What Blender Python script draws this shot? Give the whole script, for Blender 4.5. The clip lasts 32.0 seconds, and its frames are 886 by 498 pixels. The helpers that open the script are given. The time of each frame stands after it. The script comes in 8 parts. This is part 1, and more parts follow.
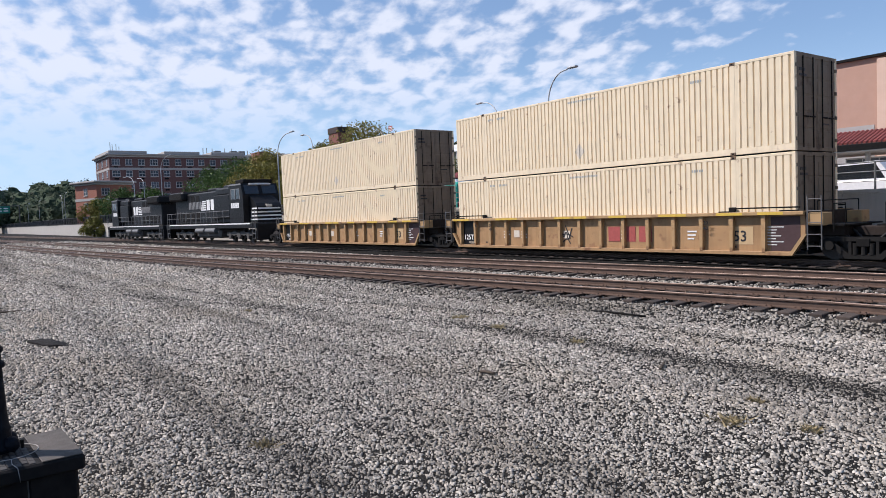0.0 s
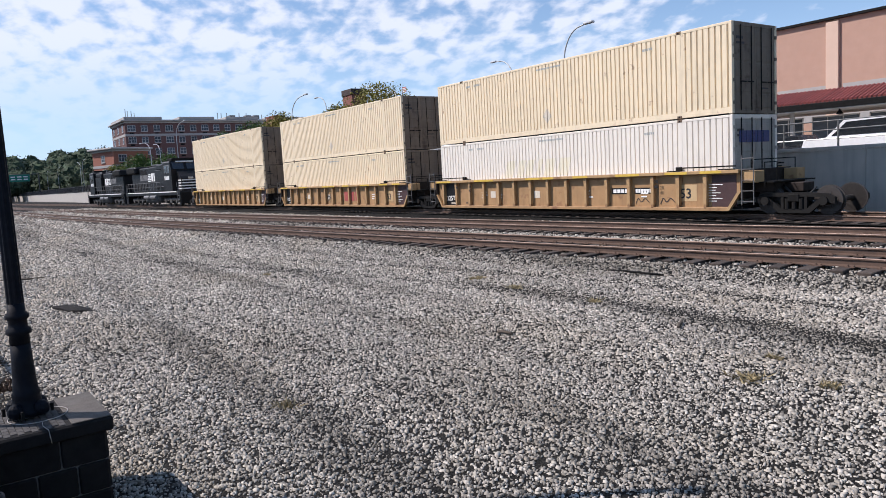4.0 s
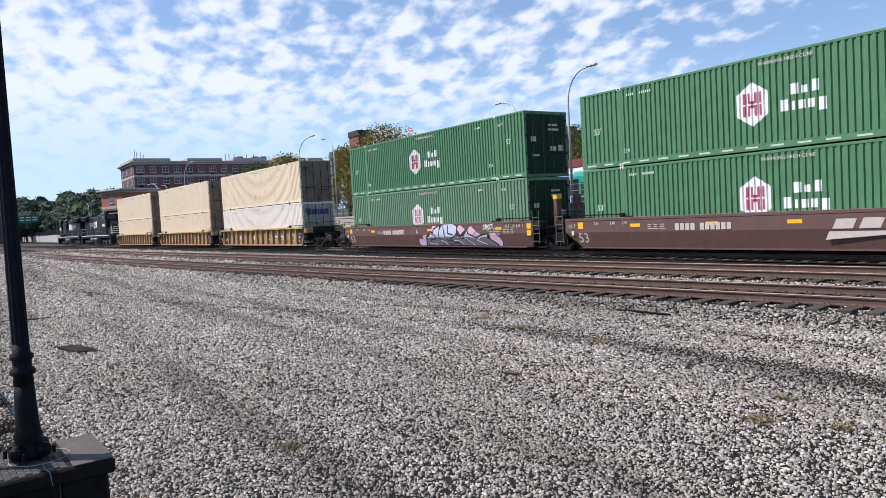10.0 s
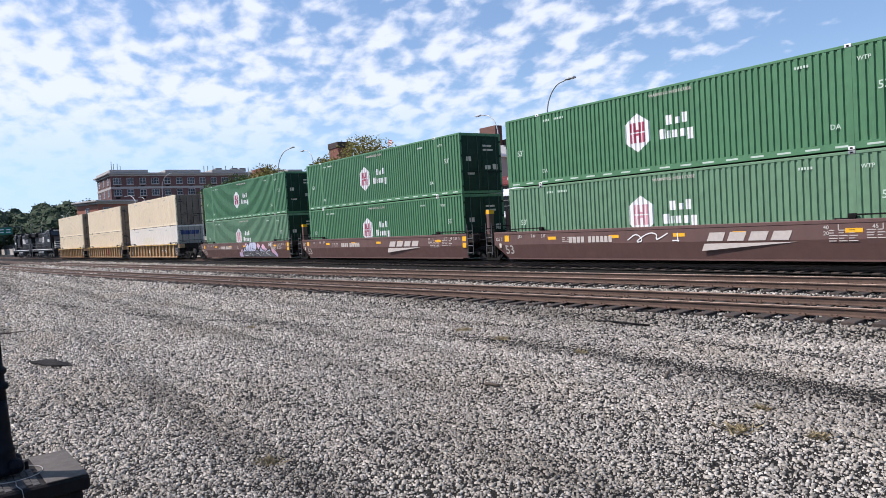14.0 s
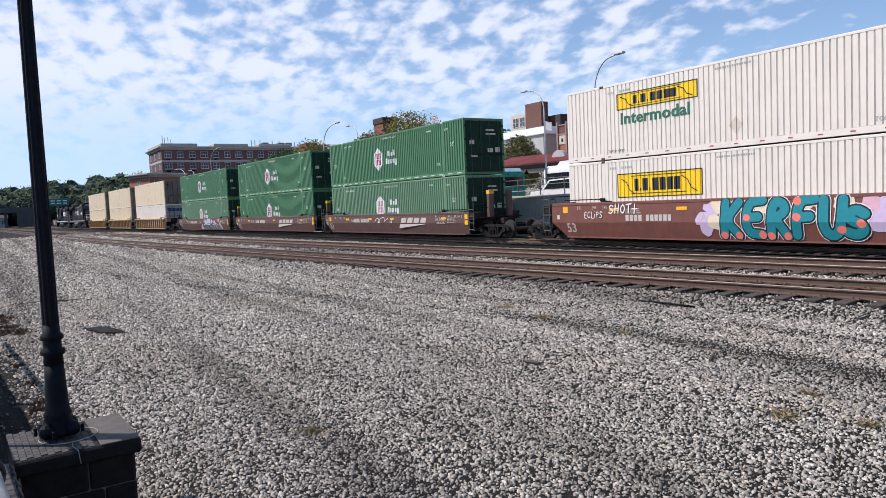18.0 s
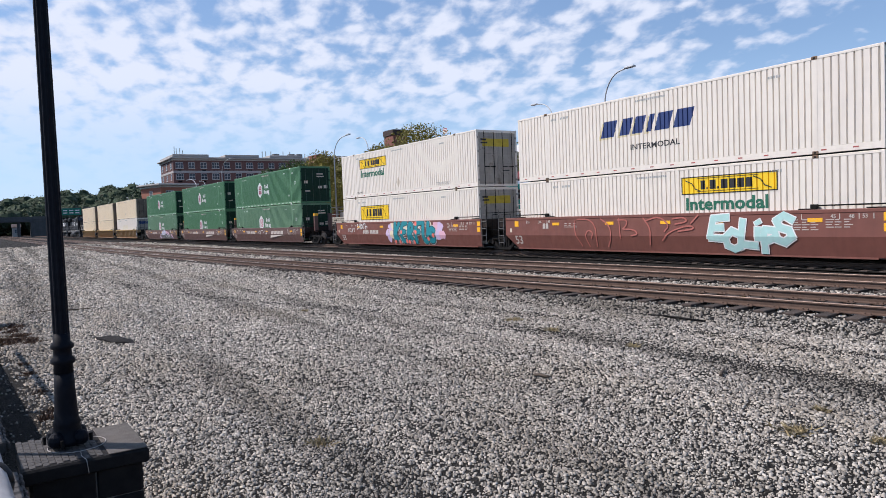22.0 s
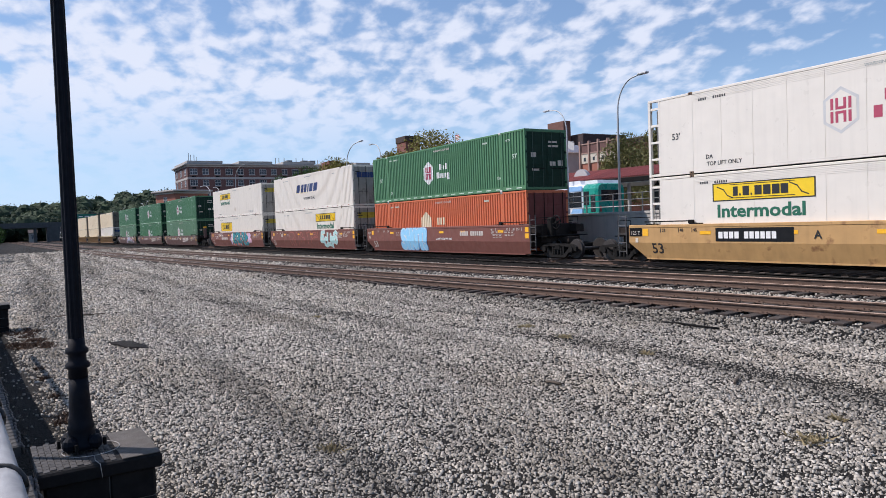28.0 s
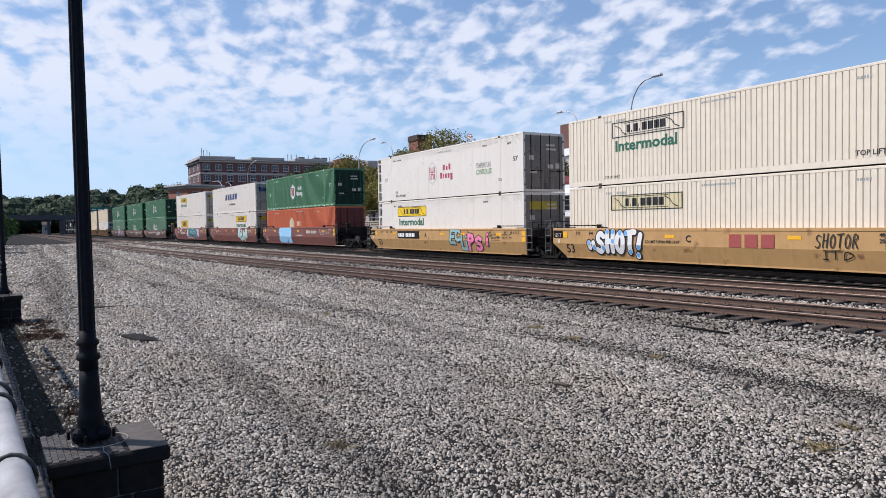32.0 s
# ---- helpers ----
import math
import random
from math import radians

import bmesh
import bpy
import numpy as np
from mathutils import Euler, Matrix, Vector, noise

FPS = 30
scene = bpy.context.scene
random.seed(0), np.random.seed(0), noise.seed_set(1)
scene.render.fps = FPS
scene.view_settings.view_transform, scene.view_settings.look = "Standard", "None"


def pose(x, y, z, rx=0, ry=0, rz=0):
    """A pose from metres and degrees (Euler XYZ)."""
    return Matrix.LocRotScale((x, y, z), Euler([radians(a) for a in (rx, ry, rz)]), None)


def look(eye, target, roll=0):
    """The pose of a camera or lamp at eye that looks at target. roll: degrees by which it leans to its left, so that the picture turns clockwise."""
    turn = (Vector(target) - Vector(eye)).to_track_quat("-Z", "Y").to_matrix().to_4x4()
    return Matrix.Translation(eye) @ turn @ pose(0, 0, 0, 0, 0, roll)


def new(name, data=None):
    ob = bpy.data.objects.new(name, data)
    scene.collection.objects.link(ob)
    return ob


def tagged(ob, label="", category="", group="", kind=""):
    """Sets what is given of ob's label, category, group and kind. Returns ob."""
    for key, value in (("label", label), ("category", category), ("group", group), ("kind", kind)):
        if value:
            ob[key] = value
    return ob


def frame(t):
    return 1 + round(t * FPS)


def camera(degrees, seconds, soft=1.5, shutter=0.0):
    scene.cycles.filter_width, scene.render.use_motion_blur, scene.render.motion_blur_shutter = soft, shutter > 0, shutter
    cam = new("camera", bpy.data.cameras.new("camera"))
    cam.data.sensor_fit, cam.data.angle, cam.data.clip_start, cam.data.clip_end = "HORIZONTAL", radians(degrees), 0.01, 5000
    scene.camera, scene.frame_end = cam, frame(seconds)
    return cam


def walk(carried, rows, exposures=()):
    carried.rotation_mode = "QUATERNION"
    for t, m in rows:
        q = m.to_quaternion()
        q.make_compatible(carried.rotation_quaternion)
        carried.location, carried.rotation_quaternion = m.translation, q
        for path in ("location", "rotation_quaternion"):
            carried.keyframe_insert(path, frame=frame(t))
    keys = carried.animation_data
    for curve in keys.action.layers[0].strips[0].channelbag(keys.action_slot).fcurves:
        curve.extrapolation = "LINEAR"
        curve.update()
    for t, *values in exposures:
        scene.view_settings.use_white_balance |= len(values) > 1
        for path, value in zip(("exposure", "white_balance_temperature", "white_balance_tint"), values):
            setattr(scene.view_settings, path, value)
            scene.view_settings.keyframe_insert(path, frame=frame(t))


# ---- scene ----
EXPOSURES = [(0.0, 0.04, 6450, 13), (3.0, 0.08, 6450, 13), (6.0, 0.20, 6450, 13), (14.0, 0.20, 6450, 13), (18.0, 0.11, 6450, 13), (21.0, 0.05, 6450, 13), (28.0, 0.00, 6450, 13), (32.0, 0.00, 6450, 13)]
DURATION = 32.0
EYE = Vector((0.0, 0.0, 1.856))
cam = camera(63.864, DURATION, soft=0.6)


def eye_pose(turn, tilt, roll):
    """The carried camera at its standing place: turn to the left of +y, tilt up, roll, in degrees."""
    a, b = radians(turn), radians(tilt)
    ahead = Vector((-math.sin(a) * math.cos(b), math.cos(a) * math.cos(b), math.sin(b)))
    return look(EYE, EYE + ahead, roll)


walk(cam, [
    (0, eye_pose(54.188, -3.019, -2.211)),
    (0.5, eye_pose(54.410, -2.909, -2.593)),
    (1, eye_pose(54.804, -2.912, -3.008)),
    (1.5, eye_pose(55.356, -3.136, -3.298)),
    (2, eye_pose(55.877, -3.693, -3.521)),
    (2.5, eye_pose(56.219, -4.473, -3.552)),
    (3, eye_pose(56.262, -5.268, -3.518)),
    (3.5, eye_pose(55.986, -5.972, -3.438)),
    (5.5, eye_pose(54.697, -5.445, -2.728)),
    (6, eye_pose(54.592, -4.967, -2.854)),
    (6.5, eye_pose(54.510, -4.551, -3.026)),
    (7, eye_pose(54.452, -4.153, -3.182)),
    (7.5, eye_pose(54.546, -3.738, -3.271)),
    (8, eye_pose(54.743, -3.382, -3.294)),
    (8.5, eye_pose(55.022, -3.137, -3.284)),
    (9, eye_pose(55.350, -2.972, -3.229)),
    (9.5, eye_pose(55.663, -2.879, -3.194)),
    (10, eye_pose(55.926, -2.834, -3.236)),
    (10.5, eye_pose(56.000, -2.783, -3.250)),
    (11, eye_pose(55.943, -2.734, -3.311)),
    (11.5, eye_pose(55.705, -2.707, -3.340)),
    (12, eye_pose(55.376, -2.679, -3.371)),
    (12.5, eye_pose(54.971, -2.595, -3.339)),
    (13, eye_pose(54.651, -2.425, -3.412)),
    (13.5, eye_pose(54.374, -2.205, -3.329)),
    (14, eye_pose(54.289, -1.986, -3.314)),
    (14.5, eye_pose(54.329, -1.831, -3.378)),
    (16.5, eye_pose(55.786, -2.573, -3.133)),
    (17, eye_pose(56.594, -3.068, -2.885)),
    (17.5, eye_pose(57.349, -3.500, -2.666)),
    (18, eye_pose(57.834, -3.698, -2.546)),
    (18.5, eye_pose(58.031, -3.666, -2.539)),
    (19, eye_pose(58.019, -3.449, -2.606)),
    (19.5, eye_pose(58.041, -3.150, -2.685)),
    (20, eye_pose(58.104, -2.904, -2.705)),
    (20.5, eye_pose(58.196, -2.769, -2.541)),
    (21, eye_pose(58.301, -2.717, -2.413)),
    (21.5, eye_pose(58.457, -2.724, -2.272)),
    (22, eye_pose(58.531, -2.697, -2.166)),
    (22.5, eye_pose(58.620, -2.701, -2.063)),
    (23, eye_pose(58.620, -2.703, -2.053)),
    (23.5, eye_pose(58.675, -2.703, -2.059)),
    (24, eye_pose(58.740, -2.653, -2.023)),
    (24.5, eye_pose(58.800, -2.561, -2.030)),
    (25, eye_pose(58.887, -2.451, -2.039)),
    (25.5, eye_pose(58.956, -2.299, -2.025)),
    (27.5, eye_pose(59.393, -2.114, -2.085)),
    (28, eye_pose(59.491, -2.150, -2.083)),
    (28.5, eye_pose(59.666, -2.206, -2.041)),
    (29, eye_pose(59.839, -2.202, -2.032)),
    (29.5, eye_pose(60.030, -2.195, -1.941)),
    (30, eye_pose(60.140, -2.183, -1.785)),
    (30.5, eye_pose(60.182, -2.219, -1.627)),
    (31, eye_pose(60.163, -2.225, -1.418)),
    (31.5, eye_pose(60.171, -2.249, -1.274)),
    (32, eye_pose(60.307, -2.187, -1.051)),
], exposures=EXPOSURES)

# ---- world and sun ----
SUN_EL, SUN_TO = radians(48), Vector((-0.62, -0.78))
SUN_AZ = math.atan2(SUN_TO.x, SUN_TO.y)
world = bpy.data.worlds.new("sky")
scene.world = world
world.use_nodes = True
wn, wl = world.node_tree.nodes, world.node_tree.links
wn.clear()
w_out, w_bg = wn.new("ShaderNodeOutputWorld"), wn.new("ShaderNodeBackground")
w_sky = wn.new("ShaderNodeTexSky")
w_sky.sky_type, w_sky.sun_disc = "NISHITA", False
w_sky.sun_elevation, w_sky.sun_rotation = SUN_EL, SUN_AZ
w_sky.air_density, w_sky.dust_density, w_sky.ozone_density = 1.0, 0.3, 4.0
w_co = wn.new("ShaderNodeTexCoord")
w_sep = wn.new("ShaderNodeSeparateXYZ")
wl.new(w_co.outputs["Generated"], w_sep.inputs[0])


def w_math(op, a, b=None):
    n = wn.new("ShaderNodeMath")
    n.operation = op
    for i, v in enumerate((a, b)):
        if v is None:
            continue
        if isinstance(v, (int, float)):
            n.inputs[i].default_value = v
        else:
            wl.new(v, n.inputs[i])
    return n.outputs[0]


def w_ramp(value, lo, hi):
    n = wn.new("ShaderNodeMapRange")
    n.interpolation_type = "SMOOTHSTEP"
    wl.new(value, n.inputs["Value"])
    n.inputs["From Min"].default_value, n.inputs["From Max"].default_value = lo, hi
    return n.outputs["Result"]


# a cloud deck seen in perspective: direction divided by height
w_h = w_math("MAXIMUM", w_sep.outputs["Z"], 0.0)
w_den = w_math("ADD", w_h, 0.34)
w_px, w_py = w_math("DIVIDE", w_sep.outputs["X"], w_den), w_math("DIVIDE", w_sep.outputs["Y"], w_den)
w_deck = wn.new("ShaderNodeCombineXYZ")
wl.new(w_px, w_deck.inputs[0]), wl.new(w_py, w_deck.inputs[1])


def w_noise(scale, detail, rough, shift, stretch=(1, 1, 1), turn=0.0, warp=0.0):
    m = wn.new("ShaderNodeMapping")
    m.inputs["Location"].default_value = (shift, shift * 0.7, 0)
    m.inputs["Rotation"].default_value = (0, 0, turn)
    m.inputs["Scale"].default_value = stretch
    wl.new(w_deck.outputs[0], m.inputs[0])
    n = wn.new("ShaderNodeTexNoise")
    n.inputs["Scale"].default_value, n.inputs["Detail"].default_value = scale, detail
    n.inputs["Roughness"].default_value, n.inputs["Distortion"].default_value = rough, warp
    wl.new(m.outputs[0], n.inputs["Vector"])
    return n.outputs["Fac"]


CLOUD_TURN = radians(25)
w_broad = w_noise(1.4, 2, 0.5, 3.1)
w_puff = w_noise(12.5, 5, 0.48, 8.4, (1.0, 1.15, 1), CLOUD_TURN, 0.15)
w_rows = w_noise(3.2, 3, 0.5, 1.7, (0.7, 1.3, 1), CLOUD_TURN, 0.3)
w_sum = w_math("ADD", w_math("MULTIPLY", w_puff, 0.80), w_math("ADD", w_math("MULTIPLY", w_rows, 0.30), w_math("MULTIPLY", w_broad, 0.34)))
# more cloud towards -x
w_sum = w_math("ADD", w_sum, w_math("MULTIPLY", w_sep.outputs["X"], -0.30))
w_cover = w_ramp(w_sum, 0.865, 1.08)
w_low = w_ramp(w_sep.outputs["Z"], 0.04, 0.19)
w_fac = w_math("MULTIPLY", w_cover, w_math("ADD", w_math("MULTIPLY", w_low, 0.72), 0.20))
w_mix = wn.new("ShaderNodeMixRGB")
# a thin bright veil over the blue
w_veil = wn.new("ShaderNodeMixRGB")
w_veil.inputs[0].default_value = 0.22
wl.new(w_sky.outputs[0], w_veil.inputs[1])
w_veil.inputs[2].default_value = (3.4, 5.3, 8.8, 1)
wl.new(w_fac, w_mix.inputs[0]), wl.new(w_veil.outputs[0], w_mix.inputs[1])
w_mix.inputs[2].default_value = (6.7, 7.2, 8.3, 1)
# pale haze towards the horizon
w_haze = wn.new("ShaderNodeMixRGB")
wl.new(w_math("MULTIPLY", w_ramp(w_sep.outputs["Z"], 0.22, -0.02), 0.75), w_haze.inputs[0])
wl.new(w_mix.outputs[0], w_haze.inputs[1])
w_haze.inputs[2].default_value = (4.3, 6.3, 9.0, 1)
wl.new(w_haze.outputs[0], w_bg.inputs["Color"])
w_bg.inputs["Strength"].default_value = 0.118
wl.new(w_bg.outputs[0], w_out.inputs["Surface"])

sun = new("sun", bpy.data.lights.new("sun", "SUN"))
sun.data.energy, sun.data.angle, sun.data.color = 5.0, radians(0.53), (1.0, 0.93, 0.89)
sun_vec = Vector((SUN_TO.x, SUN_TO.y, 0)).normalized() * math.cos(SUN_EL) + Vector((0, 0, math.sin(SUN_EL)))
sun.matrix_world = look((0, 0, 60), Vector((0, 0, 60)) - sun_vec)


# ---- materials ----
def material(name, color, rough=0.6, metal=0.0, vary=0.15, grain=8.0, bump=0.0, bump_scale=60.0, second=None, streak=0.0,
             rand=0.0, island=0.0, spec=0.5, patches=0.0, patch_color=(0.1, 0.06, 0.04)):
    """A painted, mineral or metal surface: base colour varied at two scales, fine relief, optional streaks and worn patches."""
    m = bpy.data.materials.new(name)
    m.use_nodes = True
    nt = m.node_tree
    n, l = nt.nodes, nt.links
    p = n["Principled BSDF"]
    p.inputs["Roughness"].default_value, p.inputs["Metallic"].default_value = rough, metal
    p.inputs["Specular IOR Level"].default_value = spec
    co = n.new("ShaderNodeTexCoord")

    def tex(scale, detail=4, stretch=None):
        t = n.new("ShaderNodeTexNoise")
        t.inputs["Scale"].default_value, t.inputs["Detail"].default_value = scale, detail
        if stretch:
            mp = n.new("ShaderNodeMapping")
            mp.inputs["Scale"].default_value = stretch
            l.new(co.outputs["Object"], mp.inputs[0])
            l.new(mp.outputs[0], t.inputs["Vector"])
        else:
            l.new(co.outputs["Object"], t.inputs["Vector"])
        return t.outputs["Fac"]

    def ramp(v, a, b, lo=0.0, hi=1.0):
        r = n.new("ShaderNodeMapRange")
        l.new(v, r.inputs["Value"])
        for k, x in (("From Min", a), ("From Max", b), ("To Min", lo), ("To Max", hi)):
            r.inputs[k].default_value = x
        return r.outputs["Result"]

    def mix(f, a, b, mode="MIX"):
        x = n.new("ShaderNodeMixRGB")
        x.blend_type = mode
        for i, v in enumerate((f, a, b)):
            if isinstance(v, (int, float)):
                x.inputs[i].default_value = v
            elif isinstance(v, tuple):
                x.inputs[i].default_value = (*v[:3], 1)
            else:
                l.new(v, x.inputs[i])
        return x.outputs[0]

    dark = tuple(c * (1 - vary) for c in color)
    light = second or tuple(min(1, c * (1 + vary * 0.6)) for c in color)
    c = mix(ramp(tex(grain, 6), 0.3, 0.7), dark, light)
    c = mix(ramp(tex(grain * 0.11, 3), 0.35, 0.65, 0, 0.5), c, color)
    if streak:
        c = mix(ramp(tex(1.0, 5, (5.0, 5.0, 0.35)), 0.48, 0.75, 0, streak), c, tuple(x * 0.45 for x in color))
    if patches:
        c = mix(ramp(tex(2.3, 8), 0.66 - 0.16 * patches, 0.72, 0, 0.85), c, patch_color)
    if rand or island:
        if rand:
            r = n.new("ShaderNodeObjectInfo").outputs["Random"]
        else:
            r = n.new("ShaderNodeNewGeometry").outputs["Random Per Island"]
        a = rand or island
        v = ramp(r, 0, 1, 1 - a, 1 + a)
        comb = n.new("ShaderNodeCombineXYZ")
        for i in range(3):
            l.new(v, comb.inputs[i])
        c = mix(1.0, c, comb.outputs[0], "MULTIPLY")
    l.new(c, p.inputs["Base Color"])
    if rough < 0.95:
        l.new(ramp(tex(grain * 1.7, 4), 0.3, 0.7, max(0.03, rough - 0.12), min(1, rough + 0.12)), p.inputs["Roughness"])
    if bump:
        b = n.new("ShaderNodeBump")
        b.inputs["Strength"].default_value, b.inputs["Distance"].default_value = bump, 0.01
        l.new(tex(bump_scale, 5), b.inputs["Height"])
        l.new(b.outputs[0], p.inputs["Normal"])
    return m


def leaf_material(name, a, b):
    m = material(name, a, 0.6, vary=0.3, grain=1.2, second=b, island=0.45, spec=0.25)
    m.node_tree.nodes["Principled BSDF"].inputs["Subsurface Weight"].default_value = 0.0
    return m


CREAM = material("cream paint", (0.79, 0.655, 0.455), 0.5, vary=0.08, grain=3, streak=0.22, bump=0.05, patches=0.10, patch_color=(0.30, 0.17, 0.09))
WHITE = material("white paint", (0.77, 0.71, 0.62), 0.45, vary=0.06, grain=3, streak=0.16, bump=0.05)
PANEL = material("smooth white panel", (0.76, 0.71, 0.625), 0.38, vary=0.04, grain=2, streak=0.10)
WARM = material("warm white paint", (0.78, 0.70, 0.56), 0.48, vary=0.07, grain=3, streak=0.18, bump=0.05)
GREEN = material("green paint", (0.086, 0.215, 0.106), 0.5, spec=0.3, vary=0.16, grain=3, streak=0.20, bump=0.04)
GREEN_DIM = material("weathered green paint", (0.135, 0.255, 0.145), 0.55, vary=0.18, grain=3, streak=0.28, bump=0.05)
ORANGE = material("faded orange paint", (0.60, 0.145, 0.055), 0.5, vary=0.12, grain=3, streak=0.2, bump=0.05)
MAROON = material("dark red paint", (0.16, 0.028, 0.022), 0.55, vary=0.2, grain=3, streak=0.3)
# Door tones: shade of the +x ends put into the colour, besides weathering.
DOOR_GREY = material("weathered grey door with end shade", (0.20, 0.160, 0.122), 0.75, spec=0.2, vary=0.28, grain=2.2, streak=0.55, patches=0.5, patch_color=(0.07, 0.05, 0.04))
DOOR_PALE = material("weathered pale door with end shade", (0.36, 0.335, 0.295), 0.65, spec=0.25, vary=0.25, grain=2.2, streak=0.5, patches=0.3, patch_color=(0.11, 0.075, 0.05))
GREEN_BAR = material("dusty green bar", (0.045, 0.085, 0.060), 0.6, vary=0.2, grain=5)
DOOR_DIRTY = material("dirty white door with end shade", (0.23, 0.205, 0.18), 0.7, spec=0.2, vary=0.25, grain=2.2, streak=0.55, patches=0.4, patch_color=(0.09, 0.07, 0.055))
DOOR_GREEN = material("green door with end shade", (0.009, 0.036, 0.020), 0.6, spec=0.2, vary=0.2, grain=3, streak=0.25)
STEEL = material("galvanised steel", (0.42, 0.42, 0.41), 0.4, 0.85, vary=0.15, grain=9)
DARK_STEEL = material("grimy black steel", (0.009, 0.0085, 0.008), 0.75, spec=0.15, vary=0.35, grain=6, bump=0.1)
WHEEL = material("worn wheel steel", (0.045, 0.038, 0.034), 0.6, 0.2, vary=0.3, grain=9)
TTX = material("faded yellow ochre paint", (0.50, 0.295, 0.115), 0.6, vary=0.14, grain=2.2, streak=0.25, bump=0.06, patches=0.25, patch_color=(0.20, 0.085, 0.035))
TTX_DIM = material("rusty salmon ochre paint", (0.37, 0.218, 0.10), 0.65, vary=0.2, grain=2.5, streak=0.4, bump=0.08, patches=0.45, patch_color=(0.17, 0.075, 0.04))
TTX_RIB = material("dusty ochre rib paint", (0.40, 0.25, 0.115), 0.65, vary=0.2, grain=2.5, streak=0.35, bump=0.08, patches=0.35, patch_color=(0.16, 0.07, 0.035))
BROWN = material("oxide brown paint", (0.125, 0.066, 0.055), 0.55, vary=0.14, grain=2.2, streak=0.25, bump=0.05)
BROWN_RED = material("faded red oxide paint", (0.185, 0.066, 0.048), 0.6, vary=0.16, grain=2.2, streak=0.28, bump=0.05)
BLACK = material("black paint", (0.007, 0.007, 0.008), 0.5, spec=0.25, vary=0.25, grain=4)
BLACK_POST = material("dark blue black paint", (0.003, 0.0045, 0.009), 0.6, spec=0.14, vary=0.3, grain=14, bump=0.15, bump_scale=120)
LETTER_W = material("white lettering", (0.80, 0.79, 0.76), 0.5, vary=0.08, grain=12)
LETTER_K = material("black lettering", (0.02, 0.02, 0.022), 0.5, vary=0.2, grain=12)
LETTER_R = material("crimson lettering", (0.42, 0.06, 0.11), 0.5, vary=0.1, grain=12)
LETTER_G = material("dark green lettering", (0.015, 0.13, 0.075), 0.5, vary=0.15, grain=12)
LETTER_B = material("navy lettering", (0.020, 0.045, 0.16), 0.5, vary=0.15, grain=12)
LETTER_RED = material("faded red lettering", (0.36, 0.075, 0.065), 0.6, vary=0.2, grain=9)
YELLOW = material("signal yellow paint", (0.86, 0.58, 0.015), 0.5, vary=0.06, grain=8)
EDGE_YELLOW = material("worn dusty yellow paint", (0.60, 0.40, 0.06), 0.6, vary=0.2, grain=5, patches=0.4, patch_color=(0.30, 0.17, 0.07))
AMBER = material("amber reflector", (0.90, 0.46, 0.02), 0.4, vary=0.08, grain=14)
PALE = material("pale worn paper", (0.62, 0.55, 0.45), 0.7, vary=0.15, grain=14)
GLASS = material("dark glass", (0.015, 0.018, 0.022), 0.08, vary=0.2, grain=2, spec=0.8)
RAIL = material("rusty rail steel", (0.105, 0.064, 0.045), 0.7, 0.1, vary=0.3, grain=6, bump=0.1)
RAIL_TOP = material("worn rail head", (0.25, 0.170, 0.130), 0.5, 0.3, vary=0.25, grain=7)
TIE = material("weathered timber sleeper", (0.052, 0.038, 0.030), 0.85, vary=0.3, grain=9, bump=0.4, rand=0.35)
CONCRETE = material("pale weathered concrete", (0.46, 0.43, 0.385), 0.85, vary=0.14, grain=1.5, streak=0.35, bump=0.15, bump_scale=30)
COPING = material("dark weathered stone", (0.016, 0.015, 0.015), 0.85, spec=0.15, vary=0.35, grain=9, bump=0.5, bump_scale=40)
BRICK = material("grey paving brick", (0.055, 0.050, 0.047), 0.85, vary=0.25, grain=12, bump=0.4, rand=0.3)
ASPHALT = material("asphalt", (0.055, 0.055, 0.055), 0.9, vary=0.2, grain=3, bump=0.2)
PIPE = material("white peeling pipe paint", (0.36, 0.36, 0.365), 0.65, spec=0.2, vary=0.4, grain=9, bump=0.6, bump_scale=18)
RUBBER = material("black rubber", (0.015, 0.015, 0.015), 0.6, vary=0.2, grain=9)
RED_BRICK = material("red brick wall", (0.125, 0.062, 0.056), 0.85, vary=0.18, grain=4, bump=0.2)
STONE_TRIM = material("pale stone trim", (0.36, 0.34, 0.32), 0.8, vary=0.1, grain=2)
WINDOW = material("window glass", (0.07, 0.08, 0.095), 0.2, spec=0.3, vary=0.3, grain=0.5, rand=0.5)
FRAME_W = material("white window frame", (0.45, 0.44, 0.43), 0.5, vary=0.08, grain=6)
TILE_RED = material("red roof tile", (0.25, 0.058, 0.048), 0.6, vary=0.25, grain=5, rand=0.2)
TAN = material("tan render panel", (0.43, 0.265, 0.195), 0.8, vary=0.06, grain=1.5, bump=0.1)
TAN_PALE = material("pale tan pilaster", (0.60, 0.43, 0.33), 0.8, vary=0.06, grain=1.5)
GREY_WALL = material("grey stone wall", (0.38, 0.38, 0.37), 0.85, vary=0.15, grain=1)
DARK_ROOF = material("dark brown roof", (0.045, 0.028, 0.026), 0.8, vary=0.2, grain=1)
BUS_WHITE = material("white bus paint", (0.78, 0.80, 0.82), 0.3, vary=0.04, grain=2)
BUS_TEAL = material("teal bus paint", (0.015, 0.30, 0.23), 0.3, vary=0.06, grain=2)
BUS_BLUE = material("pale blue bus paint", (0.28, 0.50, 0.78), 0.3, vary=0.06, grain=2)
CAR_DARK = material("dark car paint", (0.03, 0.032, 0.036), 0.25, vary=0.1, grain=3)
CAR_WHITE = material("white car paint", (0.78, 0.78, 0.78), 0.25, vary=0.03, grain=3)
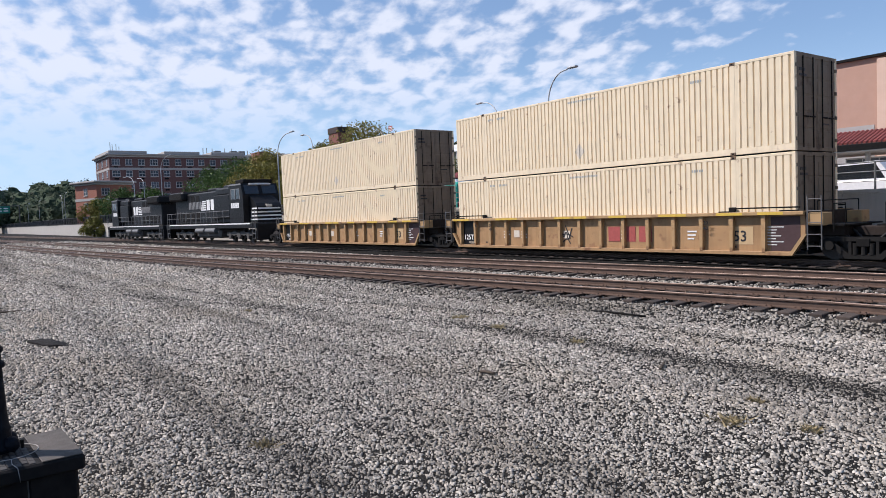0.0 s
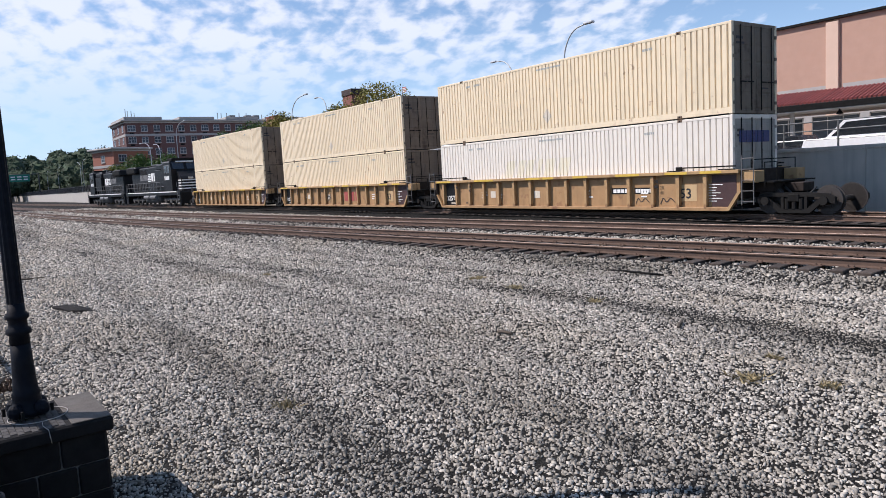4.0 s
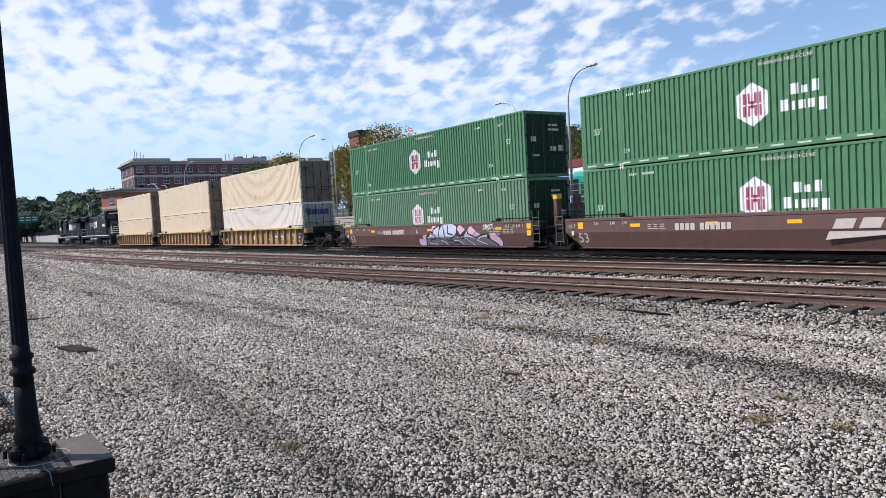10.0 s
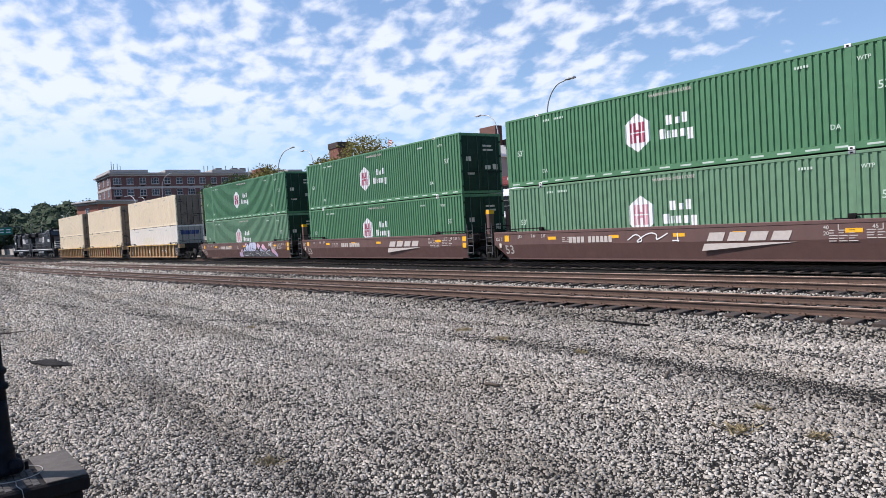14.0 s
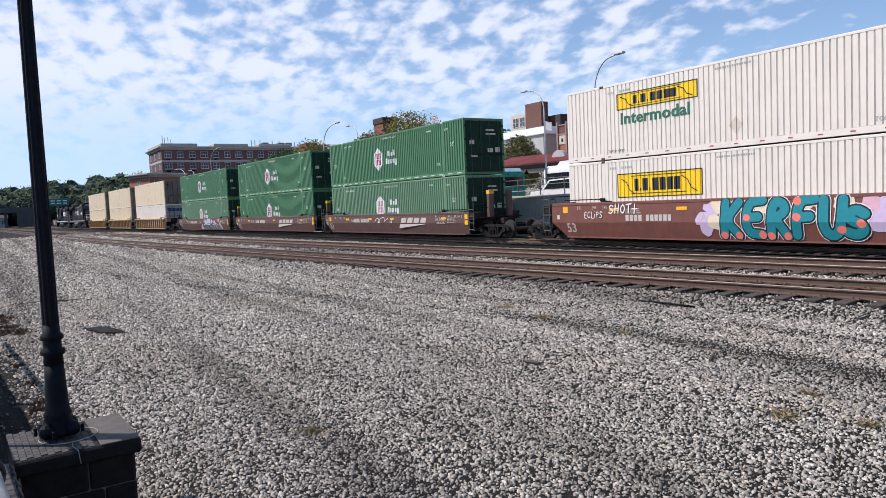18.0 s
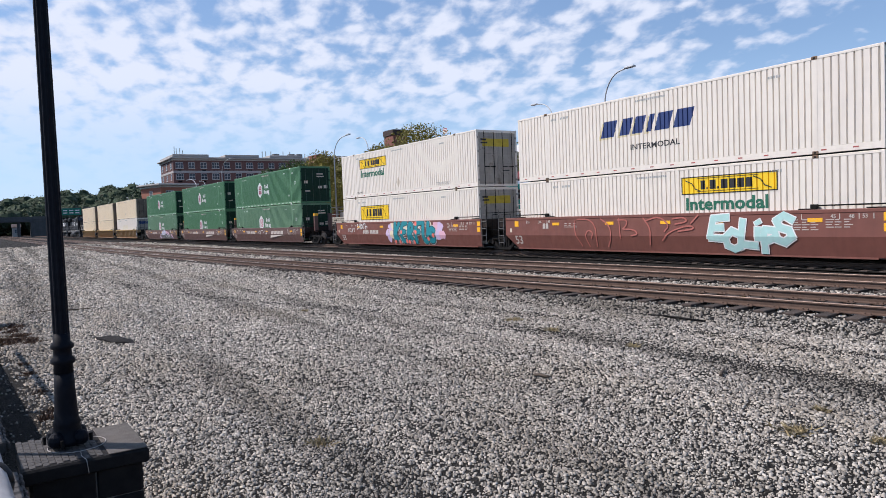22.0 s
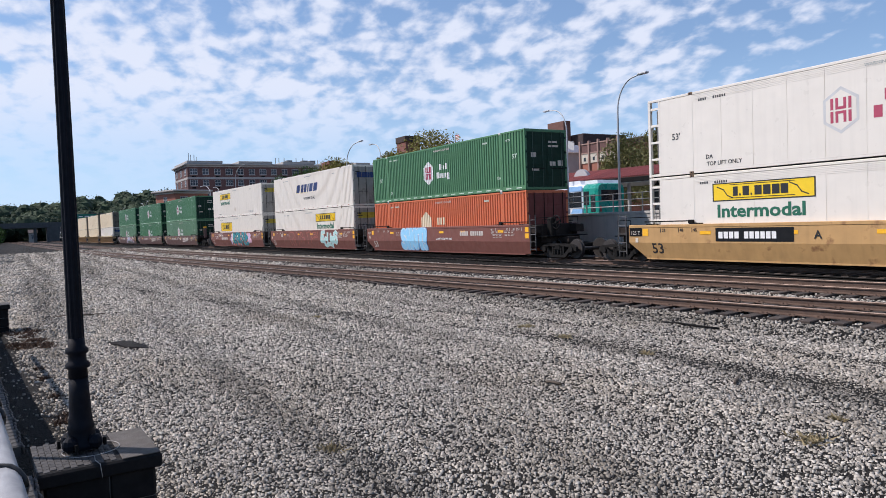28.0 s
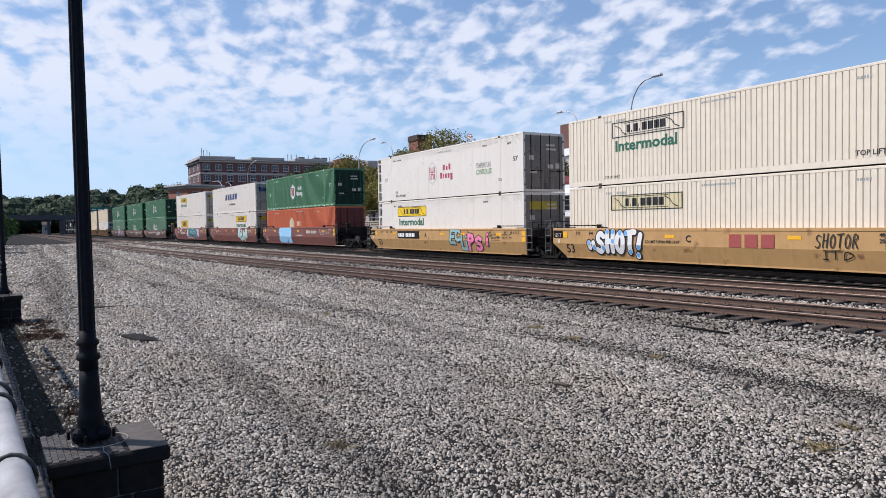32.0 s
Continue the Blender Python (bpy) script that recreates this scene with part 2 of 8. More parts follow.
SIGN_GREEN = material("green road sign", (0.0, 0.16, 0.10), 0.5, vary=0.08, grain=2)
BARK = material("bark", (0.085, 0.065, 0.048), 0.9, vary=0.3, grain=8, bump=0.5)
LEAF = leaf_material("green leaves", (0.045, 0.095, 0.020), (0.10, 0.16, 0.035))
LEAF_DARK = leaf_material("dark green leaves", (0.028, 0.060, 0.018), (0.055, 0.095, 0.028))
LEAF_YELLOW = leaf_material("yellowing leaves", (0.15, 0.145, 0.028), (0.27, 0.225, 0.05))
LEAF_OLIVE = leaf_material("olive leaves", (0.09, 0.10, 0.030), (0.18, 0.165, 0.055))
PINK = material("pink spray paint", (0.85, 0.22, 0.38), 0.5, vary=0.1, grain=6)
LILAC = material("lilac spray paint", (0.62, 0.48, 0.66), 0.5, vary=0.1, grain=6)
CYAN = material("pale blue spray paint", (0.30, 0.62, 0.85), 0.5, vary=0.12, grain=6)
TEAL = material("teal spray paint", (0.012, 0.24, 0.28), 0.5, vary=0.15, grain=6)
CORAL_DIM = material("faded coral spray paint", (0.42, 0.13, 0.10), 0.6, vary=0.2, grain=6)
CORAL = material("coral spray paint", (0.85, 0.20, 0.15), 0.5, vary=0.12, grain=6)
MINT = material("mint spray paint", (0.42, 0.66, 0.62), 0.5, vary=0.1, grain=6)
PINK_PALE = material("pale pink spray paint", (0.72, 0.42, 0.50), 0.5, vary=0.12, grain=6)
ICE = material("pale grey blue spray paint", (0.56, 0.58, 0.70), 0.5, vary=0.10, grain=6)
MINT_DIM = material("grey mint spray paint", (0.30, 0.47, 0.46), 0.5, vary=0.12, grain=6)
LETTER_PURPLE = material("purple spray paint", (0.20, 0.10, 0.40), 0.5, vary=0.12, grain=6)
SILVER = material("grey spray paint", (0.15, 0.15, 0.16), 0.5, vary=0.15, grain=6)


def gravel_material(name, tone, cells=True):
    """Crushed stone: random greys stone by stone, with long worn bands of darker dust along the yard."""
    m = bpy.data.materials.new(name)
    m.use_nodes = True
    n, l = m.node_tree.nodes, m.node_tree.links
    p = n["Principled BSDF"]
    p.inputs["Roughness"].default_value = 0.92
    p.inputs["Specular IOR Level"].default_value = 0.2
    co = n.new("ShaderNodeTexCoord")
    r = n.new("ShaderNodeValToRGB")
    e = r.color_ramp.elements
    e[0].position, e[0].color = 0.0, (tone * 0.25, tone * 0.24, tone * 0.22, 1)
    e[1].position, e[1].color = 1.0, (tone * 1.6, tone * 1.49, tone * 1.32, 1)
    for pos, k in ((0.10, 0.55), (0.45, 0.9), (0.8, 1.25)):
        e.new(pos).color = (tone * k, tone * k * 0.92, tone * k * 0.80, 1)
    if cells:
        vor = n.new("ShaderNodeTexVoronoi")
        vor.inputs["Scale"].default_value = 48.0
        l.new(co.outputs["Object"], vor.inputs["Vector"])
        sep = n.new("ShaderNodeSeparateColor")
        l.new(vor.outputs["Color"], sep.inputs[0])
        l.new(sep.outputs[0], r.inputs[0])
    else:
        l.new(n.new("ShaderNodeNewGeometry").outputs["Random Per Island"], r.inputs[0])

    def patch(scale, stretch, lo, hi, dark, detail=5):
        t = n.new("ShaderNodeTexNoise")
        t.inputs["Scale"].default_value, t.inputs["Detail"].default_value = scale, detail
        mp = n.new("ShaderNodeMapping")
        mp.inputs["Scale"].default_value = stretch
        mp.inputs["Rotation"].default_value = (0, 0, radians(-6.5))
        l.new(co.outputs["Object"], mp.inputs[0])
        l.new(mp.outputs[0], t.inputs["Vector"])
        rr = n.new("ShaderNodeMapRange")
        l.new(t.outputs["Fac"], rr.inputs["Value"])
        for k, v in (("From Min", lo), ("From Max", hi), ("To Min", 1.0), ("To Max", dark)):
            rr.inputs[k].default_value = v
        return rr.outputs[0]

    def times(a, b):
        x = n.new("ShaderNodeMath")
        x.operation = "MULTIPLY"
        l.new(a, x.inputs[0]), l.new(b, x.inputs[1])
        return x.outputs[0]
    f = times(patch(1.0, (0.030, 0.70, 0.2), 0.48, 0.64, 0.55), patch(1.0, (0.25, 0.9, 0.3), 0.46, 0.72, 0.84))
    f = times(f, patch(2.6, (1, 1, 1), 0.45, 0.75, 0.82, 8))
    comb = n.new("ShaderNodeCombineXYZ")
    for i in range(3):
        l.new(f, comb.inputs[i])
    mx = n.new("ShaderNodeMixRGB")
    mx.blend_type = "MULTIPLY"
    mx.inputs[0].default_value = 1.0
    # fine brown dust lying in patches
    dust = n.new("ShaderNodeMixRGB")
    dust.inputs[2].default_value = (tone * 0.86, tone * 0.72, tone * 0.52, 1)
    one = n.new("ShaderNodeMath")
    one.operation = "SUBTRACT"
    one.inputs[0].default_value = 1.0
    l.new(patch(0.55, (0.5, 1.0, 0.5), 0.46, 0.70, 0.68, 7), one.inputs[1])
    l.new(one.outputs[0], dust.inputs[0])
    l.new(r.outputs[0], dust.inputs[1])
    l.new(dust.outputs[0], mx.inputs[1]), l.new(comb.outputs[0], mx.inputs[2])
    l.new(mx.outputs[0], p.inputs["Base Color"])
    if cells:
        b = n.new("ShaderNodeBump")
        b.inputs["Strength"].default_value, b.inputs["Distance"].default_value = 1.0, 0.02
        inv = n.new("ShaderNodeMath")
        inv.operation = "SUBTRACT"
        inv.inputs[0].default_value = 1.0
        l.new(vor.outputs["Distance"], inv.inputs[1])
        l.new(inv.outputs[0], b.inputs["Height"])
        l.new(b.outputs[0], p.inputs["Normal"])
    return m


# Ground tone kept near black: it stands for shade in the gaps between stones.
GRAVEL = gravel_material("stone ground dark as shaded gaps", 0.018)
# The shade below the train is painted into this ballast tone.
BALLAST = gravel_material("stone darkened as train shade", 0.020)
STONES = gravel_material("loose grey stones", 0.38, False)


# ---- building helpers ----
def part(name, bm, mat, parent, label=""):
    """Links a bmesh as one mesh object under a thing or a part."""
    me = bpy.data.meshes.new(name)
    bm.to_mesh(me)
    bm.free()
    return mesh_part(name, me, mat, parent, label)


def mesh_part(name, me, mat, parent, label="", at=None):
    if mat and not me.materials:
        me.materials.append(mat)
    ob = new(name, me)
    if parent:
        ob.parent = parent
    if at is not None:
        ob.matrix_basis = at
    if label:
        ob["label"] = label
    return ob


def thing(name, label, category, group="", kind="", m=None):
    ob = new(name)
    ob.empty_display_size = 0.2
    if m is not None:
        ob.matrix_basis = m
    return tagged(ob, label, category, group, kind)


def box(bm, x0, x1, y0, y1, z0, z1, bevel=0.0):
    vs = [bm.verts.new((x, y, z)) for x in (x0, x1) for y in (y0, y1) for z in (z0, z1)]
    fs = [bm.faces.new([vs[i] for i in f]) for f in ((0, 1, 3, 2), (4, 6, 7, 5), (0, 4, 5, 1), (2, 3, 7, 6), (0, 2, 6, 4), (1, 5, 7, 3))]
    if bevel:
        es = list({e for f in fs for e in f.edges})
        bmesh.ops.bevel(bm, geom=es, offset=bevel, segments=1, affect="EDGES", clamp_overlap=True)
    return bm


def boxes(*args, bevel=0.0):
    bm = bmesh.new()
    for a in args:
        box(bm, *a, bevel=bevel)
    return bm


def rod(bm, a, b, r, n=8, r2=None):
    """A round bar from a to b."""
    a, b = Vector(a), Vector(b)
    d = b - a
    m = Matrix.Translation((a + b) / 2) @ d.to_track_quat("Z", "Y").to_matrix().to_4x4()
    bmesh.ops.create_cone(bm, cap_ends=True, segments=n, radius1=r, radius2=r if r2 is None else r2, depth=d.length, matrix=m)
    return bm


def rods(*args, n=8):
    bm = bmesh.new()
    for a in args:
        rod(bm, *a, n=n)
    return bm


def lathe(profile, n=20):
    """A turned solid from (radius, height) pairs."""
    bm = bmesh.new()
    rings = [[bm.verts.new((r * math.cos(2 * math.pi * i / n), r * math.sin(2 * math.pi * i / n), z)) for i in range(n)] for r, z in profile]
    for a, b in zip(rings, rings[1:]):
        for i in range(n):
            bm.faces.new((a[i], a[(i + 1) % n], b[(i + 1) % n], b[i])).smooth = True
    bm.faces.new(rings[-1])
    bm.faces.new(rings[0][::-1])
    return bm


def slab(bm, pts, y0, y1):
    """A plate with the outline pts in x, z, from y0 to y1."""
    a = [bm.verts.new((x, y0, z)) for x, z in pts]
    b = [bm.verts.new((x, y1, z)) for x, z in pts]
    bm.faces.new(a)
    bm.faces.new(b[::-1])
    k = len(pts)
    for i in range(k):
        bm.faces.new((a[i], b[i], b[(i + 1) % k], a[(i + 1) % k]))
    return bm


def sweep(bm, path, section, close=True):
    """A section (across, up) drawn along a path of x, y, z points, level across."""
    rings = []
    for i, p in enumerate(path):
        d = Vector(path[min(i + 1, len(path) - 1)]) - Vector(path[max(i - 1, 0)])
        d.z = 0
        d.normalize()
        side = Vector((-d.y, d.x, 0))
        rings.append([bm.verts.new(Vector(p) + side * s + Vector((0, 0, u))) for s, u in section])
    k = len(section)
    for a, b in zip(rings, rings[1:]):
        for i in range(k if close else k - 1):
            bm.faces.new((a[i], b[i], b[(i + 1) % k], a[(i + 1) % k]))
    return bm


def tube(bm, pts, r, n=8):
    """A bent round bar through pts."""
    pts = [Vector(p) for p in pts]
    rings = []
    for i, p in enumerate(pts):
        d = (pts[min(i + 1, len(pts) - 1)] - pts[max(i - 1, 0)]).normalized()
        q = d.to_track_quat("Z", "Y").to_matrix()
        rr = r[i] if isinstance(r, (list, tuple)) else r
        rings.append([bm.verts.new(p + q @ Vector((rr * math.cos(2 * math.pi * j / n), rr * math.sin(2 * math.pi * j / n), 0))) for j in range(n)])
    for a, b in zip(rings, rings[1:]):
        best = min(range(n), key=lambda s: sum((a[j].co - b[(j + s) % n].co).length for j in range(0, n, 2)))
        for j in range(n):
            bm.faces.new((a[j], a[(j + 1) % n], b[(j + 1 + best) % n], b[(j + best) % n])).smooth = True
    bm.faces.new(rings[0][::-1])
    bm.faces.new(rings[-1])
    return bm


def grid_mesh(name, verts, faces, mat, smooth=False):
    me = bpy.data.meshes.new(name)
    me.from_pydata([tuple(v) for v in verts], [], [tuple(f) for f in faces])
    me.materials.append(mat)
    if smooth:
        me.polygons.foreach_set("use_smooth", [True] * len(me.polygons))
    me.update()
    return me


LETTERS = {}


def lettering(text, size, wide=1.0):
    """A flat mesh of the built-in font, standing upright and read from -y; its origin is the lower left corner."""
    key = (text, size, wide)
    if key not in LETTERS:
        cu = bpy.data.curves.new("lettering", "FONT")
        cu.body, cu.size, cu.extrude, cu.resolution_u = text, size, 0.0015, 2
        cu.offset = size * (0.028 if text == "Intermodal" else 0.012)
        ob = bpy.data.objects.new("lettering", cu)
        scene.collection.objects.link(ob)
        me = bpy.data.meshes.new_from_object(ob.evaluated_get(bpy.context.evaluated_depsgraph_get()))
        bpy.data.objects.remove(ob)
        bpy.data.curves.remove(cu)
        me.materials.clear()
        me.transform(pose(0, 0, 0, 90) @ Matrix.Diagonal((wide, 1, 1, 1)))
        LETTERS[key] = me
    return LETTERS[key].copy()


# ---- lie of the land ----
YARD_Z = -0.35
ROAD_Z = 1.2
WALL_Y = 26.0


def train_y(x):
    """Centre line of the track that the train runs on."""
    u = max(0.0, (-x - 18.0) / 57.0)
    bend = u ** 3 - u ** 4 / 2 if u < 1 else 0.5 + (u - 1)
    return 22.18 + 0.012 * x - 0.0365 * 57.0 * bend


def middle_y(x):
    if x > -8:
        return 17.399 + 0.03 * (x + 8)
    if x < -100:
        return 10.89 + 0.05 * (x + 100)
    return 18.2 + 0.1025 * x + 2.94e-4 * x * x


def near_y(x):
    if x > -6:
        return 13.628 + 0.03 * (x + 6)
    if x < -85:
        return 6.751 + 0.045 * (x + 85)
    return 14.41 + 0.1333 * x + 5.08e-4 * x * x


TRACKS = (train_y, middle_y, near_y)


def wall_line(x):
    """Outer edge of the low wall beside the walkway."""
    return -0.10 + 0.072 * (x + 6.2)


def ground_z(x, y):
    z = YARD_Z
    for f in TRACKS:
        d = abs(y - f(x))
        k = min(1.0, max(0.0, (2.3 - d) / 1.0))
        z = max(z, YARD_Z + 0.14 * k * k * (3 - 2 * k))
    rough = 0.030 * noise.noise((x * 0.45, y * 0.8, 3.0)) + 0.018 * noise.noise((x * 1.7, y * 2.1, 7.0))
    ruts = 0.03 * math.sin(y * 2.4 + 0.25 * x + 1.5 * noise.noise((x * 0.1, y * 0.3, 1.0))) * max(0.0, min(1.0, (10.5 + 0.1 * x - y) / 3))
    return z + rough + ruts


GROUND_XS, GROUND_YS = [], []


def make_ground():
    xs = sorted({*np.round(np.arange(-48, 4, 0.3), 3), *np.round(np.arange(-130, -48, 2.0), 2), *range(-420, -130, 12), -600, -1000, -2000, -3500, 8, 15, 30, 80, 300, 1000, 3500})
    ys = sorted({*np.round(np.arange(-3, 26.4, 0.2), 3), -5, -9, -15, -30, -60, -150, -500, -1500, -3500, 28, 40, 80, 200, 500, 1500, 3500})
    nx, ny = len(xs), len(ys)
    GROUND_XS[:], GROUND_YS[:] = xs, ys
    verts = [(x, y, ground_z(x, y) if y < 26.3 else YARD_Z) for x in xs for y in ys]
    faces = [(i * ny + j, (i + 1) * ny + j, (i + 1) * ny + j + 1, i * ny + j + 1) for i in range(nx - 1) for j in range(ny - 1)]
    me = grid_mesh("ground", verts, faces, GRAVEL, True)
    tagged(new("ground", me), "open crushed stone yard with worn wheel ruts, ground dark as shaded gaps", "gravel", kind="structure")


make_ground()


def lie(x, y):
    """Heights of the ground sheet under arrays of points."""
    gx, gy = np.array(GROUND_XS, float), np.array(GROUND_YS, float)
    use_x, use_y = (gx > -170) & (gx < 10), (gy > -20) & (gy < 30)
    gx, gy = gx[use_x], gy[use_y]
    h = np.array([[ground_z(a, b) for b in gy] for a in gx])
    i = np.clip(np.searchsorted(gx, x) - 1, 0, len(gx) - 2)
    j = np.clip(np.searchsorted(gy, y) - 1, 0, len(gy) - 2)
    u = np.clip((x - gx[i]) / (gx[i + 1] - gx[i]), 0, 1)
    v = np.clip((y - gy[j]) / (gy[j + 1] - gy[j]), 0, 1)
    return (h[i, j] * (1 - u) + h[i + 1, j] * u) * (1 - v) + (h[i, j + 1] * (1 - u) + h[i + 1, j + 1] * u) * v


def scatter_stones():
    """Loose crushed stone all over the yard: angular chips with steep flanks and a tilted upper face."""
    rng = np.random.default_rng(5)
    grow = lambda r: 0.0138 * (1 + 0.084 * np.maximum(0, r - 7))
    rr = np.linspace(3.0, 110.0, 4000)
    cum = np.cumsum(rr / grow(rr) ** 2)
    n = 520000
    r = np.interp(rng.random(n), cum / cum[-1], rr)
    a = np.radians(18 + 76 * rng.random(n))
    x, y = -r * np.sin(a), r * np.cos(a)
    keep = (y > -0.10 + 0.072 * (x + 6.2) + 0.05) & (y < 20.0 + np.minimum(0, 0.05 * (x + 20)))
    x, y, r = x[keep], y[keep], r[keep]
    ex, ey = -14 + 54 * rng.random(50000), 0.7 + 19 * rng.random(50000)
    out = (np.arctan2(-ex, ey) < radians(18)) | (np.hypot(ex, ey) < 3.0)
    x, y, r = np.append(x, ex[out]), np.append(y, ey[out]), np.append(r, np.full(out.sum(), 24.0))
    mid = np.vectorize(middle_y)(np.round(x, 1))
    near = np.vectorize(near_y)(np.round(x, 1))
    gap = np.minimum(np.abs(y - mid), np.abs(y - near))
    size = grow(r) * (0.55 + 0.9 * rng.random(len(x)) ** 2)
    line = np.interp(-x, [3, 5, 8, 12, 17, 21.3, 36, 60], [8.3, 8.6, 8.6, 8.05, 6.7, 5.3, 2.4, -1.0])
    worn = np.min([np.abs(y - line - o) / w for o, w in ((0, 0.30), (1.55, 0.2))], axis=0)
    # Few stones by the wall: the dark ground bared there stands for its shade.
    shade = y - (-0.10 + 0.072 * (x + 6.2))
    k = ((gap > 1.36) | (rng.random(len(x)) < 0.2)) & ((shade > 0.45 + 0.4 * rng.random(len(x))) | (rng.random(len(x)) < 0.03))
    size = np.where(worn < 1, size * (0.55 + 0.3 * worn), size)
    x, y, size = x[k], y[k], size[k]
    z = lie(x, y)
    n = len(x)
    # three crooked corners below and three above, the upper face tilted
    ang = 2.0944 * np.arange(3)[None] + 1.2 * (rng.random((n, 3)) - 0.5) + 6.2832 * rng.random(n)[:, None]
    rad = 0.80 + 0.55 * rng.random((n, 3))
    v = np.zeros((n, 6, 3))
    for k, spread in ((0, 1.0), (3, 0.80)):
        rk = rad * spread * (0.9 + 0.2 * rng.random((n, 3)))
        v[:, k:k + 3, 0], v[:, k:k + 3, 1] = rk * np.cos(ang), rk * np.sin(ang)
    v[:, :3, 2] = -0.6
    v[:, 3:, 2] = 0.25 + 0.70 * rng.random((n, 3))
    v[:, :, 0] *= (1.15 + 0.9 * rng.random(n))[:, None]
    turn = 6.2832 * rng.random(n)
    c, si = np.cos(turn)[:, None], np.sin(turn)[:, None]
    v[:, :, 0], v[:, :, 1] = v[:, :, 0] * c - v[:, :, 1] * si, v[:, :, 0] * si + v[:, :, 1] * c
    v *= 0.86 * size[:, None, None]
    v += np.stack([x, y, z + size * (0.05 + 0.5 * rng.random(n))], 1)[:, None]
    sides = np.array([(3, 4, 5), (0, 1, 4), (0, 4, 3), (1, 2, 5), (1, 5, 4), (2, 0, 3), (2, 3, 5)])
    f = (sides[None] + 6 * np.arange(n)[:, None, None]).reshape(-1)
    m = len(f) // 3
    me = bpy.data.meshes.new("loose_stones")
    me.vertices.add(6 * n)
    me.vertices.foreach_set("co", v.reshape(-1))
    me.loops.add(len(f))
    me.loops.foreach_set("vertex_index", f)
    me.polygons.add(m)
    me.polygons.foreach_set("loop_start", np.arange(m) * 3)
    me.polygons.foreach_set("loop_total", np.full(m, 3))
    me.update(calc_edges=True)
    me.materials.append(STONES)
    tagged(new("loose_stones", me), "scattered angular grey crushed stones on the yard", "stones", kind="stuff")


scatter_stones()


# ---- tracks ----
RAIL_BASE = YARD_Z + 0.17


def rail_path(f, off, x0, x1):
    pts, x = [], x0
    while x >= x1:
        pts.append((x, f(x) + off, RAIL_BASE + 0.02))
        x -= 2.0 if x > -120 else 10.0
    return pts


def make_track(name, f, label):
    t = thing(name, label, "railway track", kind="structure")
    for off in (-0.7535, 0.7535):
        p = rail_path(f, off, 34.0, -420.0)
        bm = bmesh.new()
        sweep(bm, p, [(-0.07, 0), (0.07, 0), (0.07, 0.015), (0.012, 0.035), (0.012, 0.115), (0.036, 0.125), (0.036, 0.150),
                      (-0.036, 0.150), (-0.036, 0.125), (-0.012, 0.115), (-0.012, 0.035), (-0.07, 0.015)])
        r = part("rail", bm, RAIL, t, "rusty brown steel rail")
        bm = bmesh.new()
        sweep(bm, [(x, y, z + 0.1515) for x, y, z in p], [(-0.034, -0.001), (0.034, -0.001), (0.03, 0.008), (-0.03, 0.008)])
        part("running_surface", bm, RAIL_TOP, r, "worn shiny rail head")
    return t


def ballast_bed(f, x0, x1, half):
    """Stone between the rails, with the shade under the train put into its colour."""
    xs = np.arange(x0, x1, -2.0)
    verts, faces = [], []
    for x in xs:
        for o in (-half, 0.0, half):
            verts.append((x, f(x) + o, YARD_Z + 0.165))
    for i in range(len(xs) - 1):
        for j in (0, 1):
            a = 3 * i + j
            faces.append((a, a + 1, a + 4, a + 3))
    tagged(new("ballast_bed", grid_mesh("ballast_bed", verts, faces, BALLAST)), "ballast between the rails, darkened for the shade under the train", "ballast", kind="structure")


ballast_bed(train_y, 34.0, -200.0, 1.55)
track_far = make_track("track_far", train_y, "rusty rails on timber sleepers under the freight train")
track_middle = make_track("track_middle", middle_y, "rusty empty rails on timber sleepers in grey ballast")
track_near = make_track("track_near", near_y, "rusty empty rails on timber sleepers edging the gravel yard")


def lay_sleepers(t, f, x0, x1, count):
    bm = bmesh.new()
    box(bm, -0.115, 0.115, -1.32, 1.32, -0.15, 0.025, bevel=0.012)
    me = bpy.data.meshes.new("sleeper")
    bm.to_mesh(me)
    bm.free()
    me.materials.append(TIE)
    rng = random.Random(11)
    x = x0
    for i in range(count):
        slope = math.degrees(math.atan2(f(x + 0.5) - f(x - 0.5), 1.0))
        mesh_part("sleeper", me, None, t, at=pose(x, f(x) + rng.uniform(-0.05, 0.05), RAIL_BASE - rng.uniform(0, 0.008), 0, 0, slope + rng.uniform(-1.2, 1.2)))
        x -= 0.53
        if x < x1:
            break
    far = bmesh.new()
    while x > -200:
        s = math.atan2(f(x + 0.5) - f(x - 0.5), 1.0)
        m = Matrix.Translation((x, f(x), RAIL_BASE)) @ Matrix.Rotation(s, 4, "Z")
        k = len(far.verts)
        box(far, -0.115, 0.115, -1.3, 1.3, -0.15, 0.022)
        far.verts.ensure_lookup_table()
        for v in far.verts[k:]:
            v.co = m @ v.co
        x -= 0.53
    tagged(part("distant_sleepers", far, TIE, t), kind="stuff")


def tie_plates(t, f):
    bm = bmesh.new()
    box(bm, -0.09, 0.09, -0.17, 0.17, 0.022, 0.034)
    for sx in (-0.05, 0.05):
        for sy in (-0.1, 0.1):
            box(bm, sx - 0.012, sx + 0.012, sy - 0.012, sy + 0.012, 0.034, 0.062)
    me = bpy.data.meshes.new("tie_plate")
    bm.to_mesh(me)
    bm.free()
    me.materials.append(RAIL)
    x = -4.0
    while x > -40:
        for off in (-0.7535, 0.7535):
            mesh_part("tie_plate", me, None, t, at=pose(x, f(x) + off, RAIL_BASE))
        x -= 0.53


lay_sleepers(track_near, near_y, 8.0, -100, 180)
lay_sleepers(track_middle, middle_y, 6.0, -100, 180)
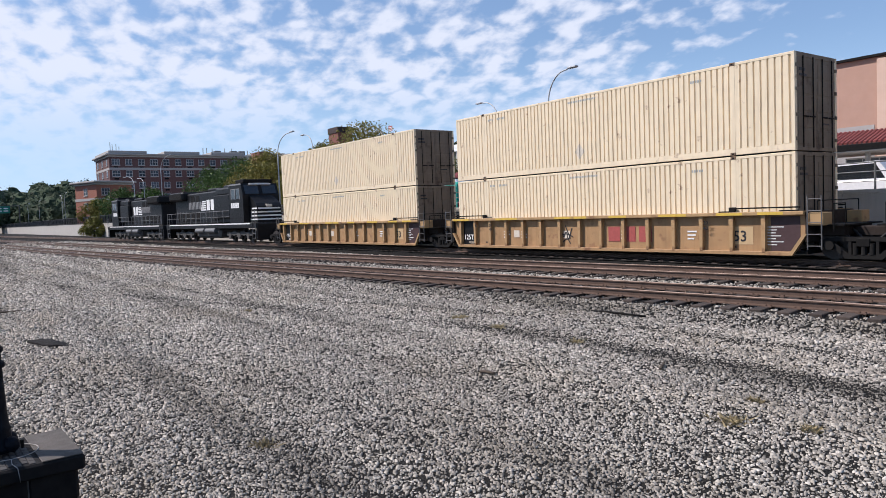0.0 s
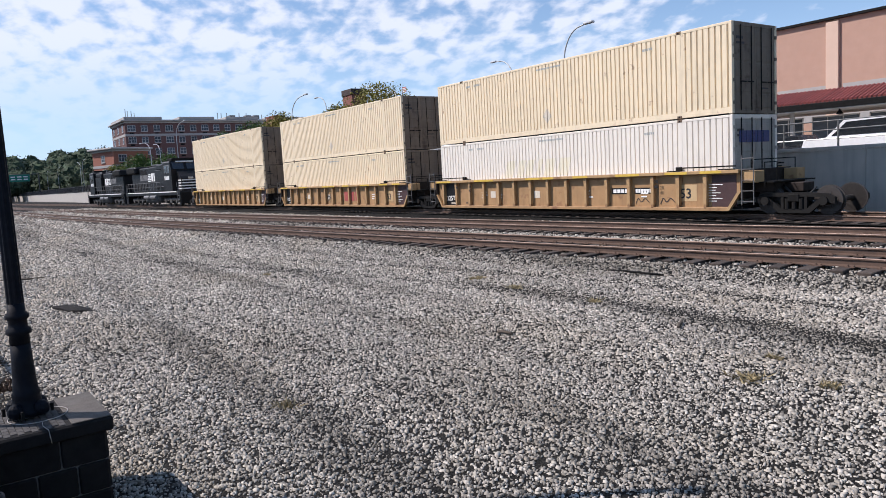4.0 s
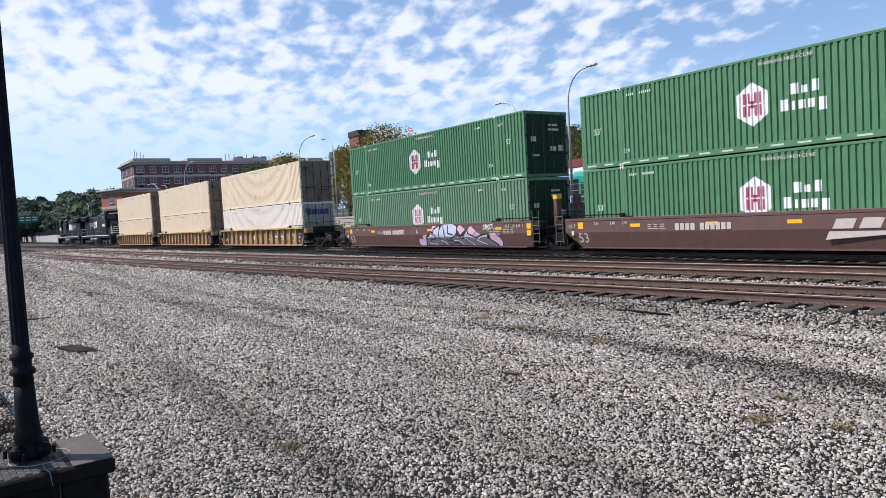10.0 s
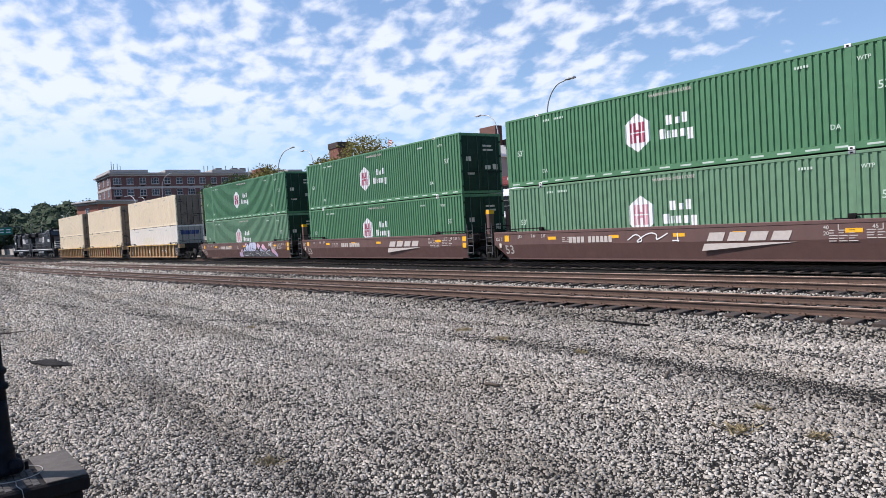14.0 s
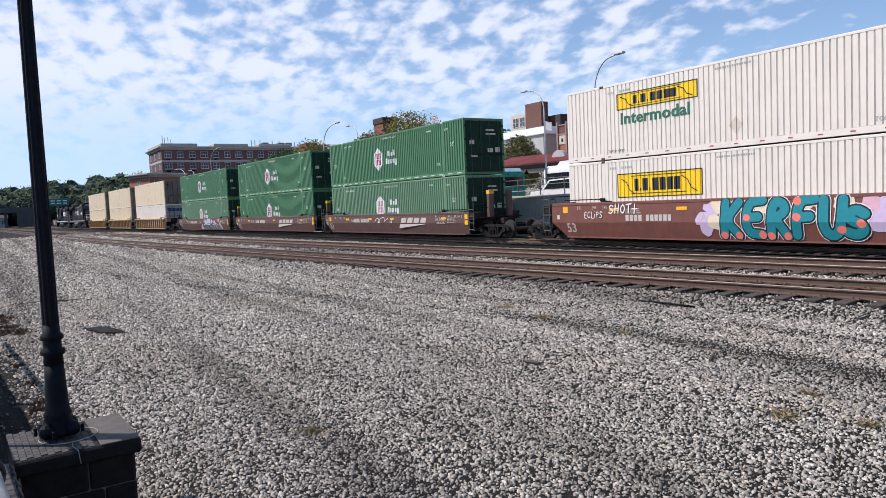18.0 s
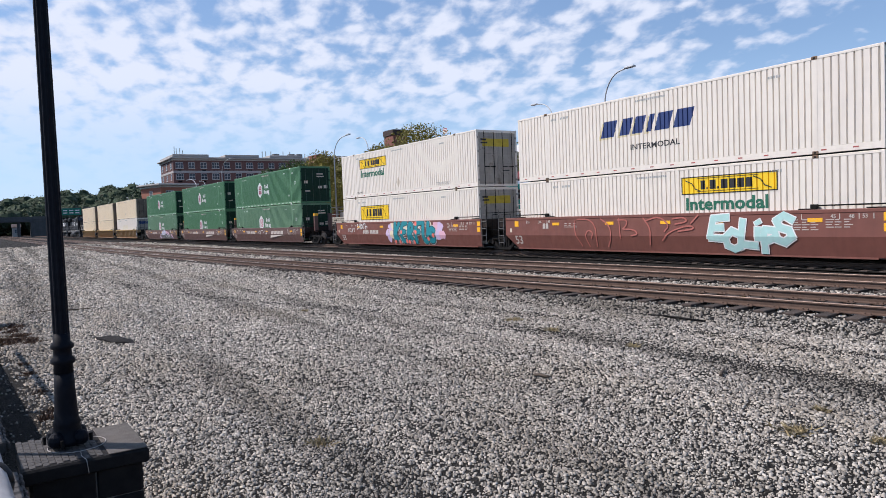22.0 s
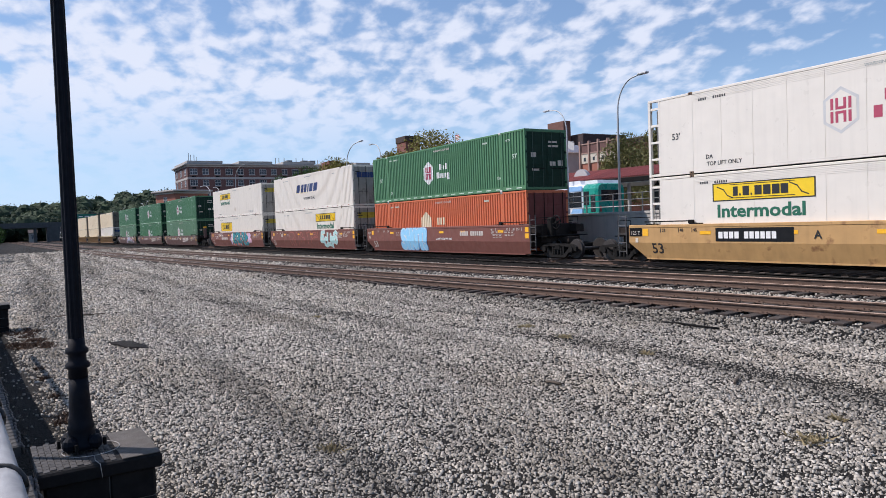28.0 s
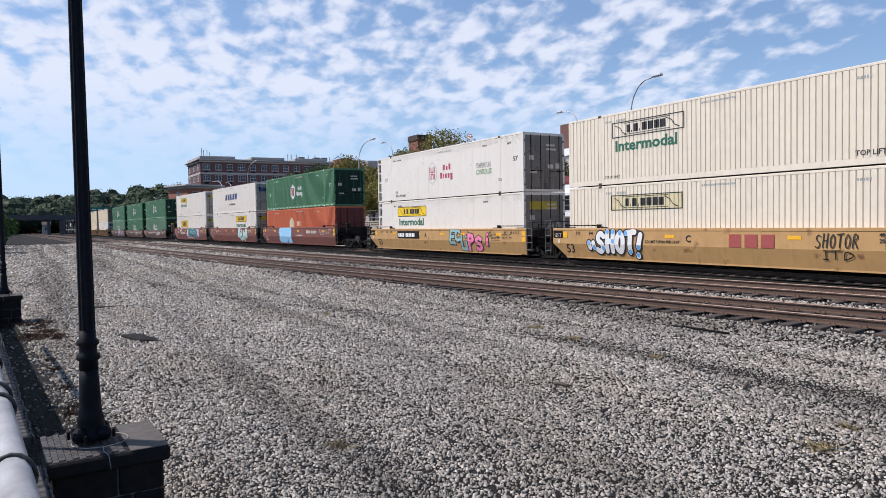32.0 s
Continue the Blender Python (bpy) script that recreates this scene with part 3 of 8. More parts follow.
lay_sleepers(track_far, train_y, 6.0, -80, 60)
tie_plates(track_near, near_y)
tie_plates(track_middle, middle_y)


# ---- the train ----
SPEED_T = (0, 3, 6, 9, 12, 15, 18, 21, 24, 27, 30, 32)
SPEED_V = (5.612, 5.566, 5.609, 5.653, 5.671, 5.682, 5.779, 5.937, 5.967, 6.075, 6.232, 6.256)
HALF = 8.077
LEFT_ENDS = (-46.78, -27.06, -7.42, 16.25, 35.78, 55.25, 79.06, 98.61, 118.07, 141.84, 161.37)
FIRST = LEFT_ENDS[0]
SHIFT, MARK = [0.0], [0.0]
MOVERS = []


def run(t):
    """Metres that the train has rolled by the time t."""
    d = 0.0
    for a, b, va, vb in zip(SPEED_T, SPEED_T[1:], SPEED_V, SPEED_V[1:]):
        if t <= a:
            break
        h = min(t, b) - a
        d += va * h + (vb - va) * h * h / (2 * (b - a))
    return d


def on_track(s, z=0.0):
    slope = math.degrees(math.atan2(train_y(s + 4) - train_y(s - 4), 8.0))
    return pose(s, train_y(s), z, 0, 0, slope)


MESHES = {}


def shared(key, build, mat):
    if key not in MESHES:
        me = bpy.data.meshes.new(key[0])
        made = build()
        if isinstance(made, bpy.types.Mesh):
            bpy.data.meshes.remove(me)
            me = made
        else:
            made.to_mesh(me)
            made.free()
        me.materials.append(mat)
        MESHES[key] = me
    return MESHES[key]


def sp(name, key, build, mat, parent, label="", at=None):
    if name in STUFF:
        return tagged(mesh_part(name, shared((name, *key, mat.name), build, mat), None, parent, label, at), kind="stuff")
    if name in SPLIT:
        k = (name, *key, mat.name)
        if k not in PIECES:
            made = build()
            PIECES[k] = islands(SPLIT[name], made, mat)
        return [mesh_part(SPLIT[name], me, None, parent, label, at) for me in PIECES[k]]
    return mesh_part(name, shared((name, *key, mat.name), build, mat), None, parent, label, at)


PIECES = {}
STUFF = {"stencilled_lines", "stencil_marking", "door_decal", "graffiti_spot", "sign_block", "graffiti_outline", "graffiti_fill", "tag", "spray_cloud", "top_stripe"}
SPLIT = {"reflective_tape": "tape_dash", "container_guide": "locking_guide", "handrail": "handrail", "number_blocks": "number_block", "wordmark": "wordmark_block",
         "reflector": "reflector", "corner_plate": "corner_plate", "owner_mark": "wordmark_block", "locking_bar": "locking_bar", "door_handle": "door_handle", "hinge": "hinge",
         "header_beam": "end_beam", "yellow_edge": "edge_mark", "notice": "notice", "end_bulkhead": "end_bulkhead", "end_wordmark": "end_block", "brake_post": "brake_post", "post_cap": "post_cap", "casting_eye": "casting_eye", "corner_brace": "corner_brace", "corner_casting": "corner_casting", "faded_mark": "faded_block", "vent_panels": "vent_panel", "emblem": "emblem_bar", "smooth_sheet": "side_panel", "smooth_end": "end_side_panel"}


def islands(name, bm, mat):
    """One mesh for each loose piece of a bmesh."""
    bm.verts.ensure_lookup_table()
    seen, out = set(), []
    for v0 in bm.verts:
        if v0 in seen:
            continue
        stack, verts = [v0], []
        seen.add(v0)
        while stack:
            v = stack.pop()
            verts.append(v)
            for e in v.link_edges:
                w = e.other_vert(v)
                if w not in seen:
                    seen.add(w)
                    stack.append(w)
        ids = {v: i for i, v in enumerate(verts)}
        faces = {f for v in verts for f in v.link_faces}
        me = bpy.data.meshes.new(name)
        me.from_pydata([tuple(v.co) for v in verts], [], [[ids[v] for v in f.verts] for f in faces])
        me.materials.append(mat)
        out.append(me)
    bm.free()
    return out


L2, W2, H = HALF, 1.296, 2.896


def corrugated(x0, x1, z0, z1, y, pitch, out, groove=0.042, ridge=0.6):
    """A pressed steel side sheet with upright ribs; out is -1 for the side towards -y."""
    bm = bmesh.new()
    n = max(1, round((x1 - x0) / pitch))
    p = (x1 - x0) / n
    xs = []
    for i in range(n):
        a = x0 + i * p
        g = (1 - ridge) * p
        xs += [(a, 0), (a + ridge * p, 0), (a + ridge * p + 0.28 * g, 1), (a + p - 0.28 * g, 1)]
    xs.append((x1, 0))
    row = [[bm.verts.new((x, y - out * groove * d, z)) for x, d in xs] for z in (z0, z1)]
    for i in range(len(xs) - 1):
        f = (row[0][i], row[0][i + 1], row[1][i + 1], row[1][i])
        bm.faces.new(f if out < 0 else f[::-1])
    return bm


def smooth_side(x0, x1, z0, z1, y, out):
    bm = bmesh.new()
    n = round((x1 - x0) / 1.22)
    p = (x1 - x0) / n
    for i in range(n):
        a, b = sorted((y, y - out * 0.03))
        box(bm, x0 + i * p + 0.004, x0 + (i + 1) * p - 0.004, a, b, z0, z1)
    a, b = sorted((y - out * 0.008, y - out * 0.04))
    box(bm, x0, x1, a, b, z0, z1)
    return bm


def hexagon(bm, cx, cz, r, y=0.0, squeeze=0.88):
    vs = [bm.verts.new((cx + squeeze * r * math.sin(math.radians(60 * i)), y, cz + r * math.cos(math.radians(60 * i)))) for i in range(6)]
    bm.faces.new(vs[::-1])


def bar(bm, x0, x1, z0, z1, y, slant=0.0):
    vs = [bm.verts.new(p) for p in ((x0, y, z0), (x1, y, z0), (x1 + slant, y, z1), (x0 + slant, y, z1))]
    bm.faces.new(vs)


def thick(bm, d=0.004):
    """Gives flat painted shapes on the -y side a little body."""
    r = bmesh.ops.extrude_face_region(bm, geom=list(bm.faces))
    for v in r["geom"]:
        if isinstance(v, bmesh.types.BMVert):
            v.co.y += d
    return bm


def on_ribs(bm, x0, pitch, ridge, depth=0.042):
    """Cuts a flat painted shape at the ribs of a pressed sheet and lays it into the grooves."""
    lo, hi = min(v.co.x for v in bm.verts), max(v.co.x for v in bm.verts)
    g = (1 - ridge) * pitch
    i = math.floor((lo - x0) / pitch)
    while x0 + i * pitch < hi:
        a = x0 + i * pitch
        for c in (a, a + ridge * pitch, a + ridge * pitch + 0.28 * g, a + pitch - 0.28 * g):
            if lo < c < hi:
                bmesh.ops.bisect_plane(bm, geom=list(bm.verts) + list(bm.edges) + list(bm.faces), plane_co=(c, 0, 0), plane_no=(1, 0, 0))
        i += 1
    for v in bm.verts:
        u = ((v.co.x - x0) / pitch) % 1.0
        e = 0.28 * (1 - ridge)
        if u < ridge or u > 0.9999:
            d = 0
        elif u < ridge + e:
            d = (u - ridge) / e
        elif u < 1 - e:
            d = 1
        else:
            d = (1 - u) / e
        v.co.y += depth * d
    return bm


SEAM = L2 - 1.98
RIB_P = (2 * SEAM - 0.16) / round((2 * SEAM - 0.16) / 0.205)


def rib_layout(kind):
    return {"cream": 0.72, "white": 0.76, "warm": 0.80, "green": 0.52, "dim": 0.52, "orange": 0.52}.get(kind, 0.8)


def painted(name, build, kind, parent, mat, key, label=""):
    """A painted mark on the -y side between the lifting posts."""
    def make():
        bm = bmesh.new()
        build(bm)
        for v in bm.verts:
            v.co.x += SHIFT[0]
        if kind != "smooth":
            on_ribs(bm, -SEAM + 0.08, RIB_P, rib_layout(kind))
        for v in bm.verts:
            v.co.y += -W2 - 0.004
        return bm
    return sp(name, (kind, *key, SHIFT[0]), make, mat, parent, label)


def words(bm, rows, slant=0.0, y=0.0):
    """Bars in place of brand lettering: each row is x0, x1, z0, z1 and a number of blocks."""
    for x0, x1, z0, z1, n in rows:
        w = (x1 - x0) / max(n, 1)
        for i in range(n):
            a, b = x0 + i * w, x0 + (i + 0.78) * w
            bar(bm, a, b, z0, z1, y, slant)


def mark_hub(c, kind, red, pale, x=-1.25, full=True, z=1.46):
    """A pale hexagon badge with barred emblem and two rows of blocks beside it."""
    painted("badge", lambda bm: hexagon(bm, x, z, 0.69), kind, c, pale, ("badge", x, z), "hexagonal badge")

    if kind == "smooth":
        painted("badge_field", lambda bm: hexagon(bm, x, z, 0.59, -0.003), kind, c, PANEL, ("field", x, z), "white field of the badge")

    def emblem(bm):
        for lo, hi, q in ((0.025, 0.36, 0.025), (-0.36, -0.025, -0.105)):
            for a, b in ((-0.31, -0.22), (-0.16, -0.075), (0.075, 0.16), (0.22, 0.31)):
                bar(bm, x + a, x + b, z + lo, z + hi, -0.006)
            bar(bm, x - 0.08, x + 0.08, z + q, z + q + 0.08, -0.008)
    painted("emblem", emblem, kind, c, red if kind != "dim" else LETTER_ROSE, ("emblem", x, z), "crimson barred emblem")
    def blocks(bm):
        for a, b, lo, hi in ((1.22, 1.46, 0.10, 0.42), (1.57, 1.75, 0.10, 0.32), (1.86, 2.06, 0.10, 0.44), (0.92, 1.16, -0.36, -0.02), (1.25, 1.36, -0.36, -0.10), (1.45, 1.66, -0.36, -0.10), (1.75, 1.95, -0.36, -0.10), (2.05, 2.27, -0.48, -0.10)):
            bar(bm, x + a, x + b, z + lo, z + hi, 0)
    painted("wordmark", blocks, kind, c,
            pale if kind != "smooth" else red, ("hubwords", x, z), "two rows of blocked lettering")


def mark_yellow(c, kind, x, z, below=True, w=3.7, h=0.62, paint=None, ink=None):
    """A yellow sign with a scroll and blocks in black, and green lettering below."""
    ink = ink or LETTER_K
    if paint:
        painted("yellow_sign", lambda bm: bar(bm, x, x + w, z, z + h, 0), kind, c, paint, ("ysign", x, z), "bright yellow sign")

    def black(bm):
        for a in (0.0, h - 0.035):
            bar(bm, x, x + w, z + a, z + a + 0.035, -0.005)
        bar(bm, x, x + 0.04, z, z + h, -0.006)
        bar(bm, x + w - 0.04, x + w, z, z + h, -0.006)
        for a, b, hi in ((0.22, 0.27, 0.76), (0.285, 0.30, 0.38), (0.32, 0.385, 0.76), (0.40, 0.415, 0.38), (0.44, 0.51, 0.76), (0.525, 0.595, 0.76), (0.61, 0.68, 0.76), (0.69, 0.76, 0.76)):
            bar(bm, x + a * w, x + b * w, z + 0.26 * h, z + hi * h, -0.005)
        for q in (0.14, 0.86):
            stroke(bm, [(x + (q - 0.09) * w, z + 0.80 * h), (x + (q - 0.02) * w, z + 0.62 * h), (x + (q + 0.02) * w, z + 0.30 * h), (x + (q + 0.08) * w, z + 0.16 * h)], 0.035, -0.006)
        bar(bm, x + 0.18 * w, x + 0.82 * w, z + 0.86 * h, z + 0.89 * h, -0.007)
        bar(bm, x + 0.18 * w, x + 0.82 * w, z + 0.14 * h, z + 0.17 * h, -0.007)
    painted("sign_block", black, kind, c, ink, ("yblocks", x, z), "black scroll and blocks")
    if below:
        side_text(c, "Intermodal", 0.60, x + 0.15, z - 0.54, LETTER_G, 1.22, "dark green lettering")


def write(text, size, wide, mat, parent, label, at):
    """Painted words: letter by letter where they are large, in one piece where they are small."""
    if size < 0.3:
        return tagged(mesh_part("small_lettering", shared(("small_lettering", text, size, wide, mat.name), lambda: lettering(text, size, wide), mat), None, parent, label, at), kind="stuff")
    k = ("letter", text, size, wide, mat.name)
    if k not in PIECES:
        bm = bmesh.new()
        bm.from_mesh(lettering(text, size, wide))
        bmesh.ops.remove_doubles(bm, verts=bm.verts, dist=1e-5)
        PIECES[k] = islands("letter", bm, mat)
    return [mesh_part("letter", me, None, parent, label, at) for me in PIECES[k]]


def side_text(c, text, size, x, z, mat, wide=1.0, label=""):
    return write(text, size, wide, mat, c, label, pose(x + SHIFT[0], -W2 - 0.006, z))


def container(kind, label, s0, z0, marks, group="stacked containers", shift=0.0):
    """A 53 foot box with lifting posts at the 40 foot marks; its doors are at the +x end."""
    mat = {"cream": CREAM, "white": WHITE, "warm": WARM, "smooth": PANEL, "green": GREEN, "dim": GREEN_DIM, "orange": ORANGE}[kind]
    # doors are coloured darker than the sides, as their end lies in shade
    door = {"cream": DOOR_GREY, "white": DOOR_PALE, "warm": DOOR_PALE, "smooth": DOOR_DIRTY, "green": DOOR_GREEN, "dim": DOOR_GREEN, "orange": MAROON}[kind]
    c = thing("shipping_container", label, "container", group)
    rail_h = 0.22 if kind != "smooth" else 0.10
    ridge = rib_layout(kind)
    if kind == "smooth":
        left = 0.50
        for y, o in ((-W2, -1), (W2, 1)):
            sp("smooth_sheet", (kind, y), lambda: smooth_side(-SEAM + 0.06, SEAM - 0.06, 0.10, H - 0.10, y, o), mat, c)
            sp("smooth_end", (kind, y), lambda: boxes(*[(a, b, *sorted((y, y - o * 0.03)), 0.10, H - 0.10) for a, b in ((-L2 + left, -SEAM - 0.07), (SEAM + 0.07, L2 - 0.1))]), mat, c)
        for z in (0.02, 0.62, 1.25, 1.88, 2.50, H - 0.10):
            sp("end_crossbar", (z,), lambda: boxes((-L2 + 0.12, -L2 + left, -W2 + 0.01, -W2 + 0.06, z, z + 0.09), bevel=0.008), mat, c)
        sp("top_stripe", (0,), lambda: boxes(*[(a, b, -W2 - 0.006, -W2 + 0.01, z, z + 0.014) for a, b in ((-SEAM + 0.1, SEAM - 0.1), (SEAM + 0.1, L2 - 0.14)) for z in (H - 0.14, H - 0.19, H - 0.24, H - 0.29, H - 0.34)]), mat, c, "fine pressed ridges under the top rail")
        sp("inner_post", (0,), lambda: boxes((-L2 + left, -L2 + left + 0.09, -W2 - 0.003, -W2 + 0.05, 0.02, H - 0.02), bevel=0.008), mat, c)
        sp("cooling_unit", (0,), lambda: boxes((-L2 + 0.10, -L2 + left - 0.02, -W2 + 0.35, W2 - 0.35, 0.5, H - 0.35), bevel=0.03), STEEL_DIM, c, "grey unit set back in the open end frame")
    else:
        for y, o in ((-W2, -1), (W2, 1)):
            sp("side_panel", (kind, y), lambda: corrugated(-SEAM + 0.08, SEAM - 0.08, rail_h, H - 0.09, y, RIB_P, o, ridge=ridge), mat, c)
            for a, b, k in ((-L2 + 0.12, -SEAM - 0.08, 0), (SEAM + 0.08, L2 - 0.12, 1)):
                sp("end_side_panel", (kind, y, k), lambda: corrugated(a, b, rail_h, H - 0.09, y, 0.22, o, ridge=ridge), mat, c)
    # frame
    sp("bottom_rail", (kind,), lambda: boxes((-L2, L2, -W2, -W2 + 0.06, 0.02, rail_h), bevel=0.008), mat, c)
    sp("bottom_rail", (kind, 1), lambda: boxes((-L2, L2, W2 - 0.06, W2, 0.02, rail_h), bevel=0.008), mat, c)
    sp("top_rail", (kind,), lambda: boxes((-L2, L2, -W2 - 0.002, -W2 + 0.07, H - 0.09, H), bevel=0.012), mat, c)
    sp("top_rail", (kind, 1), lambda: boxes((-L2, L2, W2 - 0.07, W2 + 0.002, H - 0.09, H), bevel=0.012), mat, c)
    for x in (-SEAM, SEAM):
        for y, k in ((-W2 - 0.006, 0), (W2 - 0.054, 1)):
            post = sp("lifting_post", (kind, x, k), lambda: boxes((x - 0.09, x + 0.09, y, y + 0.06, 0.03, H - 0.01), bevel=0.01), mat, c)
            if k == 0:
                cm = STEEL if kind in ("green", "dim", "orange") else RUST_CASTING
                sp("corner_casting", (kind, x, k), lambda: boxes((x - 0.095, x + 0.095, y - 0.012, y + 0.05, H - 0.09, H + 0.012), (x - 0.095, x + 0.095, y - 0.012, y + 0.05, 0.0, 0.10), bevel=0.012), cm if kind != "green" else LETTER_W, post, "steel lifting castings")
                sp("casting_eye", (kind, x, k), lambda: boxes((x - 0.035, x + 0.035, y - 0.015, y - 0.010, H - 0.07, H - 0.02), (x - 0.035, x + 0.035, y - 0.015, y - 0.010, 0.03, 0.075)), DARK_STEEL, post)
    for x in (-L2 + 0.06, L2 - 0.06):
        for y in (-W2 + 0.06, W2 - 0.06):
            sp("corner_post", (kind, x, y), lambda: boxes((x - 0.06, x + 0.06, y - 0.061, y + 0.061, 0.0, H), bevel=0.01), mat, c)
    sp("roof", (kind,), lambda: corrugated(-L2 + 0.05, L2 - 0.05, -W2 + 0.04, W2 - 0.04, 0, 0.4, 1, 0.015), mat, c, at=pose(0, 0, H - 0.02, -90))
    sp("floor", (kind,), lambda: boxes((-L2 + 0.1, L2 - 0.1, -W2 + 0.05, W2 - 0.05, 0.03, 0.14)), DARK_STEEL, c)
    sp("front_wall", (kind,), lambda: boxes((-L2 + (0.03 if kind != "smooth" else 0.50), -L2 + (0.08 if kind != "smooth" else 0.55), -W2 + 0.1, W2 - 0.1, 0.1, H - 0.06)), mat, c)
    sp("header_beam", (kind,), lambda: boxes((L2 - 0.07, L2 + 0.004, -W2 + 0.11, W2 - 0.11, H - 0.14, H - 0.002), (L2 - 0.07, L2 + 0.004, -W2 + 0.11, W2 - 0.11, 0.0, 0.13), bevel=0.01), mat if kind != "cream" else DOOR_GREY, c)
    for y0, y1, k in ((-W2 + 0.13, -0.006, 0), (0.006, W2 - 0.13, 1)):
        d = sp("door", (kind, k), lambda: door_leaf(y0, y1), door, c, "weathered end door darkened for its shaded side")
        sp("locking_bar", (kind, k), lambda: rods(*[((L2 + 0.02, y, 0.10), (L2 + 0.02, y, H - 0.10), 0.017) for y in (y0 + 0.28 * (y1 - y0), y0 + 0.80 * (y1 - y0))], n=6), GREEN_BAR if kind in ("green", "dim") else DARK_STEEL, d, "upright locking bars")
        sp("door_handle", (kind, k), lambda: boxes(*[(L2 + 0.02, L2 + 0.045, y - 0.02, y + 0.30, z, z + 0.04) for y in (y0 + 0.28 * (y1 - y0), y0 + 0.62 * (y1 - y0)) for z in (1.0,)]), DARK_STEEL, d)
        sp("hinge", (kind, k), lambda: boxes(*[(L2 - 0.02, L2 + 0.03, y - 0.05, y + 0.05, z, z + 0.10) for y in ((y0 - 0.04) if k == 0 else (y1 + 0.04),) for z in (0.3, 1.0, 1.75, 2.45)]), door, d)
    if kind in ("green", "dim", "smooth"):
        sp("door_decal", (kind,), lambda: boxes(*[(L2 + 0.001, L2 + 0.016, y, y + w, z, z + h) for y, w, z, h in ((0.12, 0.55, 2.25, 0.09), (0.12, 0.62, 2.05, 0.09), (-0.95, 0.3, 1.55, 0.22), (0.2, 0.35, 1.15, 0.2), (0.7, 0.3, 1.15, 0.26), (-0.9, 0.42, 0.9, 0.12))]), PALE, c, "small faded plates and notices on the doors")
    elif kind != "orange":
        sp("door_decal", (kind,), lambda: boxes(*[(L2 + 0.001, L2 + 0.016, y, y + w, z, z + h) for y, w, z, h in ((-1.05, 0.34, 2.35, 0.09), (-1.05, 0.42, 2.2, 0.07), (0.35, 0.4, 0.8, 0.05))]), LETTER_K, c, "small blocked marks on the doors")
    # marks common to each kind
    ink = LETTER_W if kind in ("green", "dim", "orange") else LETTER_K
    sp("stencil_marking", (kind,), lambda: small_marks(kind), LETTER_GREY if kind in ("cream", "white", "warm") else (LETTER_SAGE if ink is LETTER_W else ink), c, "rows of small blocked marks")
    if kind in ("green", "dim"):
        sp("reflective_tape", (kind,), lambda: boxes(*[(x, x + 0.42, -W2 - 0.004, -W2 + 0.002, 0.09, 0.145) for x in np.arange(-L2 + 0.3, L2 - 0.5, 0.84)]), LETTER_SAGE, c, "white tape dashes along the lower rail")
    if kind == "white":
        sp("reflective_tape", (kind,), lambda: boxes(*[(x, x + 0.16, -W2 - 0.004, -W2 + 0.002, 0.10, 0.14) for x in np.arange(-L2 + 0.4, L2 - 0.4, 0.93)]), LETTER_RED, c, "small red tape dashes")
    SHIFT[0] = shift
    if kind in ("green", "dim", "orange"):
        side_text(c, "WARNING HIGH CUBE", 0.15, -0.55, 2.60, LETTER_DIM, 1.1)
    for m in marks:
        m(c, kind)
    SHIFT[0] = 0.0
    MOVERS.append((c, s0 + HALF, z0))
    return c


def door_leaf(y0, y1):
    bm = boxes((L2 - 0.05, L2 - 0.01, y0, y1, 0.12, H - 0.13))
    n = 5
    for i in range(n):
        a = 0.2 + i * (H - 0.42) / n
        box(bm, L2 - 0.012, L2 + 0.003, y0 + 0.06, y1 - 0.06, a, a + (H - 0.42) / n - 0.07, bevel=0.006)
    return bm


def small_marks(kind):
    bm = bmesh.new()
    y0 = -W2 - 0.007
    rng = random.Random(kind)

    def line(x, z, n, h=0.085, w=0.055, gap=0.035):
        for i in range(n):
            bar(bm, x + i * (w + gap), x + i * (w + gap) + w, z, z + h, y0)
    line(-SEAM + 0.35, H - 0.36, 4)
    line(-SEAM + 0.95, H - 0.36, 6)
    line(SEAM - 1.5, H - 0.40, 5, 0.08)
    if kind not in ("green", "dim", "orange", "smooth"):
        line(-0.9, H - 0.27, 16, 0.07, 0.06, 0.03)
    return thick(bm)


def fifty_three(c, kind):
    ink = LETTER_SAGE if kind in ("green", "dim", "orange") else LETTER_K
    side_text(c, "53'", 0.32, SEAM + 0.72, 1.55, ink)
    side_text(c, "53'", 0.32, -SEAM - 1.3, 1.30, ink)
    side_text(c, "WTP", 0.17, SEAM + 0.22, 2.40, ink)
    side_text(c, "DA", 0.21, SEAM - 0.55, 0.62, ink)
    side_text(c, "DA", 0.21, -SEAM + 0.16, 0.48, ink)


def hub_green(c, kind, x=-1.2):
    mark_hub(c, kind, LETTER_R, LETTER_W, x)
    fifty_three(c, kind)


def hub_pale(c, kind):
    mark_hub(c, kind, LETTER_R, PANEL_BADGE, x=-1.18)
    fifty_three(c, kind)
    side_text(c, "TEMPERATURE", 0.38, 3.5, 1.42, LETTER_GREY, 0.56, "faded grey lettering")
    side_text(c, "CONTROLLED", 0.38, 3.5, 1.08, LETTER_G2, 0.60, "faded green lettering")
    side_text(c, "WARNING HIGH CUBE", 0.13, -0.5, 2.58, LETTER_GREY, 1.1)
    side_text(c, "TOP LIFT ONLY", 0.20, -SEAM + 0.2, 0.24, LETTER_K)


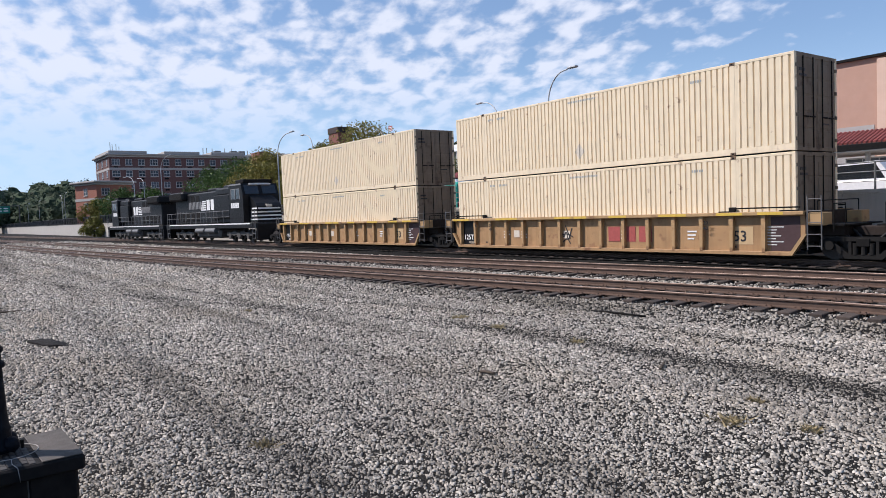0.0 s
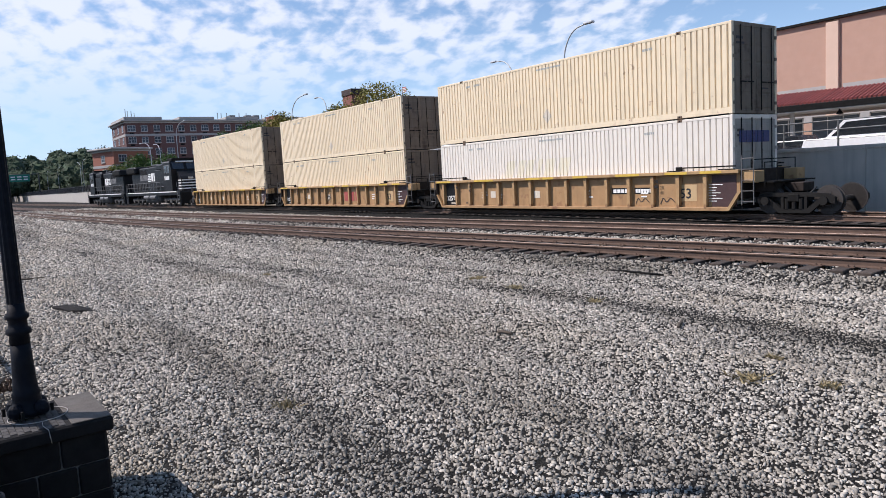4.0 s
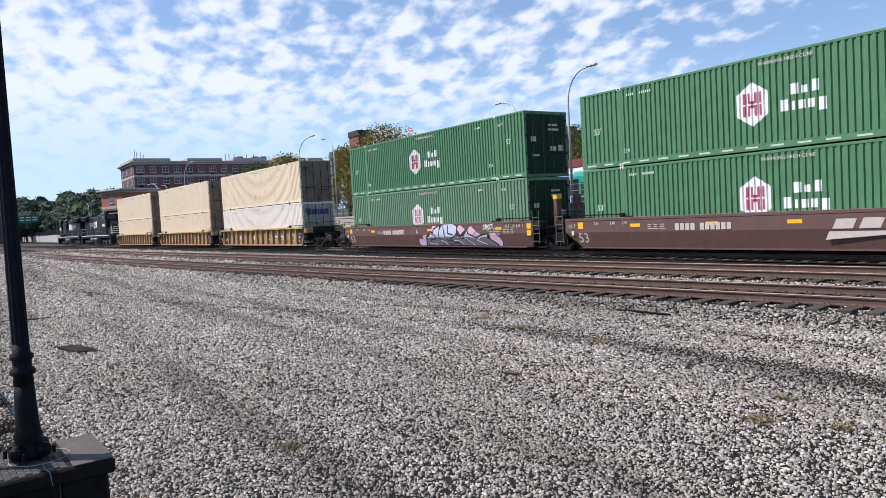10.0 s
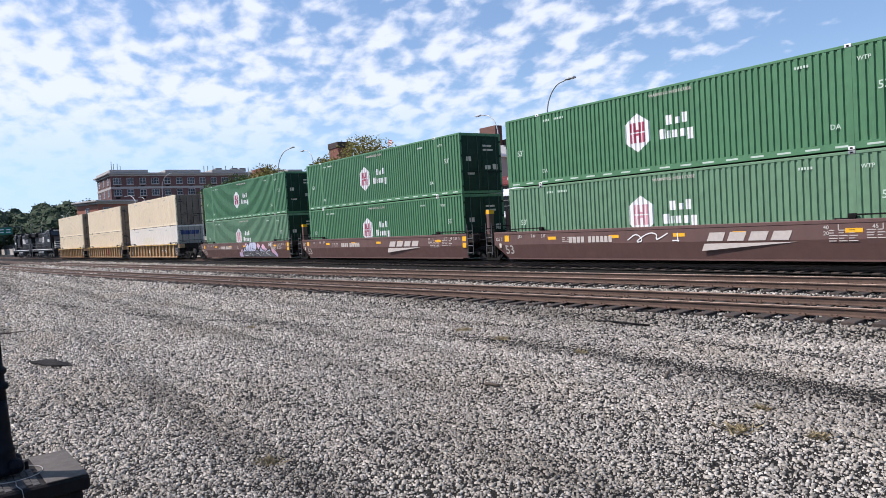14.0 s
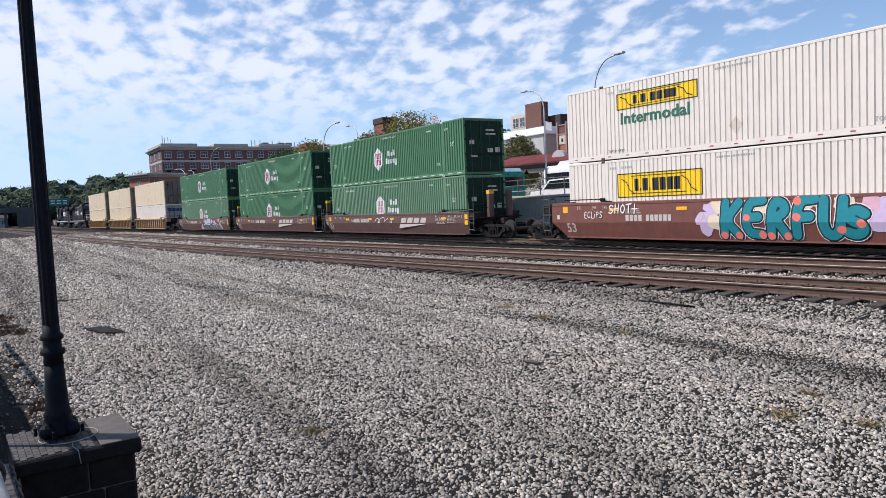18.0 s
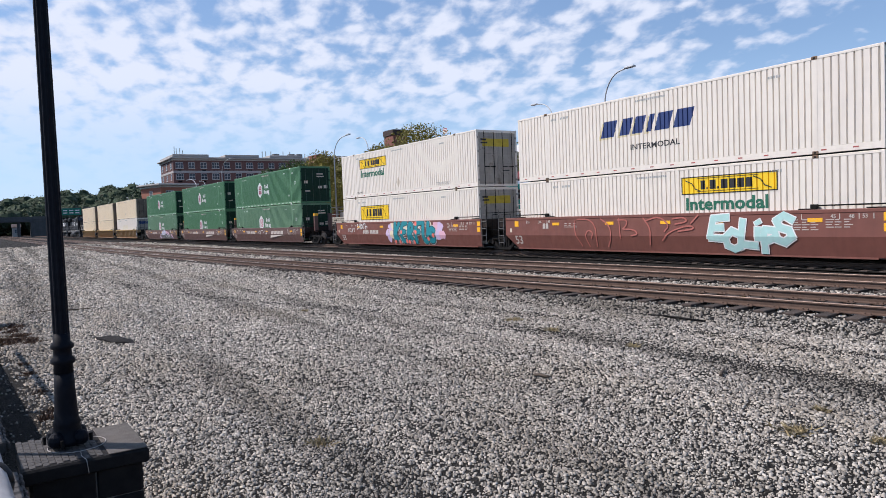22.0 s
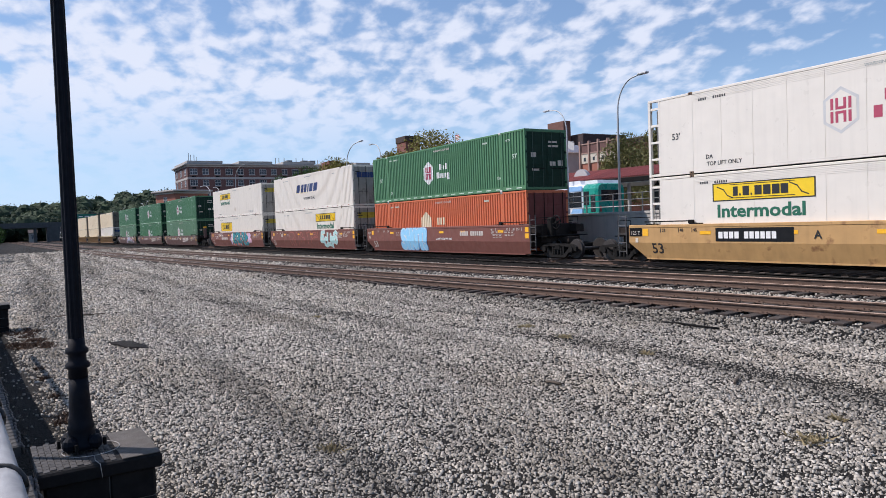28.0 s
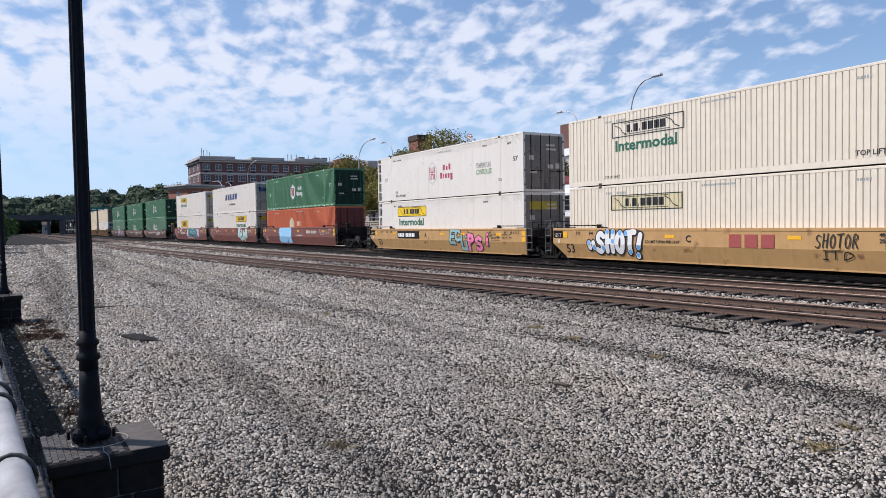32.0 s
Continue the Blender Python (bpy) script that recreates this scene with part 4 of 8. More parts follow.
def hub_orange(c, kind):
    painted("badge", lambda bm: hexagon(bm, -1.63, 1.45, 0.74), kind, c, LETTER_CREAM, ("badge2",), "cream house shaped badge")
    painted("wordmark", lambda bm: words(bm, [(-0.45, 0.5, 1.40, 1.80, 3), (-0.7, 0.95, 0.92, 1.28, 5), (1.1, 2.0, 0.92, 1.26, 3)]), kind, c, LETTER_CREAM, ("owords",), "cream blocked lettering")


def yellow_top(c, kind):
    mark_yellow(c, kind, -5.5, 1.85, paint=YELLOW)
    side_text(c, "TOP LIFT ONLY", 0.12, -SEAM + 0.1, 0.28, LETTER_K)
    side_text(c, "TOP LIFT ONLY", 0.19, SEAM - 2.15, 0.32, LETTER_GREY)


def yellow_bottom(c, kind):
    mark_yellow(c, kind, -5.57, 1.42, False, 3.9, 0.92, YELLOW)


def yellow_mid(c, kind):
    mark_yellow(c, kind, 1.18, 1.93, paint=YELLOW)


def yellow_right(c, kind):
    mark_yellow(c, kind, -5.68, 1.90, paint=YELLOW)


def navy_word(c, kind):
    painted("wordmark", lambda bm: words(bm, [(-2.75, -1.85, 1.45, 2.08, 1), (-1.75, -0.45, 1.45, 2.08, 2), (-0.4, -0.1, 1.45, 2.08, 1), (0.0, 0.85, 1.45, 2.08, 1), (0.85, 1.8, 1.45, 2.08, 1)], 0.22), kind, c, LETTER_B, ("navy",), "slanted navy blocked wordmark")
    painted("wordmark", lambda bm: words(bm, [(-2.87, -1.93, 1.38, 2.02, 1), (-1.85, -0.55, 1.38, 2.02, 2), (-0.5, -0.2, 1.38, 2.02, 1)], 0.22, 0.002), kind, c, YELLOW_PALE, ("navyshade",), "faded yellow shade under the wordmark")
    side_text(c, "INTERMODAL", 0.30, -1.2, 0.84, LETTER_K, 1.25, "small dark lettering")


def ghost_word(c, kind):
    painted("faded_mark", lambda bm: words(bm, [(-3.2, -2.5, 1.20, 1.90, 1), (-2.4, -1.3, 1.20, 1.90, 2), (-1.15, -0.85, 1.20, 1.90, 1), (-0.7, 0.0, 1.20, 1.90, 1), (0.1, 0.9, 1.20, 1.90, 1)], 0.22), kind, c, GHOST, ("ghost",), "ghost of a removed slanted wordmark")


def navy_end(c, kind):
    sp("end_wordmark", ("navy",), lambda: boxes(*[(L2 + 0.002, L2 + 0.02, y, y + w, 2.0, 2.38) for y, w in ((-0.95, 0.36), (-0.55, 0.45), (-0.06, 0.12), (0.10, 0.30), (0.44, 0.34))]), LETTER_B, c, "navy blocks across the end doors")


def yellow_end(c, kind):
    sp("end_sign", ("y",), lambda: boxes((L2 + 0.001, L2 + 0.012, -0.95, 0.75, 2.05, 2.45)), YELLOW_DIM, c, "dim yellow sign on the end doors")


def diamond(c, kind):
    def d(bm):
        x, z = -0.35, 0.72
        vs = [bm.verts.new(p) for p in ((x - 0.26, 0, z), (x, 0, z - 0.3), (x + 0.26, 0, z), (x, 0, z + 0.3))]
        bm.faces.new(vs)
    painted("placard_holder", d, kind, c, PALE, ("diamond",), "diamond placard holder")


STEEL_DIM = material("dull grey steel", (0.16, 0.16, 0.16), 0.55, 0.3, vary=0.25, grain=8)
RUST_CASTING = material("rust stained casting", (0.16, 0.10, 0.06), 0.7, vary=0.4, grain=8)
LETTER_DIM = material("dusty white lettering", (0.52, 0.46, 0.41), 0.6, vary=0.12, grain=9)
GHOST = material("cleaner paint under a removed mark", (0.74, 0.68, 0.53), 0.5, vary=0.06, grain=5)
YELLOW_PALE = material("sun bleached yellow sign", (0.66, 0.58, 0.36), 0.55, vary=0.1, grain=6)
PANEL_BADGE = material("pale grey badge", (0.56, 0.56, 0.55), 0.5, vary=0.06, grain=5)
LETTER_GREY = material("faded grey lettering", (0.36, 0.38, 0.36), 0.5, vary=0.1, grain=9)
LETTER_ROSE = material("faded rose lettering", (0.66, 0.33, 0.36), 0.5, vary=0.1, grain=9)
LETTER_SAGE = material("pale green white lettering", (0.52, 0.62, 0.52), 0.55, vary=0.12, grain=9)
LETTER_G2 = material("faded leaf green lettering", (0.22, 0.40, 0.20), 0.5, vary=0.1, grain=9)
LETTER_CREAM = material("cream lettering", (0.78, 0.66, 0.46), 0.5, vary=0.08, grain=9)
YELLOW_DIM = material("weathered yellow sign", (0.50, 0.38, 0.03), 0.55, vary=0.2, grain=6, streak=0.3)


# ---- well cars ----
def wheelset():
    bm = bmesh.new()
    rod(bm, (0, -1.05, 0), (0, 1.05, 0), 0.085, 10)
    for y in (-0.79, 0.66):
        rod(bm, (0, y, 0), (0, y + 0.13, 0), 0.42, 24)
        rod(bm, (0, y + (0.10 if y < 0 else 0.0), 0), (0, y + (0.135 if y < 0 else 0.03), 0), 0.455, 24)
    for y in (-0.80, 0.78):
        for k in range(5):
            a = k * 2 * math.pi / 5
            rod(bm, (0.25 * math.cos(a), y, 0.25 * math.sin(a)), (0.25 * math.cos(a), y + 0.015, 0.25 * math.sin(a)), 0.045, 6)
    return bm


def side_frame(y):
    """A cast three piece truck side: arched upper member, hanging lower member, spring nest and journal ends."""
    bm = bmesh.new()
    slab(bm, [(-1.22, 0.38), (-1.22, 0.56), (-1.0, 0.66), (-0.55, 0.70), (0.55, 0.70), (1.0, 0.66), (1.22, 0.56), (1.22, 0.38), (1.05, 0.40), (0.9, 0.56), (0.42, 0.58), (-0.42, 0.58), (-0.9, 0.56), (-1.05, 0.40)], y - 0.07, y + 0.07)
    slab(bm, [(-0.95, 0.50), (-0.8, 0.56), (-0.38, 0.20), (0.38, 0.20), (0.8, 0.56), (0.95, 0.50), (0.48, 0.08), (-0.48, 0.08)], y - 0.07, y + 0.07)
    for x in (-0.40, 0.32):
        box(bm, x, x + 0.08, y - 0.06, y + 0.06, 0.18, 0.60)
    for x in (-0.22, 0.0, 0.22):
        rod(bm, (x, y - 0.02, 0.20), (x, y - 0.02, 0.52), 0.075, 10)
    for x in (-0.9, 0.9):
        rod(bm, (x, y - 0.13, 0.455), (x, y + 0.10, 0.455), 0.135, 12)
    return bm


def truck(parent, x, paint=None):
    t = thing("truck", "", "")
    for k in ("label", "category"):
        if k in t:
            del t[k]
    t.parent = parent
    t.matrix_basis = pose(x, 0, 0)
    sp("side_frame", (0,), lambda: side_frame(-1.0), TRUCK, t, "grimy cast truck side frame, darkened for shade under the car")
    sp("side_frame", (1,), lambda: side_frame(1.0), TRUCK, t)
    sp("bolster", (0,), lambda: boxes((-0.18, 0.18, -1.1, 1.1, 0.42, 0.66), bevel=0.02), DARK_STEEL, t)
    for dx in (-0.9, 0.9):
        w = sp("wheelset", (0,), wheelset, WHEEL, t, "", pose(dx, 0, 0.455))
        WHEELS.append(w)
    return t


# Car ends toned down: deep shade between the cars is part of this colour.
END_DARK = material("grimy brown steel with gap shade", (0.030, 0.022, 0.018), 0.75, spec=0.2, vary=0.35, grain=5)
CYAN2 = material("sky blue spray paint", (0.16, 0.42, 0.75), 0.5, vary=0.12, grain=6)
LADDER = material("worn grey ladder steel", (0.15, 0.145, 0.14), 0.6, 0.2, vary=0.3, grain=9)
WHEELS = []
# Casting colour includes the shade that falls under the cars.
TRUCK = material("grimy truck casting with car shade", (0.017, 0.016, 0.015), 0.8, spec=0.12, vary=0.3, grain=6, bump=0.2)


def ladder(x, y, z0, z1, w=0.4):
    return rods(*[((x, y, z0), (x, y, z1), 0.018), ((x + w, y, z0), (x + w, y, z1), 0.018)], *[((x, y, z), (x + w, y, z), 0.014) for z in np.arange(z0 + 0.1, z1, 0.34)], n=6)


def well_side(style, top, y):
    """One side of the well. Smooth sides have a vertical upper plate and a tucked lower plate with sloped corners."""
    bm = bmesh.new()
    o = -1 if y < 0 else 1
    e = L2 + 0.32
    el, er = (L2 + 0.95, L2 + 0.35) if style == "smooth" else (e, e)
    if style == "smooth":
        rows = [(1.0, top, 0.0), (1.0, 0.80, 0.0), (0.955, 0.20, -0.16)]
        rings = [[bm.verts.new((sx * ((el if sx < 0 else er) - (0 if i < 2 else (0.75 if sx < 0 else 0.15))), y + o * d, z)) for sx in (-1, 1)] for i, (k, z, d) in enumerate(rows)]
        back = [[bm.verts.new((v.co.x, v.co.y - o * 0.05, v.co.z)) for v in r] for r in rings]
        for grp in (rings, back):
            for a, b in zip(grp, grp[1:]):
                bm.faces.new((a[0], a[1], b[1], b[0]))
        for a, b in ((rings[0], back[0]), (rings[-1], back[-1])):
            bm.faces.new((a[0], a[1], b[1], b[0]))
        for s in (0, 1):
            for i in (0, 1):
                bm.faces.new((rings[i][s], rings[i + 1][s], back[i + 1][s], back[i][s]))
        bmesh.ops.recalc_face_normals(bm, faces=bm.faces)
    else:
        a, b = sorted((y - o * 0.15, y - o * 0.17))
        slab(bm, [(-e + 0.45, 0.22), (-e, 0.75), (-e, top - 0.1), (e, top - 0.1), (e, 0.75), (e - 0.45, 0.22)], a, b)
    return bm


def well_unit(style, label, s0, paint, top, trucks, extras, dark=None, shift=0.0):
    u = thing("well_car", label, "freight car", "well cars of the train")
    key = (style, top)
    e = L2 + 0.32
    ends = {-1: L2 + 0.95, 1: L2 + 0.35} if style == "smooth" else {-1: e, 1: e}
    Y = 1.46
    dark = dark or paint
    for y, k in ((-Y, 0), (Y, 1)):
        side = sp("well_side", (*key, k), lambda: well_side(style, top, y), paint if style == "smooth" else dark, u)
        o = -1 if y < 0 else 1
        sp("top_chord", (*key, k), lambda: boxes((-ends[-1], ends[1], *sorted((y + o * (0.015 if style == "smooth" else 0.07), y - o * 0.16)), top - 0.10, top + 0.012), bevel=0.012), paint, u)
        if style != "smooth":
            sp("bottom_chord", (*key, k), lambda: boxes((-e + 0.42, e - 0.42, *sorted((y, y - o * 0.16)), 0.14, 0.26), bevel=0.012), dark, u)
            for x in np.arange(-e + 0.55, e - 0.4, 1.07):
                def rib():
                    bm = bmesh.new()
                    vs = []
                    for z, d, w in ((0.22, 0.0, 0.05), (top - 0.1, 0.0, 0.075)):
                        for dx, dy in ((-w, 0), (w, 0), (w, 0.155), (-w, 0.155)):
                            vs.append(bm.verts.new((dx, y + o * -dy, z)))
                    for f in ((0, 1, 5, 4), (1, 2, 6, 5), (3, 0, 4, 7), (2, 3, 7, 6), (0, 3, 2, 1), (4, 5, 6, 7)):
                        bm.faces.new([vs[i] for i in f])
                    bmesh.ops.recalc_face_normals(bm, faces=bm.faces)
                    return bm
                sp("side_post", (*key, k), rib, paint, u, "", pose(float(x), 0, 0))
            sp("corner_brace", (*key, k), lambda: slab(slab(bmesh.new(), [(e - 0.5, 0.16), (e - 0.38, 0.16), (e + 0.06, 0.80), (e - 0.06, 0.80)], *sorted((y + o * 0.004, y - o * 0.12))), [(-e + 0.38, 0.16), (-e + 0.5, 0.16), (-e + 0.06, 0.80), (-e - 0.06, 0.80)], *sorted((y + o * 0.004, y - o * 0.12))), paint, u)
        else:
            sp("lower_lip", (*key, k), lambda: boxes((-L2 - 0.2, L2 - 0.2, *sorted((y - o * 0.15, y - o * 0.24)), 0.16, 0.215)), paint, u)
        sp("container_guide", (*key, k), lambda: boxes(*[(x - 0.28, x + 0.28, *sorted((y - o * 0.02, y - o * 0.12)), top + 0.012, top + 0.05) for x in (-SEAM + 0.2, SEAM - 0.2, -e + 0.5, e - 0.5)], *[(x - 0.11, x + 0.11, *sorted((y - o * 0.02, y - o * 0.12)), top + 0.04, top + 0.17) for x in (-SEAM, SEAM)], bevel=0.012), DARK_STEEL, u, "black locking guides on the top edge")
        sp("handrail", (*key, k), lambda: rods(((SEAM, y - o * 0.04, top + 0.13), (e - 0.15, y - o * 0.04, top + 0.13), 0.022), ((-e + 0.15, y - o * 0.04, top + 0.13), (-SEAM, y - o * 0.04, top + 0.13), 0.022), n=6), DARK_STEEL, u)
    sp("well_floor", (*key,), lambda: boxes((-e, e, -1.30, 1.30, 0.20, 0.30)), DARK_STEEL, u)
    for sx in (-1, 1):
        e = ends[sx]
        sp("end_frame", (*key, sx), lambda: boxes((*sorted((sx * e, sx * (e + 0.10))), -1.44, 1.44, 0.55, top), (*sorted((sx * (e + 0.1), sx * (e + 0.85))), -0.9, 0.9, 0.72, 1.02), (*sorted((sx * (e + 0.1), sx * (e + 1.45))), -0.32, 0.32, 0.70, 0.98), bevel=0.02), END_DARK, u, "grimy stepped end frame over the truck, darkened for gap shade")
        sp("end_bulkhead", (*key, sx), lambda: boxes((*sorted((sx * (e + 0.10), sx * (e + 0.55))), -1.46, -0.95, top - 0.42, top - 0.04), (*sorted((sx * (e + 0.10), sx * (e + 0.55))), 0.95, 1.46, top - 0.42, top - 0.04), bevel=0.02), END_DARK if style == "smooth" else paint, u)
        sp("end_ladder", (*key, sx), lambda: ladder(min(sx * (e + 0.10), sx * (e + 0.52)), -1.50, 0.35, top + 0.45), LADDER, u, "end ladder and grab irons")
        sp("grab_iron", (*key, sx), lambda: rods(((sx * (e + 0.75), -1.3, 0.9), (sx * (e + 0.75), -1.3, top + 0.2), 0.016), ((sx * (e + 0.75), -0.6, 0.9), (sx * (e + 0.75), -0.6, top + 0.2), 0.016), ((sx * (e + 0.75), -1.3, top + 0.2), (sx * (e + 0.75), -0.6, top + 0.2), 0.016), ((sx * (e + 0.3), -1.3, top + 0.3), (sx * (e + 0.3), 1.3, top + 0.3), 0.016), ((sx * (e + 0.3), 1.3, top - 0.1), (sx * (e + 0.3), 1.3, top + 0.3), 0.016), ((sx * (e + 0.3), -1.3, top - 0.1), (sx * (e + 0.3), -1.3, top + 0.3), 0.016), n=6), DARK_STEEL, u)
        sp("platform", (*key, sx), lambda: boxes((*sorted((sx * (e + 0.1), sx * (e + 1.0))), -1.25, 1.25, 1.02, 1.06)), DARK_STEEL, u)
        sp("hose", (*key, sx), lambda: tube(bmesh.new(), [(sx * (e + 0.9), -0.5, 0.9), (sx * (e + 1.3), -0.55, 0.55), (sx * (e + 1.7), -0.5, 0.6), (sx * (e + 1.9), -0.4, 0.85)], 0.035, 6), RUBBER, u)
    for x in trucks:
        truck(u, x)
    MARK[0] = shift
    for i, f in enumerate(extras):
        SHIFT[0] = 0.0 if i == 0 or f in (end_post, ballast_tag, brake_wheel) else shift
        f(u, top)
    SHIFT[0] = 0.0
    MOVERS.append((u, s0 + HALF, 0.0))
    return u


def flat(u, name, build, mat, key, label="", y=-1.468):
    def make():
        bm = bmesh.new()
        build(bm)
        thick(bm)
        for v in bm.verts:
            v.co.y += y
            v.co.x += SHIFT[0]
        return bm
    return sp(name, (*key, SHIFT[0]), make, mat, u, label)


def car_text(u, text, size, x, z, mat, wide=1.0, y=-1.474, lean=0.0):
    at = pose(x + SHIFT[0], y, z, lean)
    return write(text, size, wide, mat, u, "", at)


LEAN = 15.0


def smooth_marks(ink, dark_ink=None):
    """Load limits, reflectors and length marks along a smooth well side."""
    def go(u, top):
        car_text(u, "53", 0.56, -L2 - 0.30 + MARK[0], 0.40, ink, 1.05, -1.357, LEAN)
        flat(u, "reflector", lambda bm: [bar(bm, x, x + 0.46, top - 0.36, top - 0.24, 0) for x in (-L2 + 2.4, -L2 + 5.6, -L2 + 8.4, -L2 + 10.6, -L2 + 14.0)], AMBER, ("refl", top), "amber reflector strips")
        flat(u, "corner_plate", lambda bm: [bar(bm, -L2 - 0.25, -L2 + 0.03, top - 0.40, top - 0.14, 0), bar(bm, L2 + 0.02, L2 + 0.29, top - 0.34, top - 0.11, 0), bar(bm, L2 + 0.02, L2 + 0.29, top - 0.64, top - 0.41, 0)], AMBER, ("cplate", top), "yellow corner plate")
        flat(u, "paper_tag", lambda bm: bar(bm, -L2 - 0.62, -L2 - 0.48, top - 0.66, top - 0.48, 0), PALE, ("ptag", top), "pale paper tag")

        def lines(bm):
            rng = random.Random(4)
            for x, n in ((-L2 + 3.2, 3), (L2 - 2.6, 5), (L2 - 1.6, 4)):
                for i in range(n):
                    for k in range(3):
                        w = rng.uniform(0.12, 0.26)
                        bar(bm, x + k * 0.27, x + k * 0.27 + w, top - 0.30 - i * 0.075, top - 0.275 - i * 0.075, 0)
            for x in (-L2 + 0.62, -L2 + 1.45, -L2 + 2.05, L2 - 2.35, L2 - 1.2, L2 - 0.65, L2 - 0.25):
                bar(bm, x, x + 0.025, top - 0.28, top - 0.12, 0)
        flat(u, "stencilled_lines", lines, ink, ("lines", top), "rows of small stencilled lines")
        for txt, x in (("53", -L2 + 0.70), ("48", -L2 + 1.52), ("45", -L2 + 2.12), ("40", L2 - 2.75), ("20", L2 - 2.75), ("45", L2 - 1.45), ("48", L2 - 0.92), ("53", L2 - 0.55)):
            car_text(u, txt, 0.16, x, top - (0.25 if txt != "20" else 0.42), ink)
    return go


def reporting(ink, x, n1, n2, plate=None, suffix="A", z=None):
    def go(u, top):
        zz = z or top - 0.50
        if plate:
            flat(u, "name_plate", lambda bm: bar(bm, x - 0.12, x + 2.75, zz - 0.10, zz + 0.36, 0), plate, ("plate", x, top), "black number plate", -1.470)
        flat(u, "number_blocks", lambda bm: words(bm, [(x, x + n1 * 0.21, zz, zz + 0.23, n1), (x + n1 * 0.21 + 0.16, x + n1 * 0.21 + 0.16 + n2 * 0.20, zz, zz + 0.23, n2)]), ink if not plate else LETTER_W, ("numb", x, n1, n2, top), "blocked reporting marks", -1.474)
        car_text(u, suffix, 0.36, x + 3.4, zz, ink if not plate else LETTER_K)
    return go


def brake_wheel(u, top):
    """Hand brake at the car's +x end: gear case and spoked wheel."""
    x = L2 + 1.05
    sp("brake_case", (top,), lambda: boxes((x - 0.18, x + 0.2, -0.85, -0.55, 1.0, top + 0.30), bevel=0.05), DARK_STEEL, u, "black hand brake gear case")

    def wheel():
        bm = bmesh.new()
        c = Vector((x + 0.45, -0.80, top + 0.08))
        tube(bm, [c + Vector((0.30 * math.cos(a), 0, 0.30 * math.sin(a))) for a in np.linspace(0, 2 * math.pi, 17)], 0.025, 6)
        for a in (0.3, 1.87, 3.44, 5.0):
            rod(bm, c, c + Vector((0.3 * math.cos(a), 0, 0.3 * math.sin(a))), 0.018, 6)
        rod(bm, c - Vector((0, 0.04, 0)), c + Vector((0, 0.1, 0)), 0.06, 10)
        return bm
    sp("brake_wheel", (top,), wheel, DARK_STEEL, u, "spoked hand brake wheel")


def load_limit(text, x, down, ink):
    def go(u, top):
        car_text(u, text, 0.15, x, top - down, ink)
    return go


def ballast_tag(u, top):
    if top < 1.5 and top > 1.4:
        flat(u, "capacity_plate", lambda bm: bar(bm, -L2 - 0.92, -L2 - 0.28, top - 0.42, top - 0.10, 0), DARK_STEEL, ("cap", top), "black capacity plate", -1.470)
    car_text(u, "125 T", 0.20, -L2 - 0.85, top - 0.36, LETTER_DIM)


def big_word(mat, x, z, n, slant, h=0.5, w=0.42, swoosh=False, y=None):
    def go(u, top):
        flat(u, "owner_mark", lambda bm: words(bm, [(x, x + n * w, z, z + h, n)], slant), mat, ("owner", x, z, n), "large slanted blocked wordmark", y or (-1.472 if z > 0.75 else -1.476))
        if swoosh:
            def s(bm):
                vs = [bm.verts.new(p) for p in ((x - 0.2, 0, z - 0.32), (x + n * w * 0.6, 0, z - 0.16), (x + n * w + 0.1, 0, z - 0.06), (x - 0.1, 0, z - 0.08))]
                bm.faces.new(vs)
            flat(u, "underline", s, mat, ("under", x, z), "sweeping underline", -1.455)
    return go


def blob(bm, cx, cz, rx, rz, y, rng, n=14, jag=0.25):
    vs = []
    for i in range(n):
        a = 2 * math.pi * i / n
        k = 1 + jag * (rng.random() - 0.5) * 2
        vs.append(bm.verts.new((cx + rx * k * math.cos(a), y, cz + rz * k * math.sin(a))))
    bm.faces.new(vs)


def stroke(bm, pts, w, y):
    """A painted stroke through pts in x, z."""
    for (x0, z0), (x1, z1) in zip(pts, pts[1:]):
        d = Vector((x1 - x0, z1 - z0))
        if d.length < 1e-5:
            continue
        n = Vector((-d.y, d.x)).normalized() * w / 2
        e = d.normalized() * w * 0.3
        vs = [bm.verts.new(p) for p in ((x0 - e.x + n.x, y, z0 - e.y + n.y), (x0 - e.x - n.x, y, z0 - e.y - n.y), (x1 + e.x - n.x, y, z1 + e.y - n.y), (x1 + e.x + n.x, y, z1 + e.y + n.y))]
        bm.faces.new(vs[::-1])


